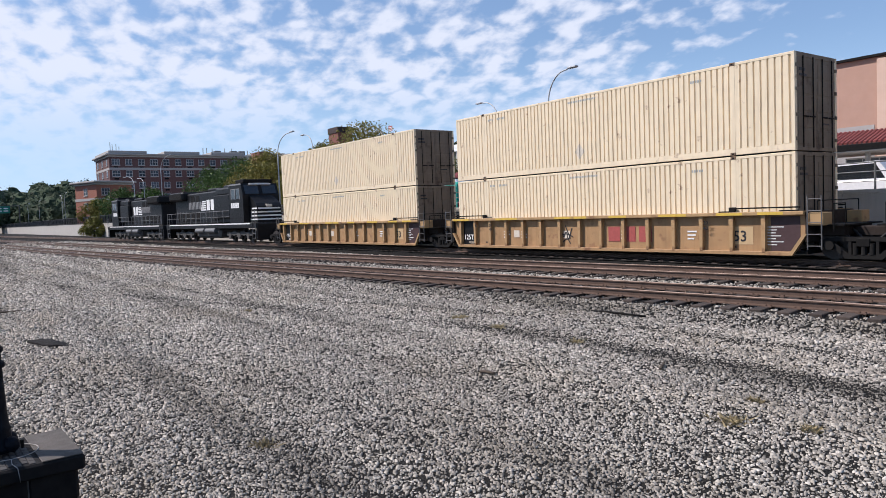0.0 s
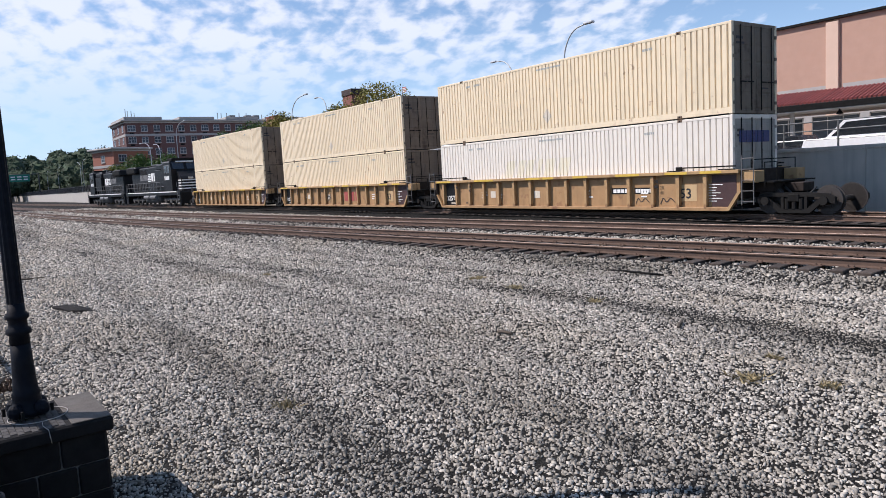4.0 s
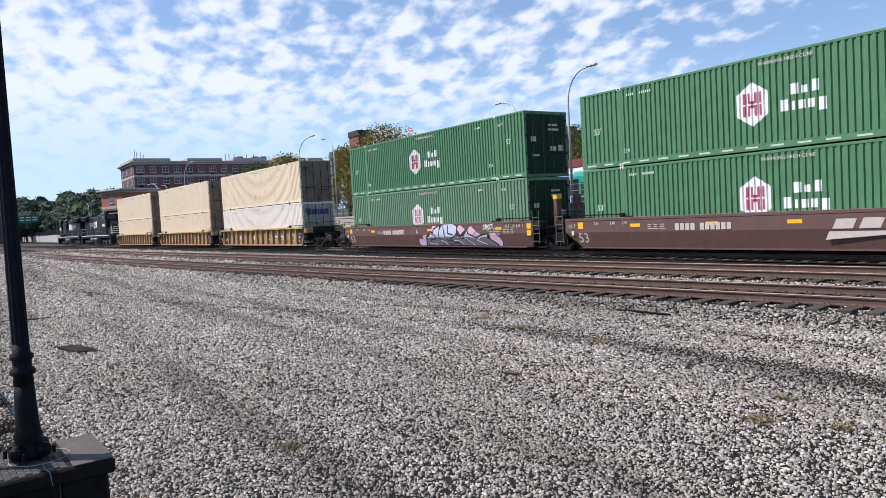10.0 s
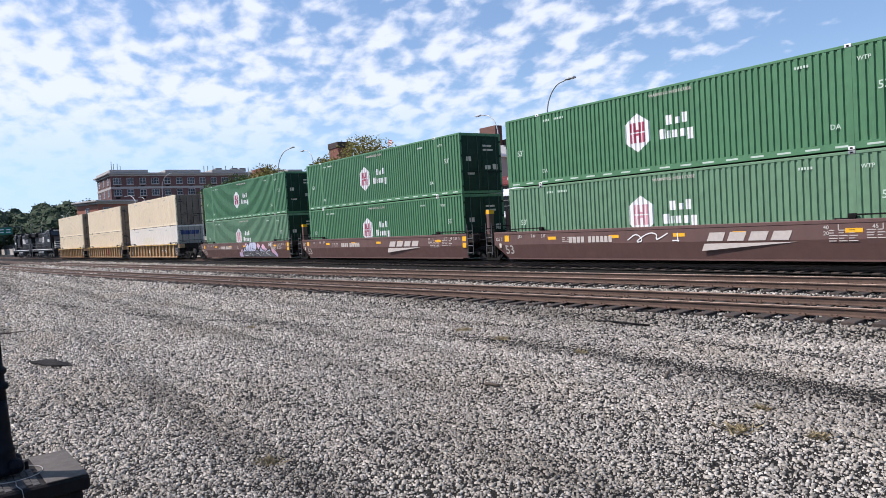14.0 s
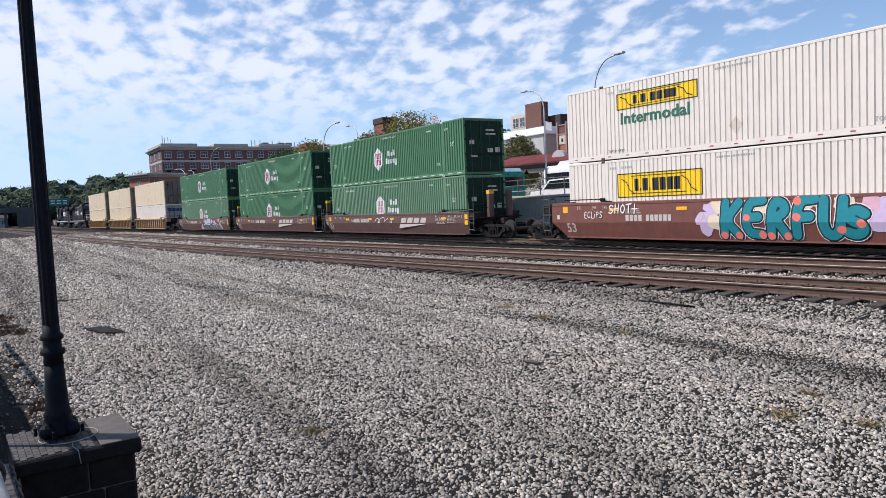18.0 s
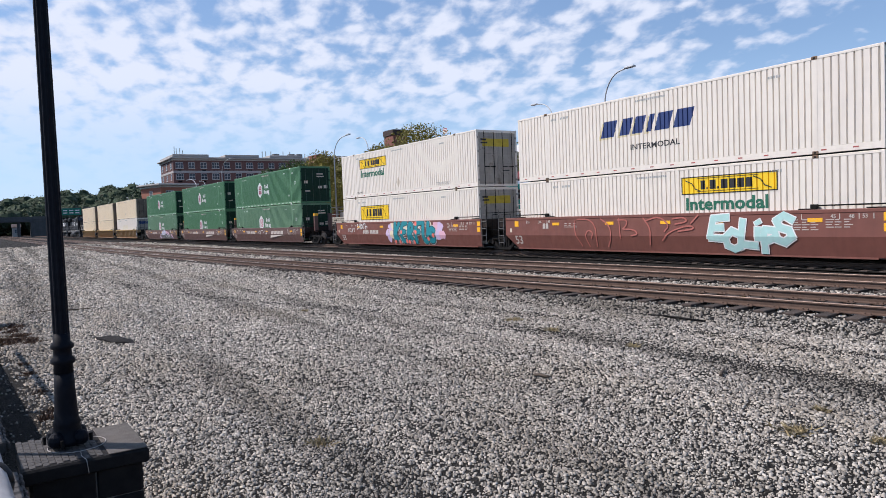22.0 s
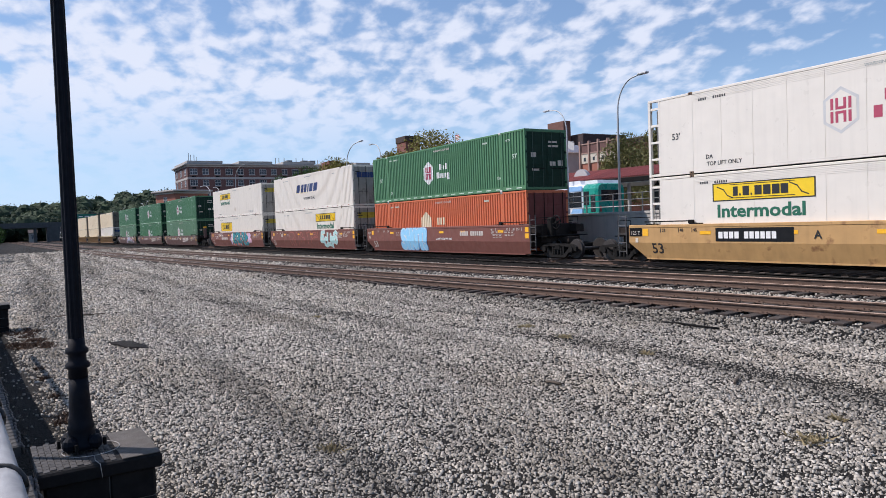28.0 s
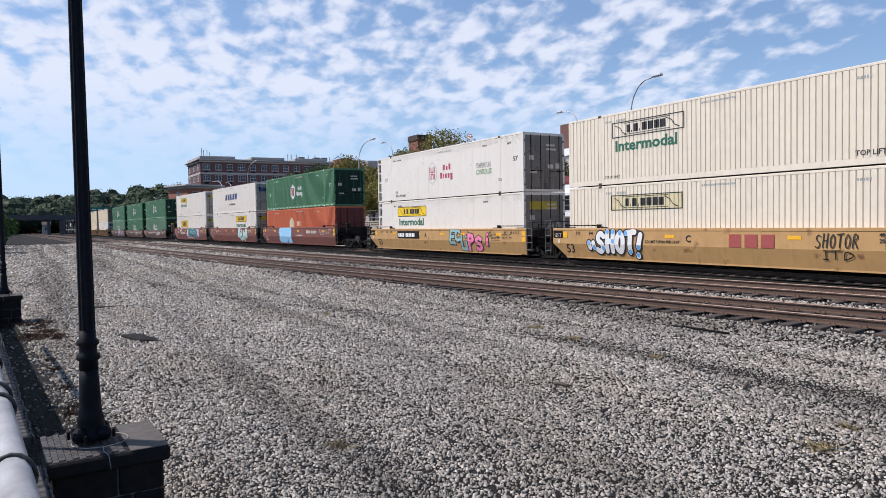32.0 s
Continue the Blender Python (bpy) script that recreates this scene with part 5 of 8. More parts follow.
def bubble(bm, pts, w):
    """A soft round ended stroke: the corners are rounded off and every piece lies a hair above the one before."""
    for _ in range(2):
        out = [pts[0]]
        for (ax, az), (bx_, bz) in zip(pts, pts[1:]):
            out += [(ax * 0.75 + bx_ * 0.25, az * 0.75 + bz * 0.25), (ax * 0.25 + bx_ * 0.75, az * 0.25 + bz * 0.75)]
        pts = out + [pts[-1]]
    k = len(bm.faces)
    for i, (x, z) in enumerate(pts):
        k += 1
        y = -0.00002 * k
        n = 10
        bm.faces.new([bm.verts.new((x + w / 2 * math.cos(2 * math.pi * q / n), y, z + w / 2 * math.sin(2 * math.pi * q / n))) for q in range(n)])
        if i:
            px, pz = pts[i - 1]
            d = Vector((x - px, z - pz))
            if d.length > 1e-5:
                m = Vector((-d.y, d.x)).normalized() * w / 2
                k += 1
                y = -0.00002 * k
                bm.faces.new([bm.verts.new(c) for c in ((px + m.x, y, pz + m.y), (px - m.x, y, pz - m.y), (x - m.x, y, z - m.y), (x + m.x, y, z + m.y))])


STROKES = {
    "S": [[(0.88, 0.82), (0.5, 1.0), (0.14, 0.8), (0.3, 0.55), (0.72, 0.45), (0.86, 0.2), (0.5, 0.0), (0.10, 0.12)]],
    "H": [[(0.15, 0.0), (0.18, 1.0)], [(0.80, 0.0), (0.86, 1.0)], [(0.15, 0.5), (0.85, 0.52)]],
    "O": [[(0.5, 1.0), (0.12, 0.75), (0.14, 0.25), (0.5, 0.0), (0.86, 0.25), (0.88, 0.75), (0.5, 1.0)]],
    "T": [[(0.0, 0.93), (1.0, 1.0)], [(0.5, 0.95), (0.5, 0.0)]],
    "!": [[(0.6, 1.0), (0.45, 0.42)], [(0.40, 0.06), (0.42, 0.0)]],
    "E": [[(0.92, 1.0), (0.15, 0.95), (0.12, 0.05), (0.92, 0.0)], [(0.15, 0.5), (0.72, 0.52)]],
    "C": [[(0.92, 0.82), (0.5, 1.0), (0.1, 0.65), (0.15, 0.2), (0.55, 0.0), (0.92, 0.16)]],
    "L": [[(0.22, 1.0), (0.15, 0.05), (0.92, 0.0)]],
    "i": [[(0.5, 0.58), (0.48, 0.0)], [(0.5, 0.98), (0.52, 0.96)]],
    "P": [[(0.15, 0.0), (0.18, 1.0), (0.72, 0.95), (0.84, 0.68), (0.2, 0.48)]],
    "K": [[(0.15, 0.0), (0.22, 1.0)], [(0.92, 1.0), (0.25, 0.48), (0.92, 0.0)]],
    "R": [[(0.15, 0.0), (0.18, 1.0), (0.72, 0.95), (0.82, 0.68), (0.2, 0.48)], [(0.4, 0.48), (0.92, 0.0)]],
    "F": [[(0.92, 1.0), (0.15, 0.95), (0.15, 0.0)], [(0.15, 0.5), (0.72, 0.52)]],
    "U": [[(0.1, 1.0), (0.12, 0.2), (0.5, 0.0), (0.86, 0.2), (0.9, 1.0)]],
    "I": [[(0.0, 1.0), (1.0, 1.0)], [(0.5, 1.0), (0.5, 0.0)], [(0.0, 0.0), (1.0, 0.0)]],
    "D": [[(0.1, 0.0), (0.12, 1.0), (0.85, 0.75), (0.85, 0.3), (0.1, 0.0)]],
    ",": [[(0.4, 0.7), (0.6, 0.3)]],
    "+": [[(0.0, 0.5), (1.0, 0.5)], [(0.5, 1.0), (0.45, 0.0)]],
}


def spray_fit(bm, top):
    """Cuts painted shapes at the fold of the car's side and lays them on its two plates."""
    bmesh.ops.bisect_plane(bm, geom=list(bm.verts) + list(bm.edges) + list(bm.faces), plane_co=(0, 0, 0.80), plane_no=(0, 0, 1))
    for v in bm.verts:
        v.co.z = min(max(v.co.z, 0.23), top - 0.005)
        v.co.y += max(0.0, (0.80 - v.co.z) / 0.60) * 0.155


def letter_strokes(text, x, z, w, h, lean=0.0, bounce=0.0):
    """Stroke paths of a row of letters in a box, a narrow mark taking half a place."""
    out, room = [], sum(0.45 if c in "!i,I" else 1.0 for c in text)
    a = x
    for n, c in enumerate(text):
        cw = w / room * (0.45 if c in "!i,I" else 1.0)
        up = bounce * h * (1 if n % 2 else -1)
        for st in STROKES[c]:
            out.append([(a + cw * (0.08 + 0.84 * px) + lean * pz * h, z + up + h * pz) for px, pz in st])
        a += cw
    return out


def mural(key, rows, fill, edge, pen, rim, halo=None, halo_pen=0.0, spots=None, spot_r=0.10, soft=True):
    """Fat sprayed letters: a halo, the outline and the fill laid over one another, with colour spots."""
    def go(u, top):
        paths = [p for r in rows for p in letter_strokes(*r)]

        def layer(width):
            def build(bm):
                for p in paths:
                    (bubble if soft else mitred)(bm, p, width)
                spray_fit(bm, top)
            return build
        if halo:
            flat2(u, "spray_cloud", layer(halo_pen), halo, ("halo", key), "pale sprayed halo", -1.474)
        flat2(u, "graffiti_outline", layer(pen + 2 * rim), edge, ("gout", key), "sprayed outline", -1.478)
        flat2(u, "graffiti_fill", layer(pen), fill, ("gfill", key), "sprayed graffiti letters", -1.484)
        if spots:
            def dots(bm):
                rng = random.Random(key)
                for p in paths:
                    q = p[rng.randrange(len(p))]
                    blob(bm, q[0], q[1], spot_r, spot_r, 0, rng, 10, 0.12)
                spray_fit(bm, top)
            flat2(u, "graffiti_spot", dots, spots, ("gdots", key), "sprayed colour spots", -1.490)
    return go


def mitred(bm, pts, w):
    """A stroke with square ends and hard corners, each piece a hair above the one before."""
    k = len(bm.faces)
    for a, b in zip(pts, pts[1:]):
        k += 1
        stroke(bm, [a, b], w, -0.00003 * k)


def sprayed_shape(name, outline, mat, key, label, y):
    """One flat sprayed area with a hard edge."""
    def go(u, top):
        def build(bm):
            bm.faces.new([bm.verts.new((px, 0, pz)) for px, pz in outline])
            spray_fit(bm, top)
        flat2(u, name, build, mat, key, label, y)
    return go


def sprayed_lines(key, paths, mat, pen, label="thin sprayed lines", y=-1.490, soft=True):
    def go(u, top):
        def build(bm):
            for p in paths:
                (bubble if soft else mitred)(bm, p, pen)
            spray_fit(bm, top)
        flat2(u, "tag", build, mat, ("lines", key), label, y)
    return go


def hand_tag(key, text, x, z, w, h, mat, pen=0.03, lean=0.1):
    return sprayed_lines(key, letter_strokes(text, x, z, w, h, lean, 0.03), mat, pen, "thin sprayed tag", -1.479)


def wild_piece():
    """A low spiky piece: pale upper half, grey lower half, black contour, pink and lilac clouds at its flanks."""
    crest = [(0.12, 0.26), (0.20, 0.62), (0.55, 0.92), (0.80, 0.82), (0.95, 1.05), (1.42, 1.24), (1.40, 0.98), (1.72, 1.30), (2.62, 1.32), (2.92, 1.18), (2.85, 0.76),
             (3.15, 0.64), (3.72, 1.0), (3.82, 0.80), (4.40, 0.58), (4.95, 0.72), (5.30, 0.78), (5.28, 0.60), (6.0, 0.24)]
    low = [(px, min(pz, 0.66)) for px, pz in crest]
    inner = [[(0.85, 0.86), (1.1, 0.62), (0.55, 0.52), (0.45, 0.30)], [(1.40, 1.0), (1.32, 0.62), (1.75, 0.45), (1.62, 0.26)], [(1.78, 1.26), (1.86, 0.70), (2.05, 0.52), (2.3, 0.26)],
             [(2.2, 1.28), (2.15, 0.85), (2.55, 0.80)], [(2.85, 0.76), (2.45, 0.62), (2.2, 0.50), (2.8, 0.44), (3.2, 0.26)], [(3.7, 0.98), (3.35, 0.62), (3.9, 0.50), (4.2, 0.26)],
             [(3.1, 0.62), (3.6, 0.58), (3.8, 0.45)], [(2.3, 0.26), (2.55, 0.36), (2.9, 0.36), (3.05, 0.24)]]
    glow = [[(0.45, 0.40), (0.5, 0.32), (1.1, 0.30), (1.12, 0.24)], [(1.50, 0.52), (1.95, 0.34), (2.0, 0.24)], [(2.6, 0.50), (3.1, 0.46), (3.35, 0.30)], [(3.55, 0.60), (3.95, 0.44), (4.25, 0.24)], [(4.9, 0.70), (4.5, 0.50), (5.2, 0.30)]]

    def clouds(bm_mat, key, spots):
        def go(u, top):
            def build(bm):
                rng = random.Random(key)
                for i, (px, pz, r) in enumerate(spots):
                    blob(bm, px, pz, r, r * 0.8, -0.0002 * i, rng, 11, 0.28)
                spray_fit(bm, top)
            flat2(u, "spray_cloud", build, bm_mat, ("wild", key), "soft sprayed cloud", -1.474)
        return go
    return [clouds(PINK_PALE, 1, ((0.05, 0.62, 0.24), (0.95, 1.16, 0.18), (3.2, 1.08, 0.24), (4.15, 0.86, 0.36), (5.75, 0.62, 0.26))),
            clouds(LILAC, 2, ((-0.25, 0.38, 0.32), (3.45, 0.88, 0.28), (5.95, 0.40, 0.38), (4.5, 0.7, 0.25))),
            sprayed_lines(21, [crest], LETTER_K, 0.15, "black contour", -1.480, False),
            sprayed_shape("graffiti_fill", crest, ICE, ("wildfill",), "pale grey blue letters", -1.484),
            sprayed_shape("graffiti_fill", low, SILVER, ("wildlow",), "grey lower half of the letters", -1.487),
            sprayed_lines(22, inner, LETTER_K, 0.055, "black inner contours", -1.491, False),
            sprayed_lines(23, glow, LETTER_W, 0.03, "white highlights", -1.495, False),
            hand_tag(24, "SHOT", 5.0, 1.02, 0.75, 0.22, LETTER_W, 0.04)]


def open_loops():
    """Thin coral loops of an unfinished piece along the side."""
    x, z, w, h = -4.2, 0.36, 6.2, 1.12
    paths = [[(0.0, 0.95), (-0.01, 0.5), (0.05, 0.0)], [(0.02, 1.0), (0.14, 1.0), (0.20, 0.65), (0.19, 0.0)], [(0.12, 0.0), (0.09, 0.35), (0.12, 0.62), (0.17, 0.5), (0.15, 0.3)],
             [(0.24, 1.0), (0.32, 0.75), (0.33, 0.35), (0.29, 0.0)], [(0.40, 1.0), (0.41, 0.3)], [(0.39, 0.95), (0.47, 0.95), (0.46, 0.72), (0.42, 0.62), (0.52, 0.62), (0.56, 0.45), (0.50, 0.40)],
             [(0.60, 1.0), (0.66, 0.6), (0.64, 0.1)], [(0.62, 0.9), (0.72, 1.05), (0.80, 0.75), (0.76, 0.55)], [(0.74, 0.25), (0.80, 0.55), (0.94, 0.75), (0.98, 0.62), (0.86, 0.55)],
             [(0.82, 0.95), (0.90, 1.0), (0.93, 0.85), (0.84, 0.78)], [(0.95, 0.8), (1.0, 1.05)]]
    return sprayed_lines(41, [[(x + w * px, z + h * pz) for px, pz in p] for p in paths], CORAL_DIM, 0.055, "thin coral sprayed loops", -1.478)


def flat2(u, name, build, mat, key, label, y):
    def make():
        bm = bmesh.new()
        build(bm)
        for v in bm.verts:
            v.co.y += y
            v.co.x += SHIFT[0]
        return bm
    return sp(name, (*key, SHIFT[0]), make, mat, u, label)


def clouds_behind():
    """Pale clouds and small marks on which the teal letters stand."""
    def go(u, top):
        for k, mat, spots in ((1, LILAC, ((-1.5, 0.9, 0.35), (-1.2, 1.25, 0.3), (-1.45, 0.55, 0.3), (4.1, 0.9, 0.40), (4.4, 1.25, 0.3))), (2, LETTER_CREAM, ((-0.9, 1.35, 0.3), (-1.1, 0.75, 0.3), (0.6, 1.4, 0.35), (2.0, 1.42, 0.3), (3.2, 1.4, 0.3))), (3, PINK_PALE, ((3.9, 1.35, 0.3), (4.6, 0.8, 0.3)))):
            def build(bm):
                rng = random.Random(k)
                for i, (px, pz, r) in enumerate(spots):
                    blob(bm, px, pz, r, r * 0.85, -0.0002 * i - 0.0006 * k, rng, 12, 0.3)
                spray_fit(bm, top)
            flat2(u, "spray_cloud", build, mat, ("behind", k), "soft sprayed cloud", -1.471)
    return go


def end_post(u, top):
    sp("brake_post", (top,), lambda: boxes((L2 + 1.0, L2 + 1.22, -0.75, -0.45, 0.98, top + 1.05), (L2 + 1.0, L2 + 1.22, 0.45, 0.75, 0.98, top + 1.05), bevel=0.02), BROWN, u, "upright brown end post")
    sp("post_cap", (top,), lambda: boxes((L2 + 0.995, L2 + 1.225, -0.755, -0.445, top + 0.88, top + 1.06)), AMBER, u, "yellow cap")


def rib_marks(u, top):
    flat(u, "yellow_edge", lambda bm: [bar(bm, x, x + w, top - 0.085, top - 0.002, 0) for x, w in ((-L2 - 0.2, 1.2), (-5.2, 1.4), (-1.6, 1.7), (1.2, 0.8), (3.4, 1.1), (5.6, 0.9), (7.0, 0.8))], EDGE_YELLOW, ("yedge",), "worn yellow edge marking", -1.536)
    flat(u, "dark_panel", lambda bm: bar(bm, 7.3, 8.2, 0.28, top - 0.14, 0), MAROON_DIM, ("dpan", top), "dark lettered panel", -1.316)
    flat(u, "dark_panel", lambda bm: bar(bm, -L2 + 0.32, -L2 + 1.20, 0.27, top - 0.11, 0), BLACK, ("dpan2", top), "black numbered panel", -1.316)
    car_text(u, "125T", 0.33, -L2 + 0.36, 0.50, LETTER_W, 1.0, -1.322)
    flat(u, "red_stencil", lambda bm: [bar(bm, -L2 + 0.7, -L2 + 1.15, z, z + 0.03, 0) for z in (0.32, 0.37)], PALE, ("rst",), "", -1.322)
    for txt, x, z in (("20", -5.72, 1.10), ("40", -5.72, 0.92), ("45", -6.75, 1.08), ("20", L2 - 2.98, 1.10), ("40", L2 - 2.98, 0.92)):
        car_text(u, txt, 0.17, x, z, LETTER_K, 1.0, -1.468)

    def lines(bm):
        rng = random.Random(8)
        for i in range(7):
            bar(bm, L2 - 1.05, L2 - 1.05 + rng.uniform(0.4, 0.68), 0.45 + i * 0.09, 0.475 + i * 0.09, 0)
        for x in (-4.9, -3.8, 1.6, 4.4):
            for i in range(3):
                bar(bm, x, x + rng.uniform(0.25, 0.5), 0.6 + i * 0.12, 0.65 + i * 0.12, 0)
    flat(u, "stencilled_lines", lines, LETTER_W, ("l2",), "rows of small stencilled lines", -1.324)
    flat(u, "pale_panel", lambda bm: bar(bm, L2 - 2.1, L2 - 1.35, 0.46, 1.02, 0), PALE_OCHRE, ("ppan",), "pale length panel", -1.316)
    car_text(u, "53", 0.48, L2 - 2.02, 0.56, LETTER_K, 1.0, -1.322)
    flat(u, "notice", lambda bm: [bar(bm, -4.25, -3.9, 0.62, 0.92, 0), bar(bm, -1.3, -0.95, 0.6, 0.9, 0)], PALE, ("not",), "pale paper notice", -1.318)


def rib_plate(u, top):
    flat(u, "name_plate", lambda bm: [bar(bm, 3.02, 3.9, 0.72, 0.95, 0), bar(bm, 4.1, 4.95, 0.72, 0.95, 0)], BLACK, ("npl",), "black number plate", -1.316)
    flat(u, "number_blocks", lambda bm: words(bm, [(3.1, 3.85, 0.77, 0.90, 4), (4.15, 4.9, 0.77, 0.90, 6)]), LETTER_W, ("nb3",), "white number blocks", -1.321)
    flat2(u, "tag", lambda bm: [bubble(bm, [(a, 0.36), (a + 0.12, 0.62), (a + 0.25, 0.38), (a + 0.42, 0.60), (a + 0.6, 0.42)], 0.03) for a in (4.15, 5.25)], LETTER_K, ("ribtag",), "black sprayed scribble", -1.320)


def black_scratch(u, top):
    paths = [[(-1.45, 1.05), (-1.3, 0.55), (-1.15, 0.95), (-1.05, 0.45), (-0.85, 1.0)], [(-1.5, 0.7), (-1.1, 0.8), (-0.8, 0.65)], [(-1.2, 1.1), (-0.95, 0.6)], [(-1.35, 0.45), (-1.1, 0.62), (-0.95, 0.40)]]

    def build(bm):
        for p in paths:
            bubble(bm, p, 0.045)
    flat2(u, "tag", build, LETTER_K, ("scratch",), "black sprayed scribble", -1.320)


PALE_OCHRE = material("pale ochre paint", (0.52, 0.36, 0.19), 0.6, vary=0.12, grain=4)
MAROON_DIM = material("dull maroon panel", (0.055, 0.026, 0.026), 0.6, vary=0.2, grain=4)


def make_train():
    s = LEFT_ENDS
    end = HALF + 1.85

    def tr(i, j):
        joint = (s[j + 1] - s[j]) / 2 if j + 1 < len(s) else 9.75
        return [[-end, joint], [joint], [end]][i % 3]
    # ribbed ochre car: three units
    names = ["faded ochre well car with ribbed sides and graffiti", "faded ochre well car with upright side ribs and a red wordmark", "rusty ochre well car with upright side ribs"]
    ex = [[rib_marks], [rib_marks, big_word(LETTER_RED, 1.0, 0.5, 3, 0.0, 0.55, 0.70, y=-1.325), black_scratch], [rib_marks, rib_plate]]
    for i in range(3):
        well_unit("ribbed", names[i], s[i], TTX_RIB, 1.46, tr(i, i), ex[i], TTX_DIM)
        container("cream", "cream ribbed shipping container stacked on another", s[i], Z_UP, [diamond])
        if i < 2:
            container("cream", "cream ribbed shipping container sunk in the well", s[i], Z_LOW, [])
        else:
            container("white", "white ribbed shipping container with navy end lettering", s[i], Z_LOW, [navy_end, ghost_word])
    # brown car
    top = 1.34
    ex = [[smooth_marks(LETTER_DIM), reporting(LETTER_DIM, -4.2, 4, 6, suffix="A"), *wild_piece(), end_post, ballast_tag],
          [smooth_marks(LETTER_DIM), reporting(LETTER_DIM, -3.7, 4, 6, suffix=""), big_word(LETTER_DIM, 1.65, 0.805, 4, 0.12, 0.28, 0.72, True), end_post, ballast_tag],
          [smooth_marks(LETTER_DIM), reporting(LETTER_DIM, -4.5, 4, 6, suffix=""), big_word(LETTER_DIM, 1.6, 0.805, 4, 0.12, 0.28, 0.72, True), sprayed_lines(5, [[(-1.6, 0.9), (-1.2, 1.15), (-0.9, 0.85), (-1.3, 0.8), (-0.7, 1.15), (-0.3, 1.1), (-0.4, 0.85), (0.1, 1.1)], [(0.3, 0.85), (0.55, 0.85)], [(0.5, 1.1), (0.52, 0.82)]], LETTER_W, 0.04, "thin sprayed tag", -1.479), end_post, ballast_tag]]
    for i in range(3):
        j = 3 + i
        badge = lambda c, kind, bx=(-0.75, -0.78, -1.1)[i]: hub_green(c, kind, bx)
        well_unit("smooth", "oxide brown well car with smooth sides, white stencils" + (", lilac graffiti" if i == 0 else ""), s[j], BROWN, top, tr(i, j), ex[i], shift=(0.0, 0.0, 0.0)[i])
        container("green", "dark green ribbed shipping container with white hexagon badge", s[j], Z_UP, [badge])
        container("dim" if i != 1 else "green", "green ribbed shipping container partly sunk in the well", s[j], Z_LOW, [badge])
    # red oxide car
    top = 1.60
    ex = [[smooth_marks(LETTER_DIM), reporting(LETTER_DIM, -5.05, 4, 6, suffix="A", z=0.86), hand_tag(31, "ECLiPS", -7.3, 0.98, 1.05, 0.26, LETTER_W, 0.03), hand_tag(32, "SHOT+", -5.95, 1.16, 1.5, 0.34, LETTER_W, 0.05), clouds_behind(), mural(33, [("KERFU", -0.95, 0.38, 4.2, 1.10, 0.06, 0.02), ("S", 3.15, 0.42, 0.75, 0.75)], TEAL, LETTER_K, 0.29, 0.05, LETTER_W, 0.44, CORAL, 0.13)],
          [smooth_marks(LETTER_DIM), open_loops(), mural(42, [("E", 2.3, 0.72, 0.85, 0.72, 0.2), ("C", 2.95, 0.36, 0.75, 0.62), ("L", 3.45, 0.50, 0.85, 0.82, 0.08), ("i", 4.1, 0.72, 0.35, 0.55), ("P", 4.3, 0.30, 0.75, 0.72, 0.05), ("S", 4.75, 0.62, 0.85, 0.85)], MINT, LETTER_W, 0.22, 0.04, soft=False), reporting(LETTER_DIM, -6.3, 2, 0, suffix="")],
          [smooth_marks(LETTER_DIM), mural(51, [("SHOT", -4.45, 0.40, 2.75, 1.05), ("!", -1.85, 0.42, 0.5, 0.95)], CYAN, LETTER_W, 0.34, 0.035, CYAN2, 0.55), reporting(LETTER_DIM, 2.2, 4, 6, suffix=""), load_limit("LD LMT 115500 PER UNIT", -0.3, 0.72, LETTER_W), brake_wheel, ballast_tag]]
    for i in range(3):
        j = 6 + i
        well_unit("smooth", "faded red oxide well car covered in sprayed graffiti", s[j], BROWN_RED, top, tr(i, j), ex[i], shift=(0.2, 0.0, 0.27)[i])
    container("white", "white ribbed shipping container with yellow sign and green lettering", s[6], Z_UP, [yellow_top, diamond, yellow_end], shift=0.2)
    container("white", "white ribbed shipping container with yellow sign in the well", s[6], Z_LOW, [yellow_bottom, diamond, yellow_end], shift=0.2)
    container("white", "dusty white ribbed shipping container with navy wordmark", s[7], Z_UP, [navy_word, navy_end])
    container("white", "white ribbed shipping container with yellow sign beside green lettering", s[7], Z_LOW, [yellow_mid, yellow_end])
    container("green", "dark green ribbed shipping container stacked on an orange one", s[8], Z_UP, [hub_green], shift=0.27)
    container("orange", "faded orange ribbed shipping container with cream badge", s[8], Z_LOW, [hub_orange], shift=0.27)
    # yellow car
    top = 1.46
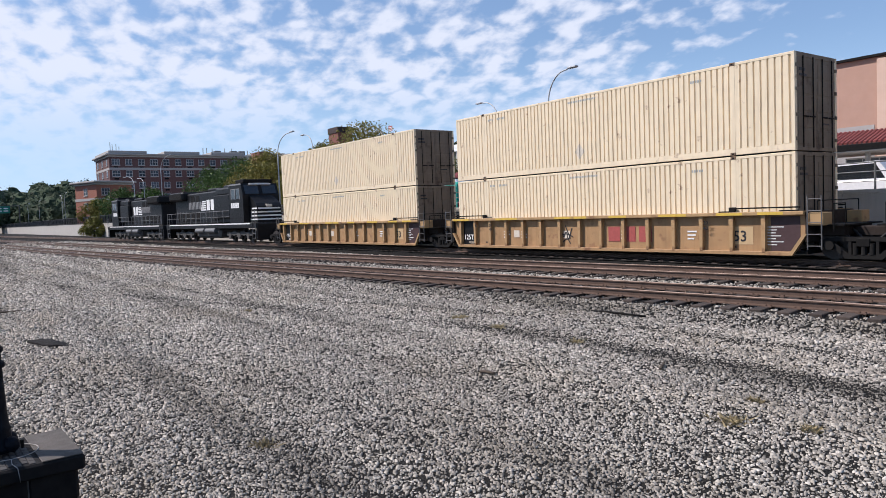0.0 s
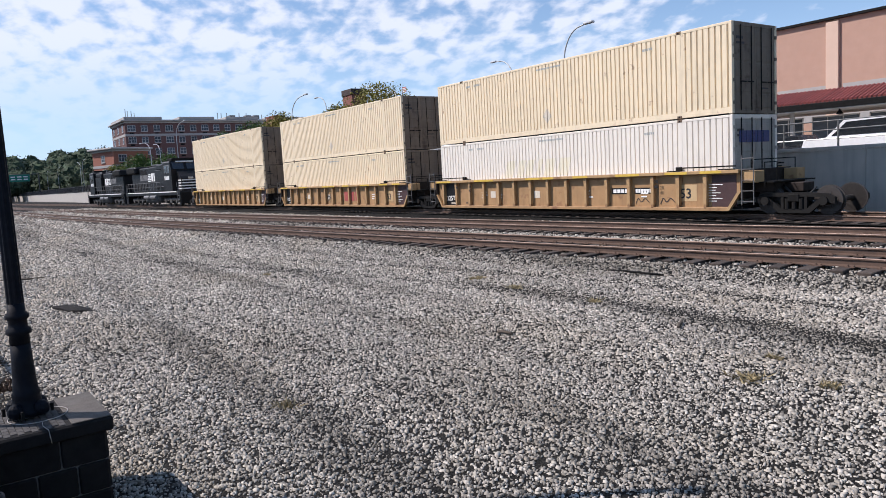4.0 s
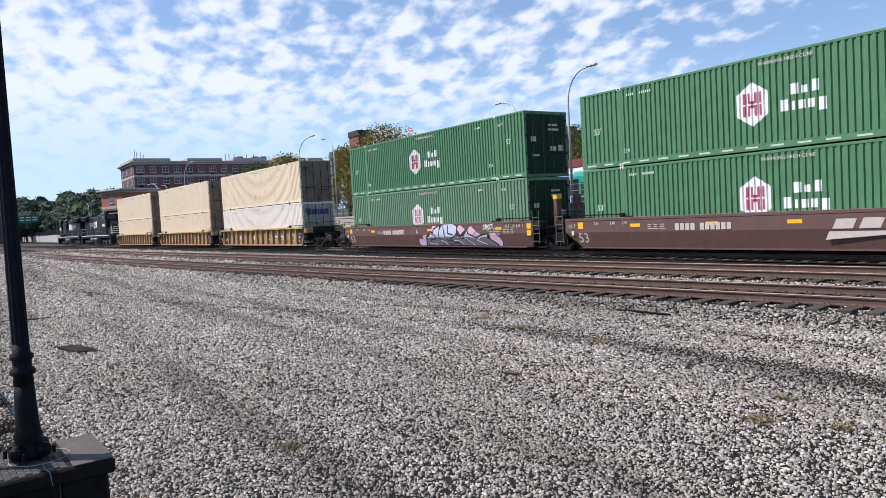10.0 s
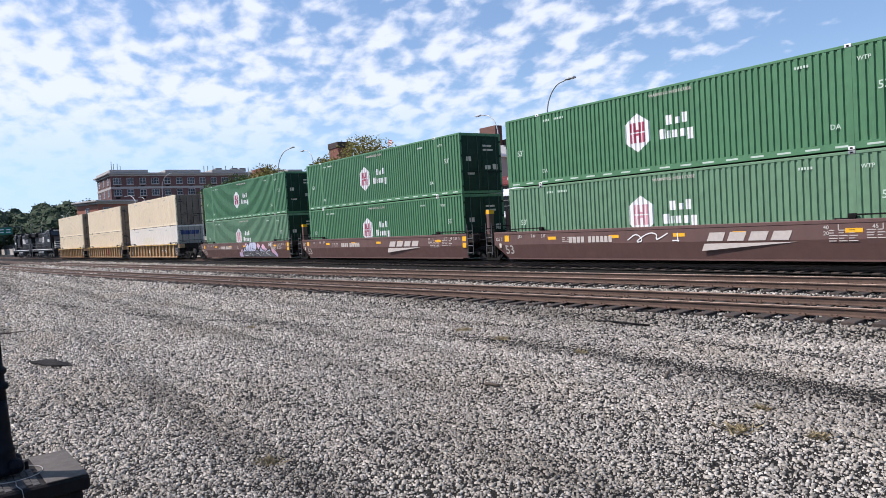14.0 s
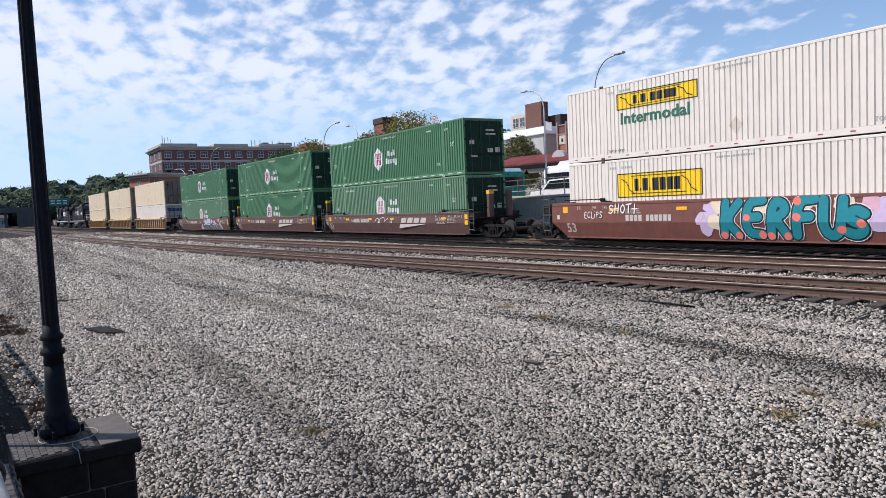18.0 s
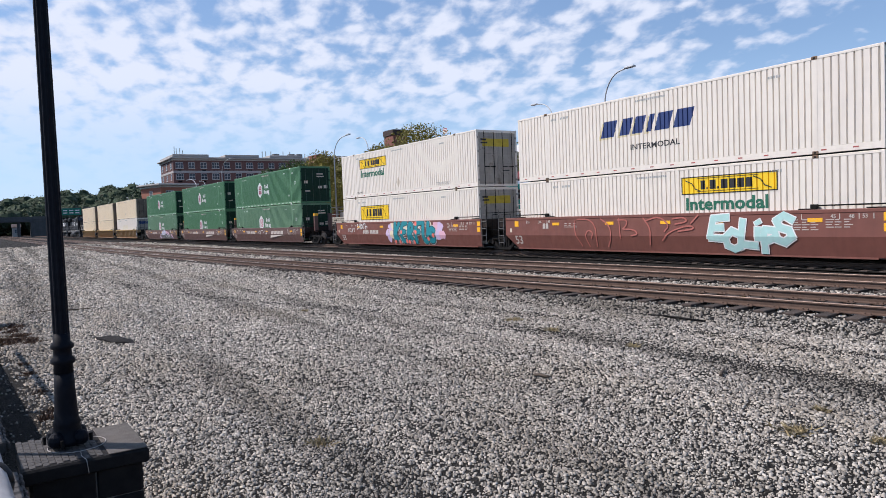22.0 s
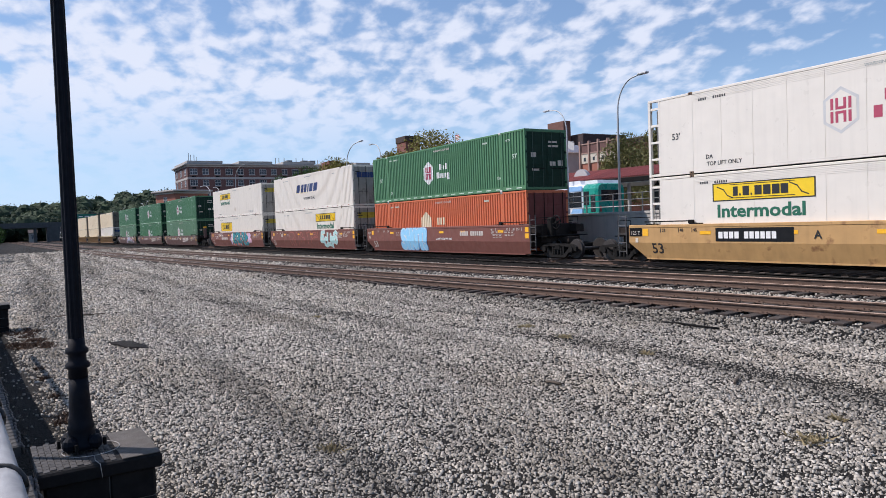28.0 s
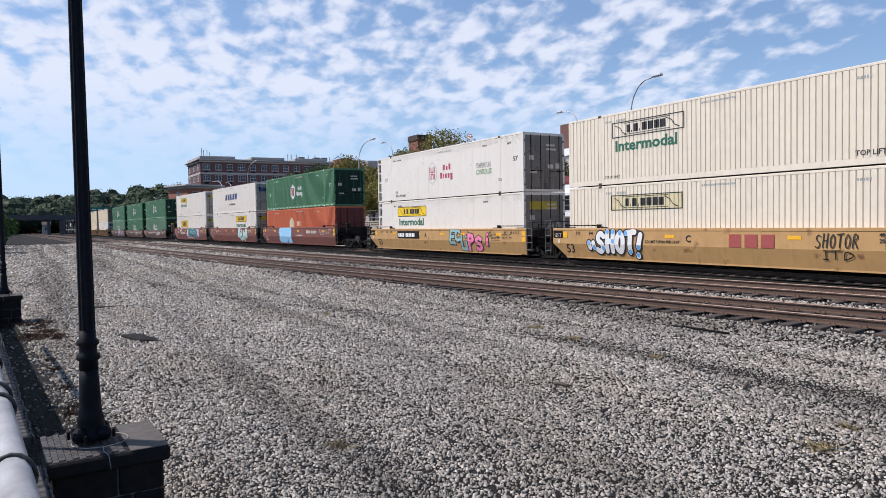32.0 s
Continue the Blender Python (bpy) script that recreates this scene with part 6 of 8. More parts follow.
    ex = [[smooth_marks(LETTER_K), reporting(LETTER_K, -5.35, 4, 6, BLACK, "A"), mural(61, [("E", 0.85, 0.66, 0.75, 0.72, 0.12), ("C", 1.5, 0.80, 0.6, 0.60), ("L", 2.05, 0.34, 0.6, 0.72), ("i", 2.45, 0.34, 0.4, 0.72)], MINT_DIM, LETTER_K, 0.18, 0.045, soft=False), mural(62, [("P", 2.75, 0.32, 0.75, 0.80), ("S", 3.5, 0.34, 0.75, 0.66), ("i", 4.4, 0.62, 0.5, 0.55, 0.1)], PINK, LETTER_K, 0.20, 0.045, soft=False), sprayed_lines(63, [[(2.85, 0.95), (3.2, 1.12)], [(2.85, 1.12), (3.2, 0.95)]], LETTER_PURPLE, 0.05, y=-1.479), ballast_tag],
          [smooth_marks(LETTER_K), mural(71, [("SHOT", -6.45, 0.50, 2.25, 0.80, 0.06, 0.03), ("!", -4.25, 0.36, 0.4, 0.85, 0.15), (",,", -6.95, 0.50, 0.55, 0.5)], LETTER_W, LETTER_K, 0.23, 0.055, None, 0.0, CYAN2, 0.10), hand_tag(73, "SHOT", -4.55, 1.20, 0.6, 0.18, LETTER_K, 0.03), reporting(LETTER_K, -5.1, 0, 0, None, "C"), big_word(LETTER_RED, 0.15, 0.81, 3, 0.0, 0.44, 0.62), hand_tag(72, "SHOTOR", 3.2, 0.86, 1.35, 0.42, LETTER_K, 0.035), hand_tag(74, "ITD", 3.45, 0.52, 1.0, 0.26, LETTER_K, 0.035), load_limit("LD LMT 117000 PER UNIT", -3.65, 0.56, LETTER_K), ballast_tag]]
    for i in range(2):
        j = 9 + i
        well_unit("smooth", "ochre yellow well car with smooth sides and graffiti", s[j], TTX, top, tr(i, j), ex[i], shift=(0.45, 0.2)[i])
    container("smooth", "smooth white insulated shipping container with crimson emblem", s[9], Z_UP, [hub_pale], shift=0.45)
    container("smooth", "smooth white shipping container with yellow sign in the well", s[9], Z_LOW, [yellow_right, yellow_end], shift=0.45)
    container("warm", "off-white ribbed shipping container with sign outline and green lettering", s[10], Z_UP, [pale_sign], shift=0.2)
    container("warm", "off-white ribbed shipping container with black lettered sign", s[10], Z_LOW, [pale_sign_low], shift=0.2)


def pale_sign(c, kind):
    mark_yellow(c, kind, -5.57, 1.88, ink=LETTER_K)
    side_text(c, "TOP LIFT ONLY", 0.22, SEAM - 1.75, 0.30, LETTER_K)
    side_text(c, "TOP LIFT ONLY", 0.12, -SEAM + 0.1, 0.28, LETTER_K)


def pale_sign_low(c, kind):
    mark_yellow(c, kind, -5.67, 1.86, False, paint=YELLOW_PALE)


Z_LOW, Z_UP = 0.33, 3.254
make_train()


# ---- locomotives ----
def locomotive(s_mid, facing, label):
    """A black six axle diesel: underframe, hood, radiator wings, cab with sloped nose. Its cab is at the facing end."""
    g = thing("locomotive", label, "locomotive", "locomotives of the train")
    k = facing
    Lh = 11.1

    def bx(*args, bevel=0.0):
        return boxes(*[(*sorted((k * a[0], k * a[1])), *a[2:]) for a in args], bevel=bevel)
    part("underframe", bx((-Lh + 0.5, Lh - 0.5, -1.5, 1.5, 1.15, 1.55), bevel=0.03), BLACK, g)
    part("sill_stripe", bx((-Lh + 1.6, Lh - 1.6, -1.515, -1.50, 1.46, 1.55)), LETTER_W, g, "white sill stripe")
    part("hood", bx((-9.0, 5.6, -1.0, 1.0, 1.55, 4.35), bevel=0.12), BLACK, g)
    part("radiator_wing", bx((-9.4, -5.6, -1.5, 1.5, 3.75, 4.55), bevel=0.15), BLACK, g, "overhanging radiator wing")
    part("radiator_grille", bx((-9.2, -5.8, -1.515, -1.50, 3.9, 4.45)), DARK_STEEL, g)
    part("exhaust_housing", bx((-1.2, 1.6, -0.7, 0.7, 4.35, 4.62), (3.0, 4.6, -0.9, 0.9, 4.35, 4.7), bevel=0.08), BLACK, g)
    part("blower_duct", bx((1.8, 5.2, -1.35, -1.0, 2.0, 3.9), bevel=0.05), BLACK, g)
    cab = bmesh.new()
    slab(cab, [(k * x, z) for x, z in ((5.6, 1.55), (5.6, 4.55), (6.0, 4.70), (8.0, 4.62), (8.35, 3.75), (8.35, 1.55))], -1.5, 1.5)
    bmesh.ops.recalc_face_normals(cab, faces=cab.faces)
    cab_ob = part("cab", cab, BLACK, g)
    part("cab_window", bx((6.1, 6.8, -1.51, -1.49, 3.45, 4.2), (7.05, 7.7, -1.51, -1.49, 3.45, 4.2)), GLASS, cab_ob, "dark side windows")
    ws = bmesh.new()
    for y0, y1 in ((-1.3, -0.15), (0.15, 1.3)):
        vs = [ws.verts.new(p) for p in ((k * 8.37, y0, 3.80), (k * 8.37, y1, 3.80), (k * 8.07, y1, 4.50), (k * 8.07, y0, 4.50))]
        ws.faces.new(vs)
    part("windscreen", ws, GLASS, cab_ob, "dark split windscreen")
    nose = bmesh.new()
    slab(nose, [(k * x, z) for x, z in ((8.35, 1.55), (8.35, 3.70), (9.5, 3.05), (9.75, 2.8), (9.75, 1.55))], -1.0, 1.0)
    bmesh.ops.recalc_face_normals(nose, faces=nose.faces)
    nose_ob = part("nose", nose, BLACK, g)
    part("nose_stripe", bx(*[(9.75, 9.765, -1.0 + i * 0.03, 1.0 - i * 0.03, 1.75 + i * 0.28, 1.86 + i * 0.28) for i in range(4)], *[(8.5 + i * 0.12, 9.75, -1.012, -1.0, 1.75 + i * 0.28, 1.86 + i * 0.28) for i in range(4)]), LETTER_W, nose_ob, "white nose stripes")
    part("headlight", bx((9.5, 9.78, -0.25, 0.25, 2.75, 2.95), bevel=0.03), PALE, nose_ob, "twin headlight housing")
    part("roof_grille", bx((6.3, 7.9, -1.2, 1.2, 4.66, 4.95), bevel=0.05), DARK_STEEL, g, "roof equipment box")
    part("fuel_tank", bx((-2.6, 2.8, -1.35, 1.35, 0.35, 1.15), bevel=0.18), LOCO_DUST, g, "dusty fuel tank")
    part("dynamic_brake", bx((2.0, 5.4, -1.25, 1.25, 3.85, 4.5), bevel=0.14), BLACK, g, "bulged brake housing behind the cab")
    for i in range(9):
        part("hood_louvre", bx((-5.2 + 0.36 * i, -4.98 + 0.36 * i, -1.03, -1.0, 2.9, 3.55)), LOCO_GREY, g)
    for i in range(12):
        part("door_seam", bx((-8.6 + 0.85 * i, -8.57 + 0.85 * i, -1.008, -1.0, 1.6, 2.75)), LOCO_GREY, g)
    part("walkway", bx((-Lh + 0.6, Lh - 0.9, -1.5, -1.0, 1.555, 1.58)), LOCO_DUST, g, "dusty side walkway")
    part("cab_roof_edge", bx((5.55, 8.1, -1.53, -1.50, 4.50, 4.62), bevel=0.01), LOCO_GREY, g, "pale edge of the cab roof")
    part("window_frame", bx((6.02, 6.10, -1.515, -1.49, 3.4, 4.25), (6.8, 6.9, -1.515, -1.49, 3.4, 4.25), (7.7, 7.78, -1.515, -1.49, 3.4, 4.25), (6.1, 6.8, -1.512, -1.49, 4.2, 4.25), (6.9, 7.7, -1.512, -1.49, 4.2, 4.25)), LOCO_GREY, g)
    part("number_board", bx((8.16, 8.22, -0.9, 0.9, 4.52, 4.64)), LETTER_W, g, "pale number board over the windscreen")
    part("horn", rods(((k * 4.2, 0, 4.7), (k * 4.2, 0, 4.95), 0.03), ((k * 4.0, 0.1, 4.93), (k * 4.6, 0.1, 4.93), 0.06), n=8), STEEL_DIM, g)
    for x in (-4.0, -2.8, -1.6):
        part("fan_housing", lathe([(0.5, 0), (0.5, 0.16), (0.42, 0.2), (0.1, 0.18)], 16), DARK_STEEL, g).matrix_basis = pose(k * x, 0, 4.35)
    part("air_reservoir", rods(((-2.2, -1.45, 0.98), (-0.2, -1.45, 0.98), 0.22), ((0.2, -1.45, 0.98), (2.4, -1.45, 0.98), 0.22), n=12), STEEL_DIM, g, "grey air reservoirs")
    part("pilot", bx((10.4, 10.65, -1.45, 1.45, 0.25, 1.5), (-10.65, -10.4, -1.45, 1.45, 0.25, 1.5), bevel=0.04), BLACK, g)
    part("coupler", bx((10.6, 11.1, -0.18, 0.18, 0.72, 1.02), (-11.1, -10.6, -0.18, 0.18, 0.72, 1.02), bevel=0.04), DARK_STEEL, g)
    hr = bmesh.new()
    for x in np.arange(-10.2, 5.4, 1.3):
        rod(hr, (k * x, -1.48, 1.55), (k * x, -1.48, 2.6), 0.02, 6)
    rod(hr, (k * -10.2, -1.48, 2.58), (k * 5.4, -1.48, 2.58), 0.02, 6)
    rod(hr, (k * -10.2, -1.48, 2.1), (k * 5.4, -1.48, 2.1), 0.014, 6)
    part("handrail", hr, LOCO_GREY, g, "pale side walkway handrail")
    for x in (-10.1, 9.9):
        part("step_ladder", rods(*[((k * x, -1.52, z), (k * (x + 0.55), -1.52, z), 0.02) for z in (0.4, 0.75, 1.1)], ((k * x, -1.52, 0.3), (k * x, -1.52, 2.5), 0.02), ((k * (x + 0.55), -1.52, 0.3), (k * (x + 0.55), -1.52, 2.5), 0.02), n=6), LOCO_GREY, g, "end steps with grab rails")
    # emblem and cab number in plain blocks
    part("emblem", bx(*[(-2.2 + 0.1 * i, -0.9, -1.016, -1.0, 2.75 + 0.18 * i, 2.86 + 0.18 * i) for i in range(5)], (-0.7, 0.0, -1.016, -1.0, 2.75, 3.65), (0.25, 0.95, -1.016, -1.0, 2.75, 3.65)), LETTER_W, g, "white blocked emblem on the hood")
    part("number_blocks", bx(*[(6.0 + 0.42 * i, 6.3 + 0.42 * i, -1.516, -1.5, 2.75, 3.15) for i in range(4)]), LETTER_W, g, "white cab number blocks")
    part("vent_panels", bx(*[(x, x + 0.9, -1.01, -1.0, 1.8, 2.6) for x in (-8.4, -7.2, -6.0, -4.6, -3.4, 1.0)], *[(x, x + 0.9, -1.012, -1.0, 3.4, 4.1) for x in (-4.6, -3.4, 2.4, 3.6)]), DARK_STEEL, g, "hood door panels")
    for x in (-6.4, 6.4):
        t = new("truck")
        t.parent = g
        t.matrix_basis = pose(k * x, 0, 0)
        part("truck_frame", boxes((-2.5, 2.5, -1.15, -0.95, 0.55, 0.85), (-2.5, 2.5, 0.95, 1.15, 0.55, 0.85), (-0.4, 0.4, -1.2, 1.2, 0.45, 0.75), *[(a, a + 0.4, -1.2, -1.0, 0.3, 0.85) for a in (-1.98, -0.2, 1.62)], bevel=0.03), LOCO_DUST, t, "dusty six wheel truck frame")
        part("spring", rods(*[((a, -1.12, 0.3), (a, -1.12, 0.62), 0.11) for a in (-1.3, -0.6, 0.6, 1.3)], n=8), TRUCK, t)
        for a in (-1.85, 0, 1.85):
            w = mesh_part("wheelset", shared(("wheelset", "loco", WHEEL.name), lambda: loco_wheels(), WHEEL), None, t, "", pose(a, 0, 0.53))
            WHEELS.append(w)
    MOVERS.append((g, s_mid, 0.0))


def loco_wheels():
    bm = wheelset()
    for v in bm.verts:
        v.co.x *= 1.16
        v.co.z *= 1.16
    return bm


LOCO_GREY = material("dusty grey paint", (0.20, 0.20, 0.20), 0.7, vary=0.3, grain=8)
LOCO_DUST = material("grey road dust on steel", (0.085, 0.080, 0.074), 0.85, vary=0.35, grain=5)
HEAD = FIRST - 3.9
locomotive(HEAD - 11.1, 1, "black diesel locomotive with white nose stripes facing the containers")
locomotive(HEAD - 33.3, -1, "black diesel locomotive leading the train")


# ---- beyond the train: wall, road, station ----
def make_far_wall():
    w = thing("wall_far", "long pale concrete retaining wall along the road", "wall", kind="structure")
    x = 24.0
    while x > -640:
        n = 6.0 if x > -120 else 20.0
        part("wall_panel", boxes((x - n + 0.015, x, WALL_Y, WALL_Y + 0.3, YARD_Z - 0.2, 1.92), bevel=0.01), CONCRETE, w)
        part("wall_cap", boxes((x - n + 0.01, x, WALL_Y - 0.04, WALL_Y + 0.34, 1.922, 2.06), bevel=0.015), CONCRETE, w)
        x -= n


RAIL_GREY = material("dull grey railing paint", (0.13, 0.135, 0.135), 0.6, 0.2, vary=0.2, grain=6)


def make_guard_rail():
    r = thing("guard_rail", "grey steel pipe railing on the concrete wall", "railing", kind="structure")
    for z in (2.34, 2.66, 2.98):
        part("rail_pipe", rods(((10, WALL_Y + 0.15, z), (-70, WALL_Y + 0.15, z), 0.022), n=8), RAIL_GREY if z > 2.4 else STEEL, r)
    me = None
    for i in range(40):
        x = 9.0 - 2.0 * i
        if me is None:
            bm = boxes((-0.03, 0.03, WALL_Y + 0.12, WALL_Y + 0.18, 2.06, 3.0), bevel=0.008)
            me = bpy.data.meshes.new("rail_post")
            bm.to_mesh(me)
            bm.free()
            me.materials.append(RAIL_GREY)
        mesh_part("rail_post", me, None, r, at=pose(x, 0, 0))


FENCE_GREY = material("weathered grey fence steel", (0.060, 0.062, 0.064), 0.7, vary=0.2, grain=4)


def make_fence():
    f = thing("fence", "tall dark picket fence on the concrete wall", "fence", kind="structure")
    for z in (2.2, 3.5):
        part("fence_rail", boxes((-640, -74, WALL_Y + 0.12, WALL_Y + 0.18, z, z + 0.06)), FENCE_GREY, f)
    bm = boxes((-0.05, 0.05, WALL_Y + 0.1, WALL_Y + 0.2, 2.06, 3.65))
    me = bpy.data.meshes.new("fence_post")
    bm.to_mesh(me)
    bm.free()
    me.materials.append(DARK_STEEL)
    for i in range(230):
        mesh_part("fence_post", me, None, f, at=pose(-74 - 2.45 * i, 0, 0))
    bm = bmesh.new()
    for i in range(1880):
        x = -74.2 - i * 0.3
        box(bm, x - 0.013, x + 0.013, WALL_Y + 0.13, WALL_Y + 0.16, 2.1, 3.6)
    tagged(part("pickets", bm, FENCE_GREY, f), kind="stuff")


make_far_wall()
make_guard_rail()
make_fence()
tagged(part("road", boxes((-640, 60, WALL_Y + 0.3, 37.2, ROAD_Z - 1.4, ROAD_Z)), ASPHALT, None), "asphalt road raised behind the concrete wall", "road", kind="structure")
tagged(part("pavement", boxes((-300, 60, 37.2, 140, ROAD_Z - 1.4, ROAD_Z + 0.14), bevel=0.02), CONCRETE, None), "concrete pavement and forecourt beyond the road", "pavement", kind="structure")


CANOPY_TURN = Matrix.Translation((-40, 38.5, 0)) @ Matrix.Rotation(math.atan(0.15), 4, "Z") @ Matrix.Translation((40, -38.5, 0))


def make_canopy():
    """Open shelter with a red tiled roof beside the road."""
    c = thing("station_canopy", "long open shelter with red tiled roof and dark posts", "shelter")
    x0, x1 = -50.5, 12.0
    y0, y1, z0, z1 = 38.0, 41.3, 4.62, 5.50
    slope = math.atan2(z1 - z0, y1 - y0)
    part("roof_deck", slab(bmesh.new(), [(0, 0), (math.hypot(y1 - y0, z1 - z0), 0), (math.hypot(y1 - y0, z1 - z0), 0.08), (0, 0.08)], x0, x1), DARK_ROOF, c).matrix_basis = Matrix.Translation((0, y0, z0 - 0.04)) @ Matrix.Rotation(radians(90), 4, "Z") @ Matrix.Rotation(-slope, 4, "Y") @ Matrix.Scale(-1, 4, (0, 1, 0))
    bm = bmesh.new()
    ln = math.hypot(y1 - y0, z1 - z0)
    rod(bm, (0, 0, 0), (0, ln, 0), 0.085, 8)
    me = bpy.data.meshes.new("roof_tile")
    bm.to_mesh(me)
    bm.free()
    me.materials.append(TILE_RED)
    x = x0 + 0.1
    while x < x1:
        mesh_part("roof_tile", me, None, c, at=Matrix.Translation((x, y0, z0 + 0.08)) @ Matrix.Rotation(slope, 4, "X"))
        x += 0.235
    part("fascia", boxes((x0, x1, y0 - 0.03, y0 + 0.12, z0 - 0.32, z0 + 0.02), bevel=0.01), DARK_STEEL, c, "dark fascia board")
    part("ceiling_board", boxes((x0, x1, y0, y1 + 2.6, z0 - 0.36, z0 - 0.30)), GREY_WALL, c)
    part("rear_slope", slab(bmesh.new(), [(x0, 0), (x1, 0), (x1, 0.1), (x0, 0.1)], 0, 3.4), TILE_RED, c).matrix_basis = Matrix.Translation((0, y1, z1)) @ Matrix.Rotation(-slope, 4, "X")
    for x in np.arange(x0 + 1.5, x1, 5.2):
        part("post", rods(((x, y0 + 0.9, ROAD_Z + 0.14), (x, y0 + 0.9, z0 - 0.3), 0.14), n=12), STONE_TRIM, c, "round pale column")
    for x in np.arange(x0 + 2.0, x1, 5.2):
        part("pendant_lamp", lathe([(0.03, 0.30), (0.05, 0.24), (0.20, 0.02), (0.20, 0.0)], 10), DARK_STEEL, c, "small hanging lamp").matrix_basis = pose(float(x) + 2.2, y0 + 0.5, z0 - 0.66)
    pts = [(-43.7 + 0.78 * math.cos(a), 4.72 + 1.0 * math.sin(a)) for a in np.linspace(0, math.pi, 15)]
    part("dormer", slab(bmesh.new(), pts, 39.5, 39.9), FRAME_W, c, "white half round dormer on the roof")
    c.matrix_basis = CANOPY_TURN
    return c


make_canopy()


def make_glass_screens():
    for i in range(7):
        x = -38.0 + i * 3.1
        g = thing("glazed_screen", "glazed shelter screen in a pale metal frame", "screen", "shelter screens", m=CANOPY_TURN @ pose(x, 40.6, ROAD_Z + 0.14))
        part("frame", boxes((0, 2.6, -0.03, 0.03, 0, 0.06), (0, 2.6, -0.03, 0.03, 2.6, 2.68), *[(a, a + 0.05, -0.03, 0.03, 0, 2.65) for a in (0, 0.85, 1.7, 2.55)], (0, 2.6, -0.03, 0.03, 1.3, 1.35)), FRAME_W, g)
        part("pane", boxes((0.05, 2.55, -0.008, 0.008, 0.06, 2.6)), WINDOW, g)


make_glass_screens()


def lattice(w, h, panes):
    """A window frame with upright bars, in one piece."""
    bm = bmesh.new()
    xs = [-w / 2, -w / 2 + 0.07]
    for i in range(1, panes):
        c = -w / 2 + i * w / panes
        xs += [c - 0.035, c + 0.035]
    xs += [w / 2 - 0.07, w / 2]
    zs = [0, 0.07, h * 0.5 - 0.03, h * 0.5 + 0.03, h - 0.07, h]
    v = [[bm.verts.new((x, -0.05, z)) for z in zs] for x in xs]
    fs = []
    for i in range(len(xs) - 1):
        for j in range(len(zs) - 1):
            if i % 2 == 0 or j % 2 == 0:
                fs.append(bm.faces.new((v[i][j], v[i + 1][j], v[i + 1][j + 1], v[i][j + 1])))
    r = bmesh.ops.extrude_face_region(bm, geom=fs)
    for q in r["geom"]:
        if isinstance(q, bmesh.types.BMVert):
            q.co.y += 0.07
    bmesh.ops.recalc_face_normals(bm, faces=bm.faces)
    return bm


def window(parent, m, w, h, panes=2, sill=True):
    """A framed sash window with sill and lintel set on a wall that faces -y in its own space."""
    f = sp("window", (w, h, panes), lambda: lattice(w, h, panes), FRAME_W, parent, "", m)
    sp("pane", (w, h), lambda: boxes((-w / 2 + 0.05, w / 2 - 0.05, -0.03, 0.0, 0.05, h - 0.05)), WINDOW, f)
    if sill:
        sp("sill", (w,), lambda: boxes((-w / 2 - 0.1, w / 2 + 0.1, -0.14, 0.02, -0.16, 0.0)), STONE_TRIM, f)
    return f


def brick_block(name, label, x0, x1, y0, y1, top, floors, corner_step=2.9):
    """A red brick block with pale bands, cornice and rows of windows on its +x and -y faces."""
    b = thing(name, label, "building")
    part("wall", boxes((x0, x1, y0, y1, ROAD_Z, top - 1.2)), RED_BRICK, b)
    fh = (top - 1.2 - ROAD_Z) / floors
    part("stone_band", boxes((x0 - 0.08, x1 + 0.08, y0 - 0.08, y1 + 0.08, top - 1.2 - fh - 0.30, top - 1.2 - fh + 0.25)), STONE_TRIM, b)
    part("cornice", boxes((x0 - 0.3, x1 + 0.3, y0 - 0.3, y1 + 0.3, top - 1.2, top - 0.75), (x0 - 0.8, x1 + 0.8, y0 - 0.8, y1 + 0.8, top - 0.75, top - 0.35), bevel=0.1), STONE_TRIM, b, "pale projecting cornice")
    n = int((y1 - y0) / corner_step)
    for fl in range(floors):
        z = ROAD_Z + fl * fh + 0.9
        for i in range(n):
            y = y0 + (i + 0.5) * (y1 - y0) / n
            wide = 1.9 if i % 3 else 2.3
            window(b, Matrix.Translation((x1 + 0.01, y, z)) @ Matrix.Rotation(radians(90), 4, "Z"), wide * 0.8, 1.5, 3 if wide > 2 else 2)
            if i % 2 == 0:
                sp("wall_vent", (0,), lambda: boxes((-0.5, 0.5, -0.06, 0.02, -0.75, -0.35)), DARK_STEEL, b, "", Matrix.Translation((x1 + 0.01, y, z)) @ Matrix.Rotation(radians(90), 4, "Z"))
        m = int((x1 - x0) / 5)
        for i in range(m):
            x = x0 + (i + 0.5) * (x1 - x0) / m
            window(b, Matrix.Translation((x, y0 - 0.01, z)), 1.5, 1.5, 2)
    return b


ORANGE_BRICK = material("orange brick wall", (0.30, 0.115, 0.075), 0.85, vary=0.18, grain=4, bump=0.2)
b_a = brick_block("apartment_building", "six storey red brick apartment block with pale cornice", -207, -190, 37, 88, 19.6, 6)
part("parapet", boxes(*[(-206.5, -189.3, a, a + 9, 19.25, 19.95) for a in (36.8, 50, 62, 74)], bevel=0.1), STONE_TRIM, b_a, "raised pale parapet sections")
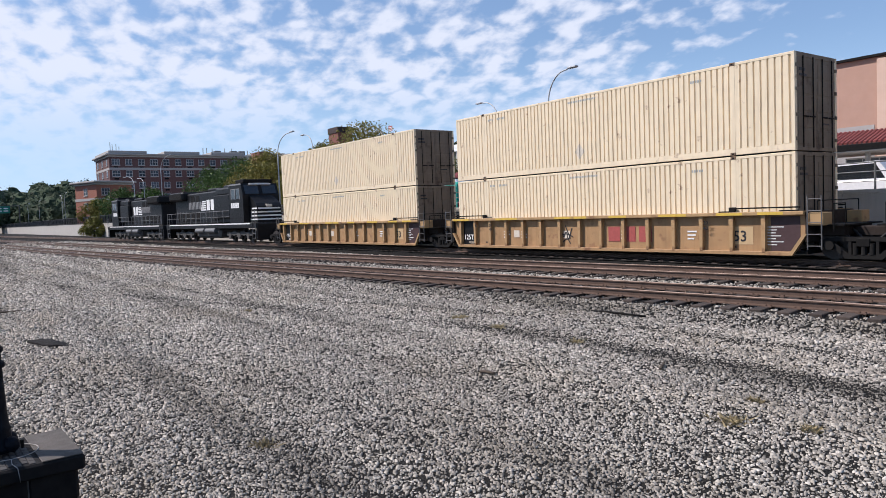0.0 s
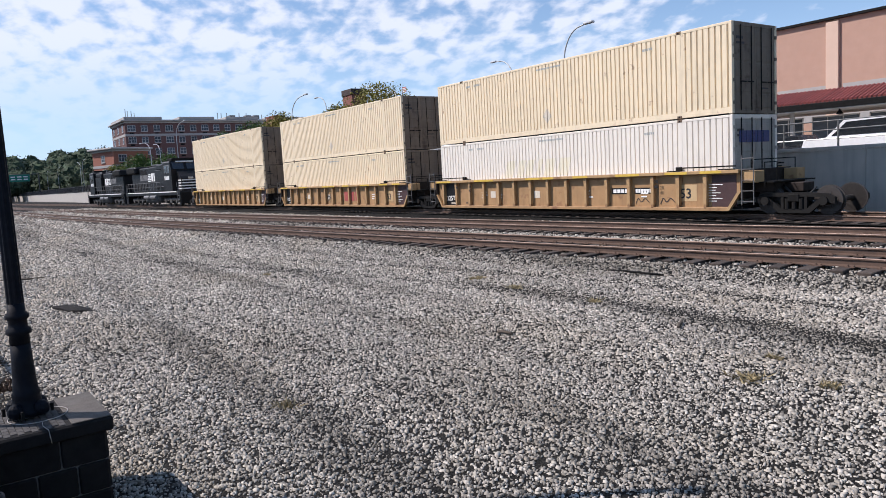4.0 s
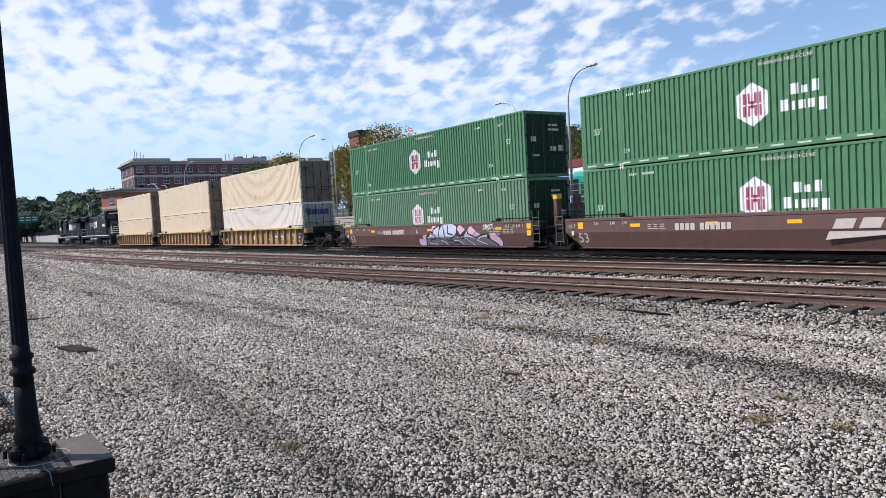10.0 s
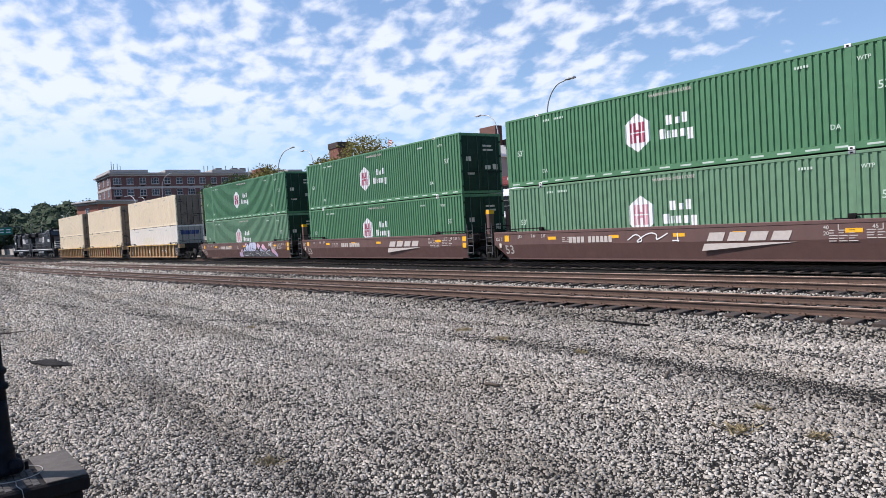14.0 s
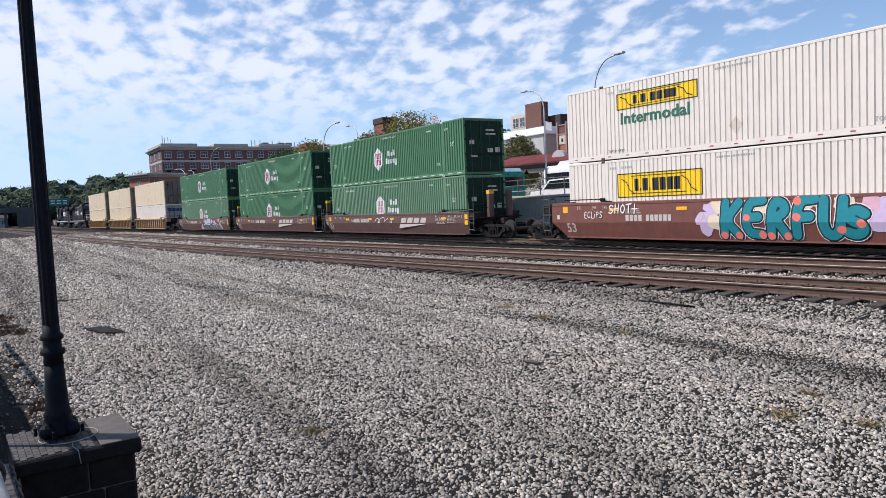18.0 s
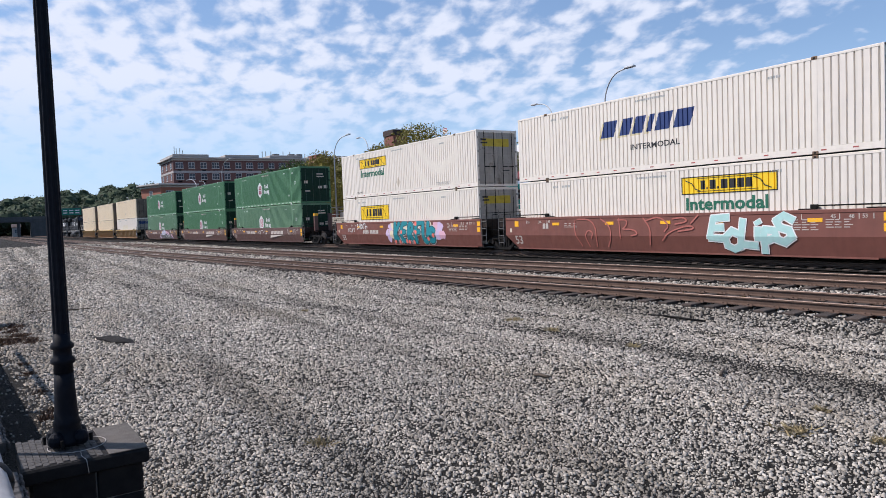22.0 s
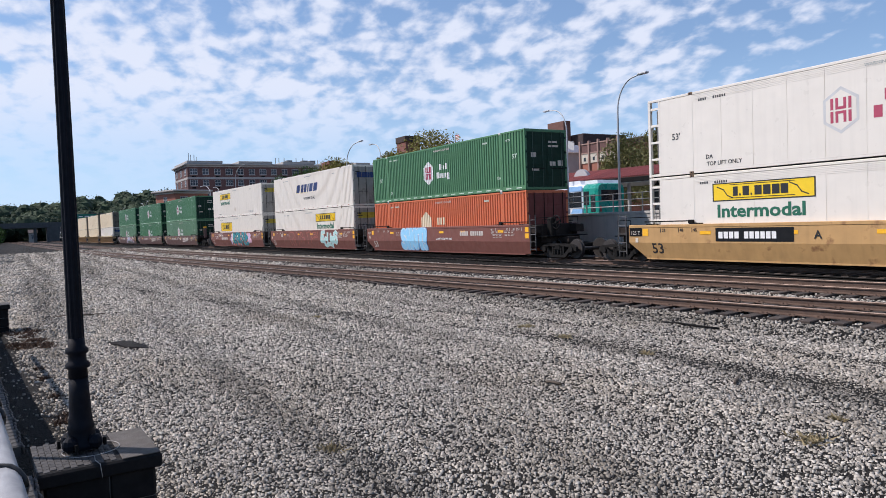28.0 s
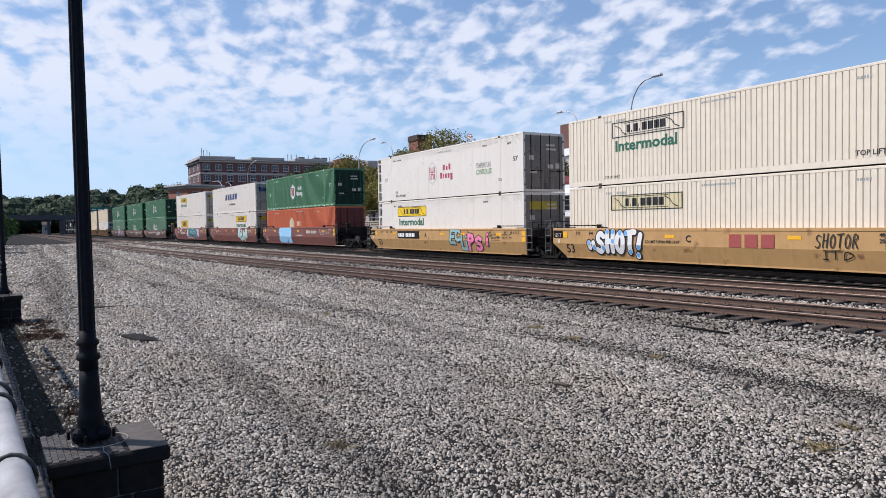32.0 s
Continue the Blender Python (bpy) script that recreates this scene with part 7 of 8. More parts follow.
for dx, dy, h, r in ((0, 0, 2.6, 0.09), (1, 1.2, 2.0, 0.09), (-1, 0.7, 2.2, 0.09), (0.5, 2.0, 1.5, 0.09), (2, 23, 1.4, 0.12), (2, 24, 1.4, 0.12), (2, 25.5, 1.4, 0.12), (2, 29, 1.4, 0.12), (2, 31, 1.4, 0.12)):
    part("antenna", rods(((-198 + dx, 39 + dy, 19.9), (-198 + dx, 39 + dy, 20.2 + h), r), n=6), STEEL, b_a, "rooftop aerial")
for y in (65, 69.5, 71.8):
    part("roof_unit", boxes((-197, -195, y, y + 1.6, 19.9, 20.9), bevel=0.05), STEEL_DIM, b_a, "rooftop vent")
annex = brick_block("annex_building", "three storey orange brick annex with pale cornice", -175, -166, 29.5, 37.5, 11.6, 3, 4.0)
annex.matrix_basis = Matrix.Translation((-166, 29.5, 0)) @ Matrix.Rotation(radians(18), 4, "Z") @ Matrix.Translation((166, -29.5, 0))
for ob in annex.children:
    if ob.name.split(".")[0] == "wall":
        ob.data.materials[0] = ORANGE_BRICK


BRICK_PALE = material("pale red brick", (0.30, 0.19, 0.155), 0.85, vary=0.15, grain=4)
STONE_CREAM = material("cream stone wall", (0.50, 0.45, 0.37), 0.85, vary=0.15, grain=2)
SLATE_ROOF = material("grey slate roof", (0.17, 0.165, 0.155), 0.8, vary=0.2, grain=3)
DARK_BRICK = material("dark brown brick", (0.20, 0.075, 0.055), 0.85, vary=0.2, grain=3)


BROWN_BLOCK = material("brown brick block", (0.13, 0.060, 0.045), 0.85, vary=0.18, grain=3)


def make_tower():
    t = thing("brick_tower", "square red brick tower with dark cap above the trees", "building")
    part("shaft", boxes((-160.2, -155.3, 82, 86, ROAD_Z, 22.0)), DARK_BRICK, t)
    part("cap", boxes((-160.4, -155.1, 81.8, 86.2, 22.0, 23.4), bevel=0.05), DARK_ROOF, t, "dark roof cap")
    part("wing", boxes((-168, -150, 85, 100, ROAD_Z, 18.0)), RED_BRICK, t)
    r = thing("rooftop_house", "brick and white roof structures beyond the trees", "building")
    part("wall", boxes((-152, -147, 58.5, 60.6, ROAD_Z, 16.2), (-150, -145, 60.6, 63.4, ROAD_Z, 14.6)), DARK_BRICK, r)
    part("white_box", boxes((-147, -142, 62.6, 66, ROAD_Z, 15.4)), STONE_TRIM, r)
    part("aerial", rods(((-150, 57.0, ROAD_Z), (-150, 57.0, 16.6), 0.1), ((-150, 57.8, ROAD_Z), (-150, 57.8, 16.2), 0.08), n=6), STEEL, r)
    d = thing("flat_roof_hall", "long dark brown flat roofed hall behind the trees", "building")
    part("wall", boxes((-141, -124, 74.5, 88, ROAD_Z, 17.0)), BROWN_BLOCK, d)
    part("roof_edge", boxes((-141.2, -123.8, 74.3, 88.2, 17.0, 17.4), bevel=0.04), DARK_ROOF, d, "dark roof edge")
    # round emblem frame and flag on the skyline
    f = thing("flagpole", "thin flagpole with a small striped flag", "flagpole")
    part("pole", rods(((-117.6, 73, ROAD_Z), (-117.6, 73, 18.7), 0.07), n=8), STEEL, f)
    part("flag", boxes((-117.6, -116.2, 72.98, 73.02, 17.6, 18.6)), LETTER_RED, f, "red and white flag")
    part("flag_band", boxes(*[(-117.6, -116.2, 72.97, 73.03, 17.72 + 0.28 * i, 17.85 + 0.28 * i) for i in range(3)]), LETTER_W, f)
    o = thing("rooftop_ring", "white open ring on a dark roof", "sign")
    bm = bmesh.new()
    pts = [(-117.9 + 1.5 * math.cos(a), 71, 15.9 + 1.8 * math.sin(a)) for a in np.linspace(0, math.pi, 13)]
    tube(bm, pts, 0.22, 8)
    part("ring", bm, FRAME_W, o)
    part("mast", rods(((-117.9, 71, ROAD_Z), (-117.9, 71, 15.9), 0.15), n=6), STEEL_DIM, o)


make_tower()


def make_dark_building():
    b = thing("brick_hall", "brick hall with stepped parapet, pale panels and flat dark roof", "building")
    part("wall", boxes((-63.0, -56.7, 56, 66, ROAD_Z, 9.9)), ORANGE_BRICK, b)
    part("roof", boxes((-69.0, -63.0, 66.2, 74, ROAD_Z, 11.6), bevel=0.1), DARK_ROOF, b, "flat dark roof behind the parapet")
    for i in range(5):
        x = -62.85 + i * 1.5
        part("pilaster", boxes((x - 0.13, x + 0.13, 55.78, 56.1, ROAD_Z, 10.55 - 0.05 * (i % 2)), bevel=0.03), BRICK_PALE, b, "brick pilaster")
        if i < 4:
            part("bay_panel", boxes((x + 0.2, x + 1.3, 55.9, 56.0, 8.0, 9.05)), STONE_CREAM, b, "cream panel under the brick bays")
            part("vent_hole", boxes((x + 0.6, x + 0.9, 55.87, 55.92, 8.25, 8.65)), GLASS, b)
            part("brick_panel", boxes((x + 0.2, x + 1.3, 55.93, 56.0, 9.22, 10.1)), RED_BRICK, b)
            part("sill_band", boxes((x + 0.13, x + 1.37, 55.84, 56.0, 9.06, 9.2)), BRICK_PALE, b)
    part("coping", boxes((-63.1, -56.6, 55.85, 56.3, 10.12, 10.25)), BRICK_PALE, b)
    q = thing("rooftop_house", "brown block with pale windowed wing over a white roof", "building")
    part("wing", boxes((-79.3, -74.95, 62, 62.38, ROAD_Z, 13.5), bevel=0.02), STONE_CREAM, q, "pale wing with paired windows")
    for zz, hh in ((11.75, 1.3), (10.45, 0.75)):
        for x in (-78.2, -76.75):
            window(q, Matrix.Translation((x, 61.98, zz)), 1.15, hh, 2, False)
    part("block", boxes((-74.9, -71.6, 61, 62.2, ROAD_Z, 14.45), bevel=0.05), BROWN_BLOCK, q, "plain brown stair block")
    part("lower_block", boxes((-78.0, -69.5, 62.4, 70, ROAD_Z, 12.6), bevel=0.05), DARK_ROOF, q, "low dark flat roofed block")
    part("white_roof", boxes((-77.2, -67.4, 58.0, 60.8, 9.85, 10.75), bevel=0.04), BUS_WHITE, q, "white flat roof edge")
    part("grey_wall", boxes((-77.0, -68.2, 58.3, 60.7, ROAD_Z, 9.85)), GREY_WALL, q)


make_dark_building()


def make_tan_building():
    t = thing("tan_building", "windowless tan rendered hall with pale pilasters", "building")
    part("wall", boxes((-30.85, 30, 50, 80, ROAD_Z, 10.7)), TAN, t)
    for x in (-30.5, -25.2, -20.4, -14.5, -8, -1, 6):
        part("pilaster", boxes((x - 0.42, x + 0.42, 49.8, 50, ROAD_Z, 10.55), bevel=0.02), TAN_PALE, t, "pale pilaster")
    part("coping", boxes((-31.0, 30.2, 49.75, 80.2, 10.7, 10.86)), DARK_STEEL, t)
    for i, x in enumerate((-27.4, -22.8)):
        part("wall_panel", boxes((x - 1.75, x + 1.75, 49.96, 50.02, 4.0, 6.4)), STONE_TRIM, t, "pale lower panel")
    s = thing("stone_house", "cream stone house with grey slate roof, tall chimney", "building")
    part("wall", boxes((-39.6, -31.2, 60.0, 66, ROAD_Z, 7.7)), STONE_CREAM, s)
    lean = bmesh.new()
    vs = [lean.verts.new(p) for p in ((-40.0, 59.6, 7.7), (-31.0, 59.6, 7.7), (-31.0, 62.5, 9.6), (-37.6, 62.5, 9.6), (-40.0, 66.0, 7.7), (-31.0, 66.0, 7.7))]
    for f in ((0, 1, 2, 3), (0, 3, 4), (3, 2, 5, 4), (0, 4, 5, 1), (1, 5, 2)):
        lean.faces.new([vs[i] for i in f])
    bmesh.ops.recalc_face_normals(lean, faces=lean.faces)
    part("roof", lean, SLATE_ROOF, s, "grey slate roof")
    part("eave", boxes((-40.1, -31.0, 59.5, 59.75, 7.58, 7.72), bevel=0.02), DARK_STEEL, s, "dark gutter board")
    for x in (-38.6, -36.6, -34.6):
        pts = [(x - 0.34, 5.3)] + [(x + 0.34 * math.cos(a), 6.5 + 0.42 * math.sin(a)) for a in np.linspace(math.pi, 0, 9)] + [(x + 0.34, 5.3)]
        part("arched_window", slab(bmesh.new(), pts, 59.95, 59.99), WINDOW, s, "dark arched window")
    part("gable", slab(bmesh.new(), [(-41.3, 7.0), (-36.0, 7.0), (-36.0, 9.6), (-38.6, 12.8), (-41.3, 9.8)], 66.1, 66.5), BRICK_PALE, s, "pale brick gable")
    part("chimney", boxes((-38.35, -37.55, 58.9, 59.7, ROAD_Z, 11.5), (-38.43, -37.47, 58.82, 59.78, 11.5, 11.66), bevel=0.02), STONE_CREAM, s, "tall pale chimney")



make_tan_building()


# ---- road lamps ----
LAMP_GREY = material("pale grey lamp paint", (0.46, 0.47, 0.48), 0.5, 0.1, vary=0.1, grain=6)

def road_lamp(x, y, top, reach, side):
    """A tapered steel mast bent over at the top, with a flat lantern."""
    l = thing("street_lamp", "tall grey steel street lamp with a curved arm", "street lamp", "road lamps", m=pose(x, y, ROAD_Z))
    h = top - ROAD_Z
    pts = [(0, 0, 0), (0, 0, h - 1.75)]
    for i in range(1, 9):
        a = i / 8 * math.pi / 2
        pts.append((side * reach * 0.78 * (1 - math.cos(a)), 0, h - 1.75 + 1.68 * math.sin(a)))
    pts.append((side * reach, 0, h - 0.02))
    rr = [0.085, 0.050] + [0.040] * 9
    part("mast", tube(bmesh.new(), pts, rr, 10), LAMP_GREY, l, "galvanised mast with bent arm")
    part("lantern", boxes((*sorted((side * (reach - 0.15), side * (reach + 0.5))), -0.12, 0.12, h - 0.07, h + 0.04), bevel=0.03), LAMP_GREY, l, "flat lamp head")
    part("base_cover", boxes((-0.24, 0.24, -0.24, 0.24, 0, 0.5), bevel=0.05), STEEL, l)
    return l


for x, y, top, reach, side in ((-28.4, 28.0, 9.2, 1.7, 1), (-39.6, 34.0, 9.85, 2.0, -1), (-62.4, 26.6, 9.45, 3.2, 1), (-62.4, 30.2, 9.85, 2.0, -1), (-104.5, 27.0, 10.9, 4.6, 1), (-119, 26.6, 9.5, 6.5, -1), (-140, 33, 10.4, 4.0, -1),
                               (-196, 27.5, 9.9, 4.0, 1), (-218, 30, 10.5, 4.0, -1), (-250, 28, 10.0, 4.5, 1), (-290, 29, 10.2, 4.5, 1)):
    lamp = road_lamp(x, y, top, reach, side)
    if x == -39.6:
        part("banner", slab(bmesh.new(), [(0.12, 6.15), (0.12, 5.62), (0.75, 5.40), (0.78, 5.95)], -0.01, 0.01), FRAME_W, lamp, "small white banner")
        part("banner_arm", rods(((0, 0, 6.2), (0.8, 0, 6.0), 0.015), n=6), LAMP_GREY, lamp)


# ---- vehicles on the road ----
def wheel_of(parent, x, y, r, w):
    t = sp("wheel", (r, w), lambda: rods(((0, -w / 2, 0), (0, w / 2, 0), r), n=20), RUBBER, parent, "", pose(x, y, r))
    sp("rim", (r, w), lambda: rods(((0, -w / 2 - 0.01, 0), (0, w / 2 + 0.01, 0), r * 0.6), n=16), STEEL, t)


def bus(x, y):
    """A city bus: white front half towards -x, blue sweep, teal tail at the +x end, roof units in a long fairing."""
    b = thing("bus", "white city bus with teal tail and dark windows", "bus", m=pose(x, y, ROAD_Z))
    k = 0.58

    def shell(x0, x1, grow):
        bm = bmesh.new()
        g = grow
        sec = [(-1.27 - g, 0.35), (-1.27 - g, 2.62), (-1.18 - g, 2.86 + g), (-0.95, 2.97 + g), (0.95, 2.97 + g), (1.18 + g, 2.86 + g), (1.27 + g, 2.62), (1.27 + g, 0.35)]
        rings = []
        for px, q in ((k * x0, 0.94), (k * x0 + 0.22, 1.0), (k * x1 - 0.22, 1.0), (k * x1, 0.94)):
            rings.append([bm.verts.new((px, py * q, 0.35 + (pz - 0.35) * (1 - (1 - q) * 0.5))) for py, pz in sec])
        for r0, r1 in zip(rings, rings[1:]):
            for i in range(8):
                bm.faces.new((r0[i], r1[i], r1[(i + 1) % 8], r0[(i + 1) % 8]))
        bm.faces.new(rings[0]), bm.faces.new(rings[-1][::-1])
        bmesh.ops.recalc_face_normals(bm, faces=bm.faces)
        return bm
    part("body", shell(-6.0, 3.5, 0.0), BUS_WHITE, b)
    part("tail_section", shell(3.3, 6.0, 0.004), BUS_TEAL, b, "teal tail section")
    part("roof_fairing", slab(bmesh.new(), [(k * px, pz) for px, pz in ((-3.9, 2.95), (-3.3, 3.25), (2.4, 3.25), (2.8, 2.95))], -1.0, 1.0), BUS_WHITE, b, "white roof fairing")
    part("tail_fairing", slab(bmesh.new(), [(k * px, pz) for px, pz in ((3.2, 2.96), (3.5, 3.2), (5.4, 3.2), (5.7, 2.96))], -1.0, 1.0), BUS_WHITE, b)
    part("blue_sweep", slab(bmesh.new(), [(k * px, pz) for px, pz in ((0.2, 2.5), (0.9, 2.84), (3.3, 2.84), (3.3, 2.5))], -1.30, -1.271), BUS_BLUE, b, "pale blue sweep over the windows")
    part("lower_sweep", slab(bmesh.new(), [(k * px, pz) for px, pz in ((0.6, 0.4), (1.6, 1.3), (3.3, 1.3), (3.3, 0.4))], -1.285, -1.271), BUS_BLUE, b, "pale blue sweep on the skirt")
    for a in (-5.5, -4.05, -2.6, -1.15, 0.3, 1.75):
        part("side_window", boxes((k * a, k * (a + 1.40), -1.290, -1.26, 1.36, 2.44)), GLASS, b, "dark side window")
    part("tail_window", boxes((k * 3.6, k * 4.5, -1.295, -1.27, 1.5, 2.44)), GLASS, b)
    part("vent_grille", boxes((k * 4.8, k * 5.6, -1.29, -1.27, 1.0, 2.2)), CAR_DARK, b, "dark louvred vent")
    part("rear_window", boxes((k * 6 - 0.04, k * 6 + 0.03, -0.95, 0.95, 1.75, 2.5), bevel=0.01), GLASS, b)
    part("rear_lamp", boxes((k * 6 - 0.03, k * 6 + 0.03, -1.1, -0.95, 1.0, 1.4)), LETTER_RED, b)
    part("bumper", boxes((k * 6 - 0.1, k * 6 + 0.12, -1.2, 1.2, 0.35, 0.65), bevel=0.03), CAR_DARK, b)
    part("windscreen", boxes((-k * 6 - 0.04, -k * 6 + 0.03, -1.05, 1.05, 1.2, 2.55), bevel=0.01), GLASS, b)
    for wx in (-k * 3.6, k * 3.4):
        for wy in (-1.14, 1.14):
            wheel_of(b, wx, wy, 0.48, 0.3)
    return b


shuttle = bus(-36.5, 35.3)
bus(-48.6, 35.3)


def car(x, y, paint, label, tall=1.0):
    c = thing("car", label, "car", "parked cars", m=pose(x, y, ROAD_Z + (0.14 if y > 37.2 else 0)))
    part("body", slab(bmesh.new(), [(-2.3, 0.3), (-2.35, 0.75), (-2.2, 0.95 * tall), (-1.2, 1.02 * tall), (2.2, 1.0 * tall), (2.35, 0.8), (2.35, 0.3)], -0.9, 0.9), paint, c)
    part("cabin", slab(bmesh.new(), [(-1.35, 1.0 * tall), (-0.6, 1.55 * tall), (1.6, 1.6 * tall), (2.15, 1.0 * tall)], -0.78, 0.78), paint, c)
    part("side_glass", slab(bmesh.new(), [(-1.1, 1.05 * tall), (-0.5, 1.48 * tall), (1.5, 1.52 * tall), (1.85, 1.05 * tall)], -0.795, -0.77), GLASS, c, "dark side glass")
    part("tail_light", boxes((2.3, 2.37, -0.88, -0.6, 0.75, 1.0)), LETTER_RED, c)
    for wx in (-1.45, 1.45):
        for wy in (-0.8, 0.8):
            wheel_of(c, wx, wy, 0.34, 0.22)
    return c


car(-14.2, 31.0, CAR_WHITE, "white estate car on the raised road", 1.25)
passing_car = car(56.0, 29.6, CAR_WHITE, "white car driving along the raised road", 1.15)
car(-27.0, 36.0, CAR_DARK, "dark saloon car by the shelter")
car(-21.0, 36.0, CAR_DARK, "dark saloon car by the shelter")
car(-31.6, 36.0, CAR_DARK, "dark saloon car by the shelter")


# ---- trees ----
def leaf_cards(rng, centres, radii, count, leaf):
    """Many small bent leaves filling clumps, as one mesh's data."""
    n = count
    k = rng.integers(0, len(centres), n)
    d = rng.normal(size=(n, 3))
    d /= np.linalg.norm(d, axis=1)[:, None]
    r = radii[k] * (0.45 + 0.6 * rng.random(n) ** 0.6)
    p = centres[k] + d * r[:, None] * np.array([1, 1, 0.8])
    a = rng.normal(size=(n, 3))
    a /= np.linalg.norm(a, axis=1)[:, None]
    b = np.cross(a, rng.normal(size=(n, 3)))
    b /= np.linalg.norm(b, axis=1)[:, None]
    s = leaf * (0.6 + 0.8 * rng.random(n))[:, None]
    c = np.cross(a, b)
    v = np.stack([p - a * s, p + b * s * 0.55 + c * s * 0.12, p + a * s, p - b * s * 0.55 + c * s * 0.12], 1)
    return v.reshape(-1, 3)


def crown_mesh(name, v, mat):
    n = len(v) // 4
    me = bpy.data.meshes.new(name)
    me.vertices.add(4 * n)
    me.vertices.foreach_set("co", v.reshape(-1))
    me.loops.add(4 * n)
    me.loops.foreach_set("vertex_index", np.arange(4 * n))
    me.polygons.add(n)
    me.polygons.foreach_set("loop_start", np.arange(n) * 4)
    me.polygons.foreach_set("loop_total", np.full(n, 4))
    me.update(calc_edges=True)
    me.materials.append(mat)
    return me


def tree(x, y, z, h, spread, mat, label, seed, leaves=5000, leaf=0.16, clumps=26, name="tree", low=0.3):
    rng = np.random.default_rng(seed)
    t = thing(name, label, "tree", m=pose(x, y, z))
    bm = bmesh.new()
    top = h * 0.8
    tube(bm, [(0, 0, -0.1), (0.05 * spread, 0, h * 0.25), (-0.04 * spread, 0.05, h * 0.5), (0, 0, top)], [h * 0.03, h * 0.023, h * 0.016, h * 0.006], 8)
    cs = []
    for i in range(clumps):
        u = low + (1 - low) * (i + 0.5) / clumps
        a = i * 2.4 + rng.random()
        rad = spread * math.sin(math.pi * min(0.93, 0.16 + 0.84 * (u - low) / (1 - low + 1e-6) * 0.95 + 0.03)) * (0.45 + 0.6 * rng.random())
        c = np.array([rad * math.cos(a), rad * math.sin(a), h * u * 0.95])
        cs.append(c)
        if i % 2 == 0:
            zb = min(top * 0.95, max(h * 0.2, c[2] - 0.28 * h))
            tube(bm, [(0, 0, zb), tuple(c * np.array([0.5, 0.5, 0]) + np.array([0, 0, (zb + c[2]) / 2])), tuple(c)], [h * 0.010, h * 0.006, h * 0.002], 5)
    part("trunk", bm, BARK, t, "dark branching trunk")
    cs = np.array(cs)
    rr = spread * (0.26 + 0.20 * rng.random(len(cs)))
    mesh_part("crown", crown_mesh("crown", leaf_cards(rng, cs, rr, leaves, leaf), mat), None, t)
    return t


# trees behind the shelter and before the brick blocks
for i, (x, y, h, sp_, mat, lab) in enumerate((
        (-52.0, 52.0, 8.4, 3.2, LEAF_OLIVE, "olive autumn tree behind the shelter"),
        (-46.0, 51.0, 8.6, 3.4, LEAF_OLIVE, "olive autumn tree behind the shelter"),
        (-40.5, 52.0, 7.6, 3.0, LEAF, "green tree behind the shelter"),
        (-60.0, 48.0, 7.2, 2.8, LEAF_OLIVE, "olive autumn tree beside the low building"),
        (-97.0, 56.0, 14.0, 7.4, LEAF_YELLOW, "yellowing tree on the skyline"),
        (-105.0, 53.0, 11.9, 5.6, LEAF_YELLOW, "yellowing tree on the skyline"),
        (-122.0, 50.0, 12.0, 6.4, LEAF_YELLOW, "yellowing tree before the brick block"),
        (-130.0, 48.0, 11.2, 6.0, LEAF, "green tree before the brick block"),
        (-138.0, 45.0, 10.4, 5.0, LEAF, "green tree before the brick block"),
        (-116.0, 52.0, 10.0, 4.6, LEAF_YELLOW, "yellowing tree before the brick block"),
        (-158.0, 33.0, 7.5, 4.5, LEAF, "green tree before the annex"),
        (-164.0, 29.5, 5.6, 3.6, LEAF_YELLOW, "pale green shrub by the wall"),
        (-148.0, 36.0, 7.0, 4.0, LEAF, "green tree before the brick block"))):
    tree(x, y, ROAD_Z, h, sp_, mat, lab, 100 + i, 15000 if y > 45 else 7000, 0.17 if x < -90 else 0.095, 40)


# Leaf tone lightened and greyed: distance haze is put into the colour.
LEAF_FAR = leaf_material("woodland leaves greyed as haze", (0.038, 0.055, 0.036), (0.075, 0.095, 0.055))
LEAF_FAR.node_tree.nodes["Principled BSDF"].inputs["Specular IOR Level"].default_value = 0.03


def clump_cores(rng, centres, radii):
    """Dense inner foliage of far crowns: overlapping uneven facets round each centre."""
    out = []
    lat, lon = np.linspace(-1.4, 1.5, 8), np.linspace(0, 2 * math.pi, 13)
    for c, r in zip(centres, radii):
        q = 0.62 + 0.34 * rng.random((8, 13))
        q[:, -1] = q[:, 0]
        g = np.stack([np.cos(lat)[:, None] * np.cos(lon), np.cos(lat)[:, None] * np.sin(lon), np.sin(lat)[:, None] * np.ones(13) * 0.8], 2) * (q * r)[:, :, None] + c
        out.append(np.stack([g[:-1, :-1], g[:-1, 1:], g[1:, 1:], g[1:, :-1]], 2).reshape(-1, 3))
    return np.concatenate(out)


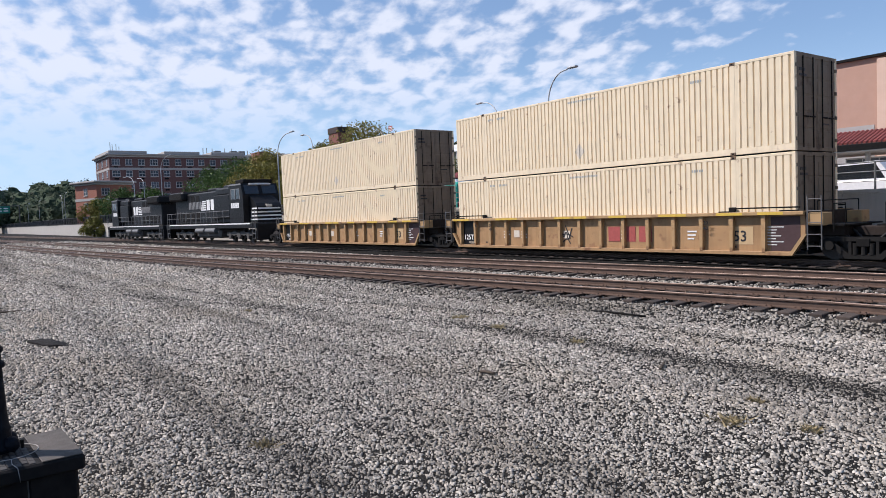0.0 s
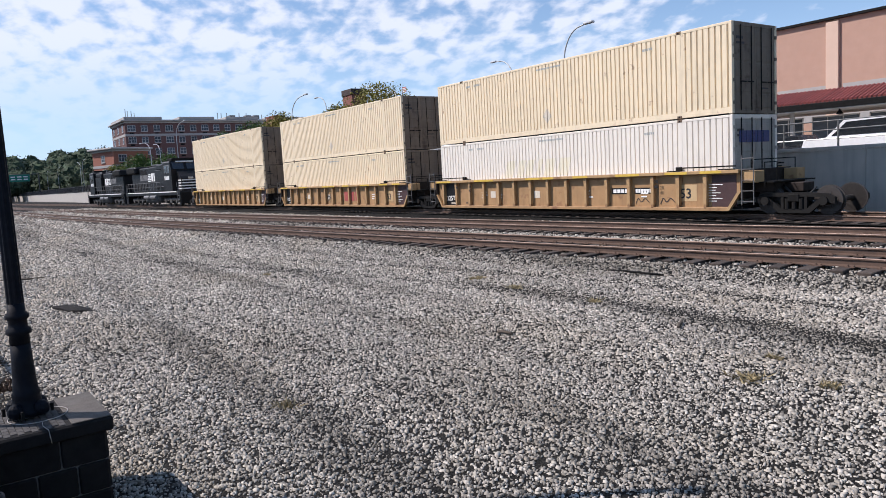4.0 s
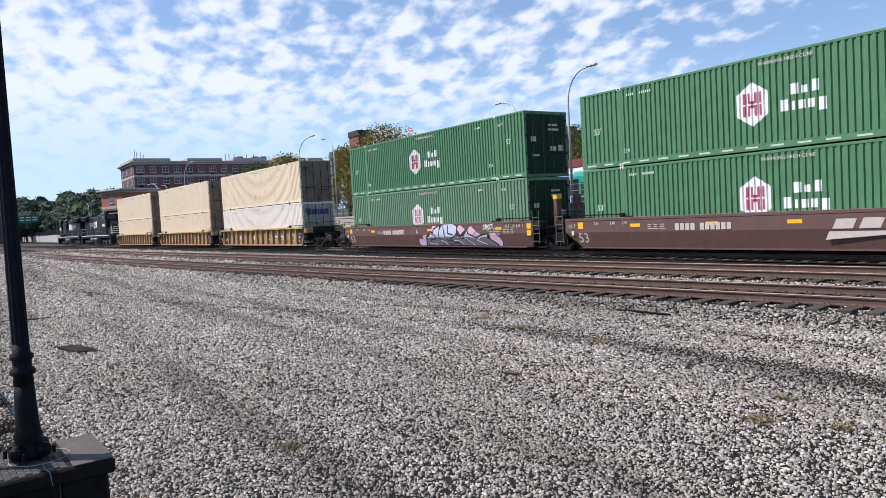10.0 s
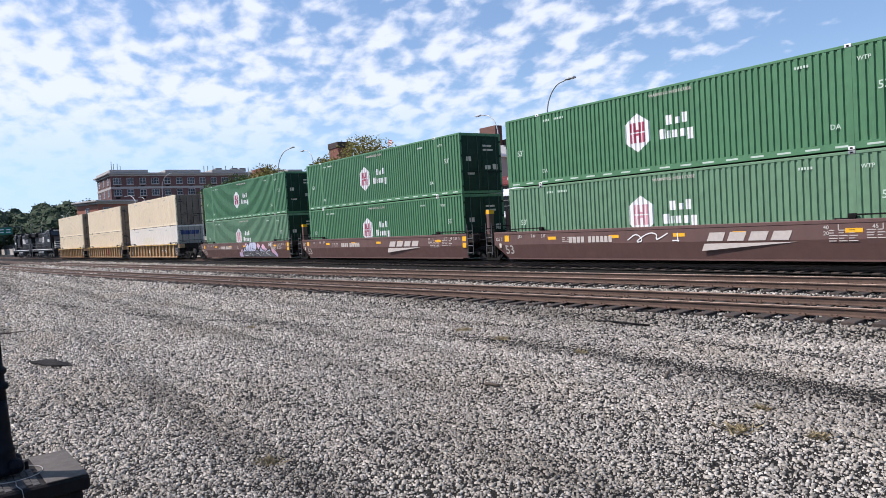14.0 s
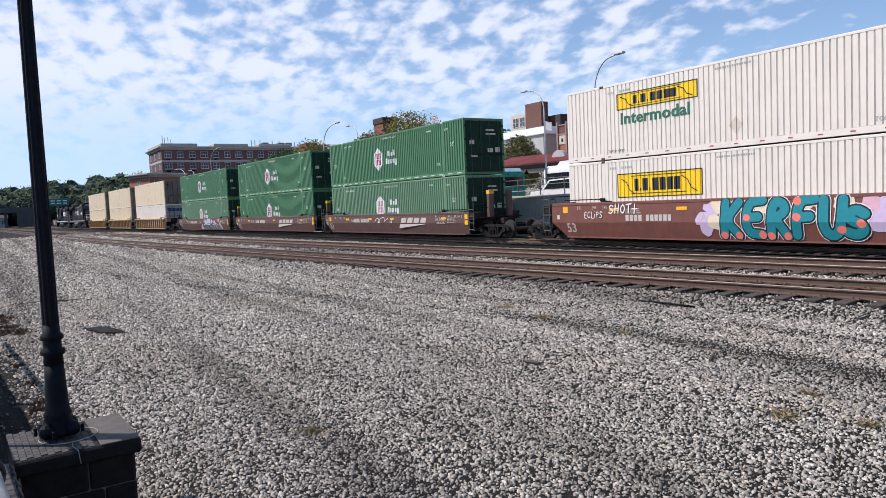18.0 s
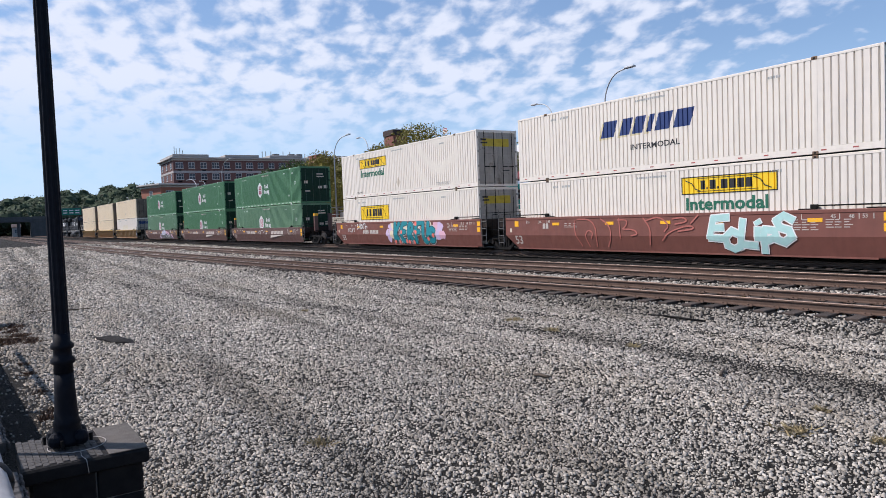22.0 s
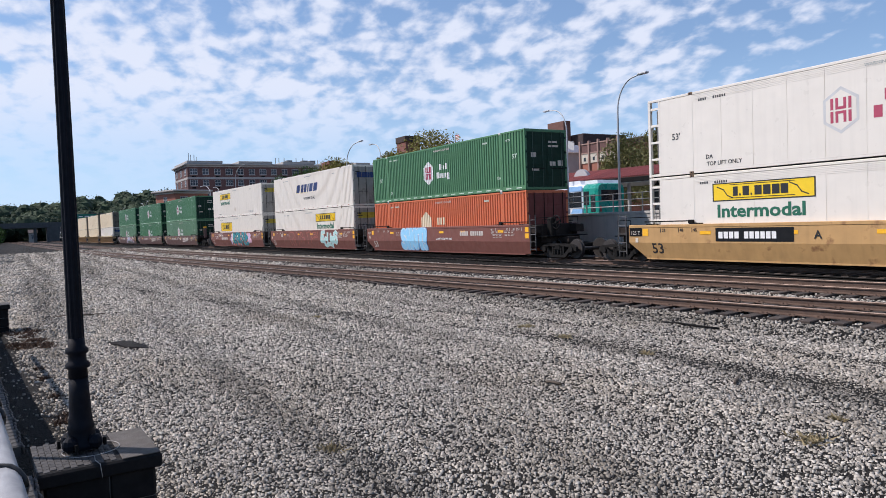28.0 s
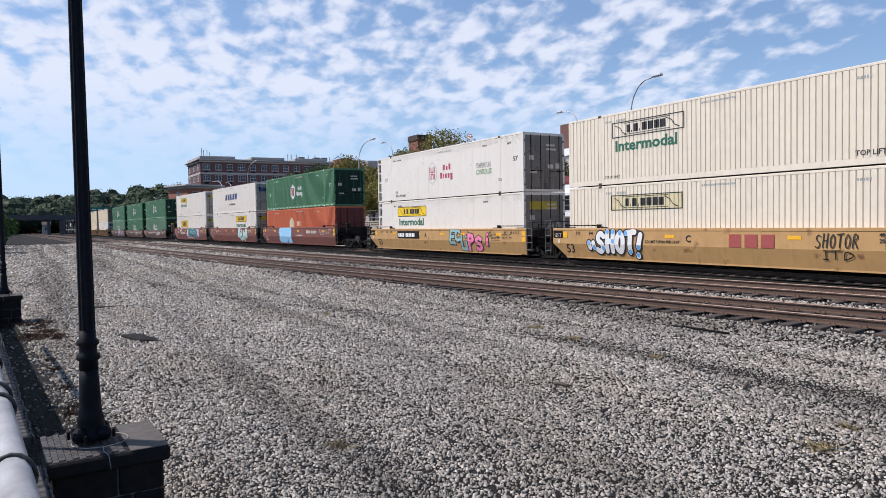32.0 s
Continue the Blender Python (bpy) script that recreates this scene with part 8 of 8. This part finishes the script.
def make_hill():
    """A far wooded hillside: clumped crowns in one mesh over a rising ground."""
    rng = np.random.default_rng(77)
    cs, rr = [], []
    for i in range(760):
        az = rng.uniform(79.5, 97)
        a = math.radians(az)
        near = max(255.0, 40.0 / max(math.cos(a), 0.02)) if az < 86 else rng.choice((345.0, 540.0))
        k = rng.random()
        d = near + 230 * k
        crest = float(np.interp(az, (79.5, 82, 84.3, 86.2, 87.5, 89.3, 91.3, 97), (2.85, 2.85, 2.45, 2.6, 2.15, 1.75, 1.85, 1.9))) + 0.12 * math.sin(az * 7.1)
        top = 1.86 + d * math.tan(math.radians(crest)) * (0.5 + 0.5 * k)
        cs.append((-d * math.sin(a), d * math.cos(a), rng.uniform(0.3, 1.0) * top))
        rr.append(rng.uniform(3.4, 6.2) * d / 330)
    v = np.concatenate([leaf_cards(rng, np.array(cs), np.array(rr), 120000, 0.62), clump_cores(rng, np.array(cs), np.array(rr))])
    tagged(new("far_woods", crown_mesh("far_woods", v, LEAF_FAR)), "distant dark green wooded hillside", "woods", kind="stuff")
    # a second stand to close the view over the shelter
    cs, rr = [], []
    for i in range(260):
        a = math.radians(rng.uniform(14, 62))
        d = rng.uniform(170, 240)
        top = 1.86 + d * math.tan(math.radians(4.5 + 1.5 * math.exp(-((math.degrees(a) - 35.5) / 3) ** 2)))
        cs.append((-d * math.sin(a), d * math.cos(a), rng.uniform(0.3, 1.0) * top))
        rr.append(rng.uniform(4, 7))
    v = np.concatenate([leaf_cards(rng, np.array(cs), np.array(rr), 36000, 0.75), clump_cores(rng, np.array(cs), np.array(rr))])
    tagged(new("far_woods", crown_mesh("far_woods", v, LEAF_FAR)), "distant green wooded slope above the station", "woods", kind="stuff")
    # rising land under the woods
    verts, faces = [], []
    az = np.radians(np.linspace(10, 100, 46))
    ds = (235, 260, 330, 420, 520, 900)
    for d in ds:
        for a in az:
            start = 240 if a < radians(80) else 620
            up = max(0.0, d - start) * 0.042
            up += 2.0 * noise.noise((d * 0.02, a * 9, 0.0)) if d > start else -0.5
            verts.append((-d * math.sin(a), d * math.cos(a), YARD_Z - 0.6 + min(up, 14)))
    k = len(az)
    for i in range(len(ds) - 1):
        for j in range(k - 1):
            faces.append((i * k + j, i * k + j + 1, (i + 1) * k + j + 1, (i + 1) * k + j))
    me = grid_mesh("hill", verts, faces, HILL, True)
    tagged(new("hill", me), "low green hill behind the town", "hill", kind="structure")


HILL = material("dark undergrowth", (0.022, 0.032, 0.016), 0.95, vary=0.4, grain=0.3)
make_hill()


def make_bridge():
    b = thing("bridge", "grey concrete road bridge over the tracks", "bridge", kind="structure")
    x0, x1 = -309, -298
    part("deck", boxes((x0, x1, -60, 12.7, 5.2, 6.0), bevel=0.05), CONC_DARK, b)
    part("parapet", boxes((x1 - 0.3, x1, -60, 12.7, 6.0, 7.1), (x0, x0 + 0.3, -60, 12.7, 6.0, 7.1)), CONC_DARK, b)
    for y in (-14, -9.6, 3.4):
        part("pier", boxes((x0 + 2, x1 - 1, y, y + 1.0, YARD_Z - 0.3, 5.2), bevel=0.05), CONC_DARK, b)
    part("abutment", boxes((x0, x1, 7.6, 12.7, YARD_Z - 0.3, 5.2), (x0, x1, -60, -16, YARD_Z - 0.3, 5.2)), CONC_DARK, b)
    s = thing("road_sign", "green overhead road sign on a gantry", "road sign")
    part("gantry_post", rods(((-330, 14, 0), (-330, 14, 11), 0.2), ((-330, 30, 0), (-330, 30, 11), 0.2), n=8), FENCE_GREY, s)
    part("gantry_beam", rods(((-330, 14, 10.6), (-330, 30, 10.6), 0.16), n=8), FENCE_GREY, s)
    part("sign_board", boxes((-329.6, -329.4, 19.5, 26.8, 7.8, 10.6), (-329.6, -329.4, 15.0, 18.6, 7.8, 10.2)), SIGN_GREEN, s, "green sign board")
    part("sign_text", boxes(*[(-329.38, -329.34, y, y + 1.5, z, z + 0.4) for y in (20.2, 22.4, 24.6) for z in (8.5, 9.5)]), LETTER_W, s)
    h = thing("white_house", "pale house seen under the bridge", "house")
    part("wall", boxes((-345, -338, 2.0, 5.0, -0.4, 3.6)), STONE_TRIM, h)
    part("roof", slab(bmesh.new(), [(-345.5, 3.6), (-337.5, 3.6), (-341.5, 5.0)], 1.8, 5.2), DARK_ROOF, h)
    for y in (2.7,):
        window(h, Matrix.Translation((-337.98, y + 0.8, 1.2)) @ Matrix.Rotation(radians(90), 4, "Z"), 1.2, 1.6, 2)


CONC_DARK = material("stained grey concrete", (0.075, 0.076, 0.076), 0.85, vary=0.2, grain=0.8, streak=0.4)
make_bridge()

tree(-143.0, 24.6, YARD_Z, 3.4, 2.3, LEAF_YELLOW, "pale green bush at the foot of the concrete wall", 290, 4000, 0.16, 20, "bush", 0.12)
# bushes and small trees along the walkway side, far along the yard
for i, (x, y, h, sp_, mat) in enumerate(((-78, -5.2, 5.6, 2.6, LEAF_DARK), (-92, -4.4, 5.0, 2.4, LEAF), (-106, -7.5, 6.5, 3.0, LEAF_DARK), (-64, -7.0, 5.2, 2.4, LEAF_DARK), (-130, -8.5, 7.5, 3.6, LEAF_DARK), (-165, -9.5, 8.0, 4.0, LEAF_DARK), (-205, -10, 8.0, 4.5, LEAF))):
    tree(x, y, YARD_Z, h, sp_, mat, "leafy green bush at the edge of the yard", 300 + i, 5000, 0.14, 22, "bush", 0.12)


# ---- the walkway side: low wall, pier lamps, railing ----
def make_near_wall():
    w = thing("wall_near", "low dark stone wall with brick coping beside the walkway", "wall", kind="structure")
    dx = 3.0
    x = 9.0
    while x > -75:
        a, b = wall_line(x), wall_line(x - dx)
        bm = bmesh.new()
        pts = [(x, a - 0.04), (x - dx + 0.01, b - 0.04), (x - dx + 0.01, b - 0.44), (x, a - 0.44)]
        lo = [bm.verts.new((px, py, YARD_Z - 0.3)) for px, py in pts]
        hi = [bm.verts.new((px, py, 0.26)) for px, py in pts]
        bm.faces.new(lo), bm.faces.new(hi)
        for i in range(4):
            bm.faces.new((lo[i], lo[(i + 1) % 4], hi[(i + 1) % 4], hi[i]))
        bmesh.ops.recalc_face_normals(bm, faces=bm.faces)
        part("wall_block", bm, COPING, w)
        x -= dx
    bm = bmesh.new()
    slab(bm, [(-0.050, 0.0), (0.050, 0.0), (0.050, 0.075), (0.035, 0.085), (-0.035, 0.085), (-0.050, 0.075)], -0.43, 0.0)
    box(bm, -0.042, 0.042, 0.0, 0.028, 0.008, 0.070, bevel=0.012)
    me = bpy.data.meshes.new("coping_brick")
    bm.to_mesh(me)
    bm.free()
    me.materials.append(BRICK)
    rng = random.Random(3)
    x = -1.0
    slope = math.degrees(math.atan(0.072))
    for i in range(290):
        if not -6.02 < x < -5.24:
            mesh_part("coping_brick", me, None, w, at=pose(x, wall_line(x) - rng.uniform(0.0, 0.016), 0.262 + rng.uniform(0, 0.008), rng.uniform(-0.8, 0.8), 0, slope + rng.uniform(-1.5, 1.5)))
        x -= 0.112


make_near_wall()
tagged(part("walkway", slab(bmesh.new(), [(12, -0.4), (12, 0.20), (-80, 0.20), (-80, -0.4)], -9.0, 0.0), CONCRETE, None), "concrete walkway behind the low wall", "walkway", kind="structure").matrix_basis = Matrix.Translation((0, -0.10 + 0.072 * 6.2 - 0.46, 0)) @ Matrix.Rotation(math.atan(0.072), 4, "Z")


def make_pier(x0, seed, out=0.0):
    """A square stone pier that steps out from the wall, with a slab cap; x0 is its near corner."""
    rng = random.Random(seed)
    y0 = wall_line(x0 - 0.37) + out
    p = thing("stone_pier", "dark square stone pier with a slab cap and pale joints", "pier", "wall piers", m=pose(x0 - 0.375, y0 + 0.32, YARD_Z - 0.05, 0, 0, math.degrees(math.atan(0.072)) * 0.6))
    h = 0.62
    part("core", boxes((-0.325, 0.325, -0.33, 0.33, 0, h)), MORTAR, p, "pale mortar core")
    for k, (z0, z1) in enumerate(((0.0, 0.20), (0.21, 0.41), (0.42, 0.62))):
        cuts = [-0.34, rng.uniform(-0.12, 0.1), 0.34] if k % 2 == 0 else [-0.34, -0.13 + rng.uniform(-0.04, 0.04), 0.14, 0.34]
        for a, b in zip(cuts, cuts[1:]):
            part("stone_block", boxes((0.30, 0.345, a + 0.005, b - 0.005, z0, z1), bevel=0.010), COPING, p)
            part("stone_block", boxes((a + 0.005, b - 0.005, 0.30, 0.345, z0, z1), bevel=0.010), COPING, p)
            part("stone_block", boxes((a + 0.005, b - 0.005, -0.345, -0.30, z0, z1), bevel=0.010), COPING, p)
            part("stone_block", boxes((-0.345, -0.30, a + 0.005, b - 0.005, z0, z1), bevel=0.010), COPING, p)
    cap = part("cap", boxes((-0.385, 0.385, -0.385, 0.385, h, h + 0.10), bevel=0.014), COPING, p, "weathered slab cap")
    part("cap_stone", boxes((-0.375, 0.375, 0.13, 0.378, h + 0.101, h + 0.108), bevel=0.003), SLATE, cap, "smooth paler slab")
    bm = bmesh.new()
    box(bm, -0.0342, 0.0342, -0.0190, 0.0190, 0, 0.011, bevel=0.003)
    me = bpy.data.meshes.new("paver")
    bm.to_mesh(me)
    bm.free()
    me.materials.append(BRICK)
    for i in range(10):
        for j in range(12):
            mesh_part("paver", me, None, cap, at=pose(-0.345 + i * 0.070 + (0.035 if j % 2 else 0), -0.36 + j * 0.040, h + 0.095, 0, 0, rng.uniform(-2, 2)))
    bm = bmesh.new()
    ring = [(0.185 * math.cos(a), -0.02 + 0.185 * math.sin(a), h + 0.112) for a in np.linspace(0, 2 * math.pi, 25)]
    tube(bm, ring, 0.0030, 6)
    tube(bm, [(0.185, -0.02, h + 0.112), (0.30, -0.03, h + 0.112), (0.387, -0.01, h + 0.103), (0.389, 0.0, h + 0.01)], 0.0026, 6)
    part("sealant_line", bm, STONE_TRIM, cap, "thin pale sealant line")
    return p


MORTAR = material("pale mortar", (0.16, 0.155, 0.145), 0.9, vary=0.2, grain=9)
SLATE = material("worn grey slab", (0.085, 0.073, 0.062), 0.8, vary=0.25, grain=7, bump=0.3)


def lamp_post(x, y, z):
    l = thing("lamp_post", "dark blue-black fluted iron lamp post on a stone pier", "lamp post", "pier lamps", m=pose(x, y, z))
    part("base", lathe([(0.118, 0), (0.118, 0.035), (0.094, 0.06), (0.086, 0.13), (0.092, 0.15), (0.080, 0.17), (0.074, 0.24), (0.067, 0.38), (0.062, 0.50)], 16), BLACK_POST, l, "flared moulded base")
    for k in range(4):
        a = math.radians(45 + 90 * k)
        bm = bmesh.new()
        bmesh.ops.create_uvsphere(bm, u_segments=10, v_segments=6, radius=0.052)
        for v in bm.verts:
            v.co.z = max(0.0, v.co.z * 1.1 + 0.045)
        part("foot", bm, BLACK_POST, l).matrix_basis = pose(0.112 * math.cos(a), 0.112 * math.sin(a), 0)
        part("anchor_bolt", rods(((0.15 * math.cos(a + 0.5), 0.15 * math.sin(a + 0.5), 0), (0.15 * math.cos(a + 0.5), 0.15 * math.sin(a + 0.5), 0.055), 0.012), n=6), DARK_STEEL, l)
    part("collar", lathe([(0.064, 0.50), (0.061, 0.56), (0.079, 0.572), (0.079, 0.598), (0.060, 0.615), (0.058, 0.665), (0.075, 0.678), (0.075, 0.702), (0.055, 0.72), (0.0535, 0.78)], 20), BLACK_POST, l, "double ring collar")
    bm = bmesh.new()
    rings = []
    for r, z in ((0.0535, 0.78), (0.041, 4.3)):
        rings.append([bm.verts.new(((r - (0.004 if i % 4 > 1 else 0)) * math.cos(2 * math.pi * i / 40), (r - (0.004 if i % 4 > 1 else 0)) * math.sin(2 * math.pi * i / 40), z)) for i in range(40)])
    for i in range(40):
        bm.faces.new((rings[0][i], rings[0][(i + 1) % 40], rings[1][(i + 1) % 40], rings[1][i]))
    part("shaft", bm, BLACK_POST, l, "slender tapered shaft")
    part("cap", lathe([(0.06, 4.3), (0.08, 4.34), (0.06, 4.38), (0.02, 4.44)], 14), BLACK_POST, l)


make_pier(-5.255, 1, 0.10)
make_pier(-19.2, 2)
make_pier(-33.3, 3)
lamp_post(-5.65, 0.287, 0.352)
lamp_post(-19.60, -0.72, 0.352)
lamp_post(-33.7, -1.74, 0.352)


def rail_y(x):
    return -0.067 + 0.078 * (x + 1.66)


def make_railing():
    r = thing("hand_railing", "white peeling pipe handrail along the walkway with black ties", "railing")
    z = 1.40
    bm = bmesh.new()
    tube(bm, [(x, rail_y(x), z + 0.004 * math.sin(x * 3)) for x in np.linspace(2.0, -16.0, 60)], 0.034, 14)
    part("top_pipe", bm, PIPE, r, "white peeling painted pipe")
    bm = bmesh.new()
    tube(bm, [(x, rail_y(x) - 0.02, 0.86) for x in np.linspace(2.0, -16.0, 20)], 0.022, 8)
    part("lower_pipe", bm, PIPE, r)
    for x in np.arange(1.2, -16, -2.4):
        part("post", rods(((x, rail_y(x) - 0.03, 0.20), (x, rail_y(x) - 0.03, z), 0.026), n=10), PIPE, r)
    for x in (-1.52, -2.12, -2.28, -2.85, -3.6, -4.4, -5.3):
        bm = bmesh.new()
        pts = [(x + 0.010 * math.cos(a * 2), rail_y(x) + 0.0385 * math.cos(a), z + 0.0385 * math.sin(a)) for a in np.linspace(0, 2 * math.pi, 17)]
        tube(bm, pts, 0.0055, 6)
        part("cable_tie", bm, RUBBER, r, "black tie round the pipe")


make_railing()


# ---- small things on the yard ----
def tufts():
    rng = np.random.default_rng(9)
    spots = [(-3.96, 6.25, 0.16, 1), (-3.3, 6.5, 0.10, 1), (-2.6, 6.9, 0.14, 1)]
    for i in range(26):
        x = rng.uniform(-19.2, -15.8)
        spots.append((x, wall_line(x) + rng.uniform(0.55, 1.15), rng.uniform(0.10, 0.22), 2))
    for i in range(8):
        x = rng.uniform(-15.5, -7.0)
        spots.append((x, wall_line(x) + rng.uniform(0.62, 0.8), rng.uniform(0.05, 0.10), 2))
    spots += [(-37.5, -1.1, 0.5, 0), (-38.2, -1.3, 0.35, 0)]
    for i in range(7):
        a = math.radians(rng.uniform(30, 70))
        d = rng.uniform(5, 22)
        spots.append((-d * math.sin(a), d * math.cos(a), rng.uniform(0.05, 0.12), 1))
    groups = {0: [], 1: [], 2: []}
    for x, y, s, k in spots:
        n = int(60 + 420 * s)
        p = np.stack([x + rng.normal(0, s * 0.55, n), y + rng.normal(0, s * 0.4, n), np.full(n, ground_z(x, y))], 1)
        t = p + np.stack([rng.normal(0, 0.05, n), rng.normal(0, 0.05, n), 0.02 + 0.09 * rng.random(n) * (0.5 + s)], 1)
        w = rng.normal(0, 0.006, (n, 3))
        groups[k].append(np.stack([p - w, p + w, t + w * 0.3, t - w * 0.3], 1).reshape(-1, 3))
    for k, mat, lab in ((0, LEAF_YELLOW, "bright yellow green weeds on the stones"), (1, DRY_GRASS, "dry grass tufts between the stones"), (2, WEED, "brown weeds and litter at the foot of the wall")):
        tagged(new("grass_tufts", crown_mesh("grass_tufts", np.concatenate(groups[k]), mat)), lab, "grass", kind="stuff")


DRY_GRASS = material("dry grass", (0.27, 0.215, 0.115), 0.9, vary=0.3, grain=9, island=0.4)
WEED = material("brown weeds", (0.095, 0.055, 0.034), 0.9, vary=0.4, grain=9, island=0.5)
tufts()


def debris():
    b = thing("rubber_mat", "dark crumpled scrap lying on the stones", "scrap", m=pose(-15.15, 1.67, ground_z(-15.15, 1.67) + 0.02, 0, 0, 20))
    bm = bmesh.new()
    rng = random.Random(2)
    n = 14
    top = [bm.verts.new((0.75 * math.cos(2 * math.pi * i / n) * rng.uniform(0.8, 1.1), 0.16 * math.sin(2 * math.pi * i / n) * rng.uniform(0.7, 1.2), rng.uniform(0.01, 0.05))) for i in range(n)]
    mid = bm.verts.new((0.1, 0, 0.10))
    for i in range(n):
        bm.faces.new((top[i], top[(i + 1) % n], mid))
    r = bmesh.ops.extrude_face_region(bm, geom=list(bm.faces))
    for v in r["geom"]:
        if isinstance(v, bmesh.types.BMVert):
            v.co.z -= 0.03
    bmesh.ops.recalc_face_normals(bm, faces=bm.faces)
    part("sheet", bm, COPING, b)
    for x, y, ln, a, m in ((-9.4, 11.0, 1.3, 4, DARK_STEEL), (-22.0, 1.2, 2.6, 78, BARK), (-6.0, 7.9, 0.35, 120, BARK), (-7.4, 6.0, 0.25, 10, BARK)):
        t = thing("stick", "thin dark rod lying on the stones", "debris", "yard debris", m=pose(x, y, ground_z(x, y) + 0.035, 0, 0, a))
        part("rod", tube(bmesh.new(), [(-ln / 2, 0, 0), (-ln / 6, 0.02 * ln, 0.012), (ln / 5, -0.015 * ln, 0.01), (ln / 2, 0.01, 0)], 0.022, 6), m, t)


debris()


def motions():
    for ob, s, z in MOVERS:
        walk(ob, [(t, on_track(s - run(t), z)) for t in range(0, 33)])
    # the shuttle bus pulls forward while the red cars pass; a white car drives by
    walk(shuttle, [(t, pose(x, 35.3, ROAD_Z)) for t, x in ((0, -36.5), (19, -36.5), (21, -37.2), (25, -39.4), (27, -40.1), (32, -40.1))])
    walk(passing_car, [(t, pose(56.0 if t < 10.9 else max(56.0 - 12.5 * (t - 10.9), -180.0), 29.6, ROAD_Z)) for t in np.arange(0, 32.5, 0.5)])
    for w in WHEELS:
        at = w.matrix_basis.translation.copy()
        r = at.z
        walk(w, [(k / 10, pose(at.x, at.y, at.z, 0, math.degrees(-run(k / 10) / r), 0)) for k in range(0, 321)])


motions()
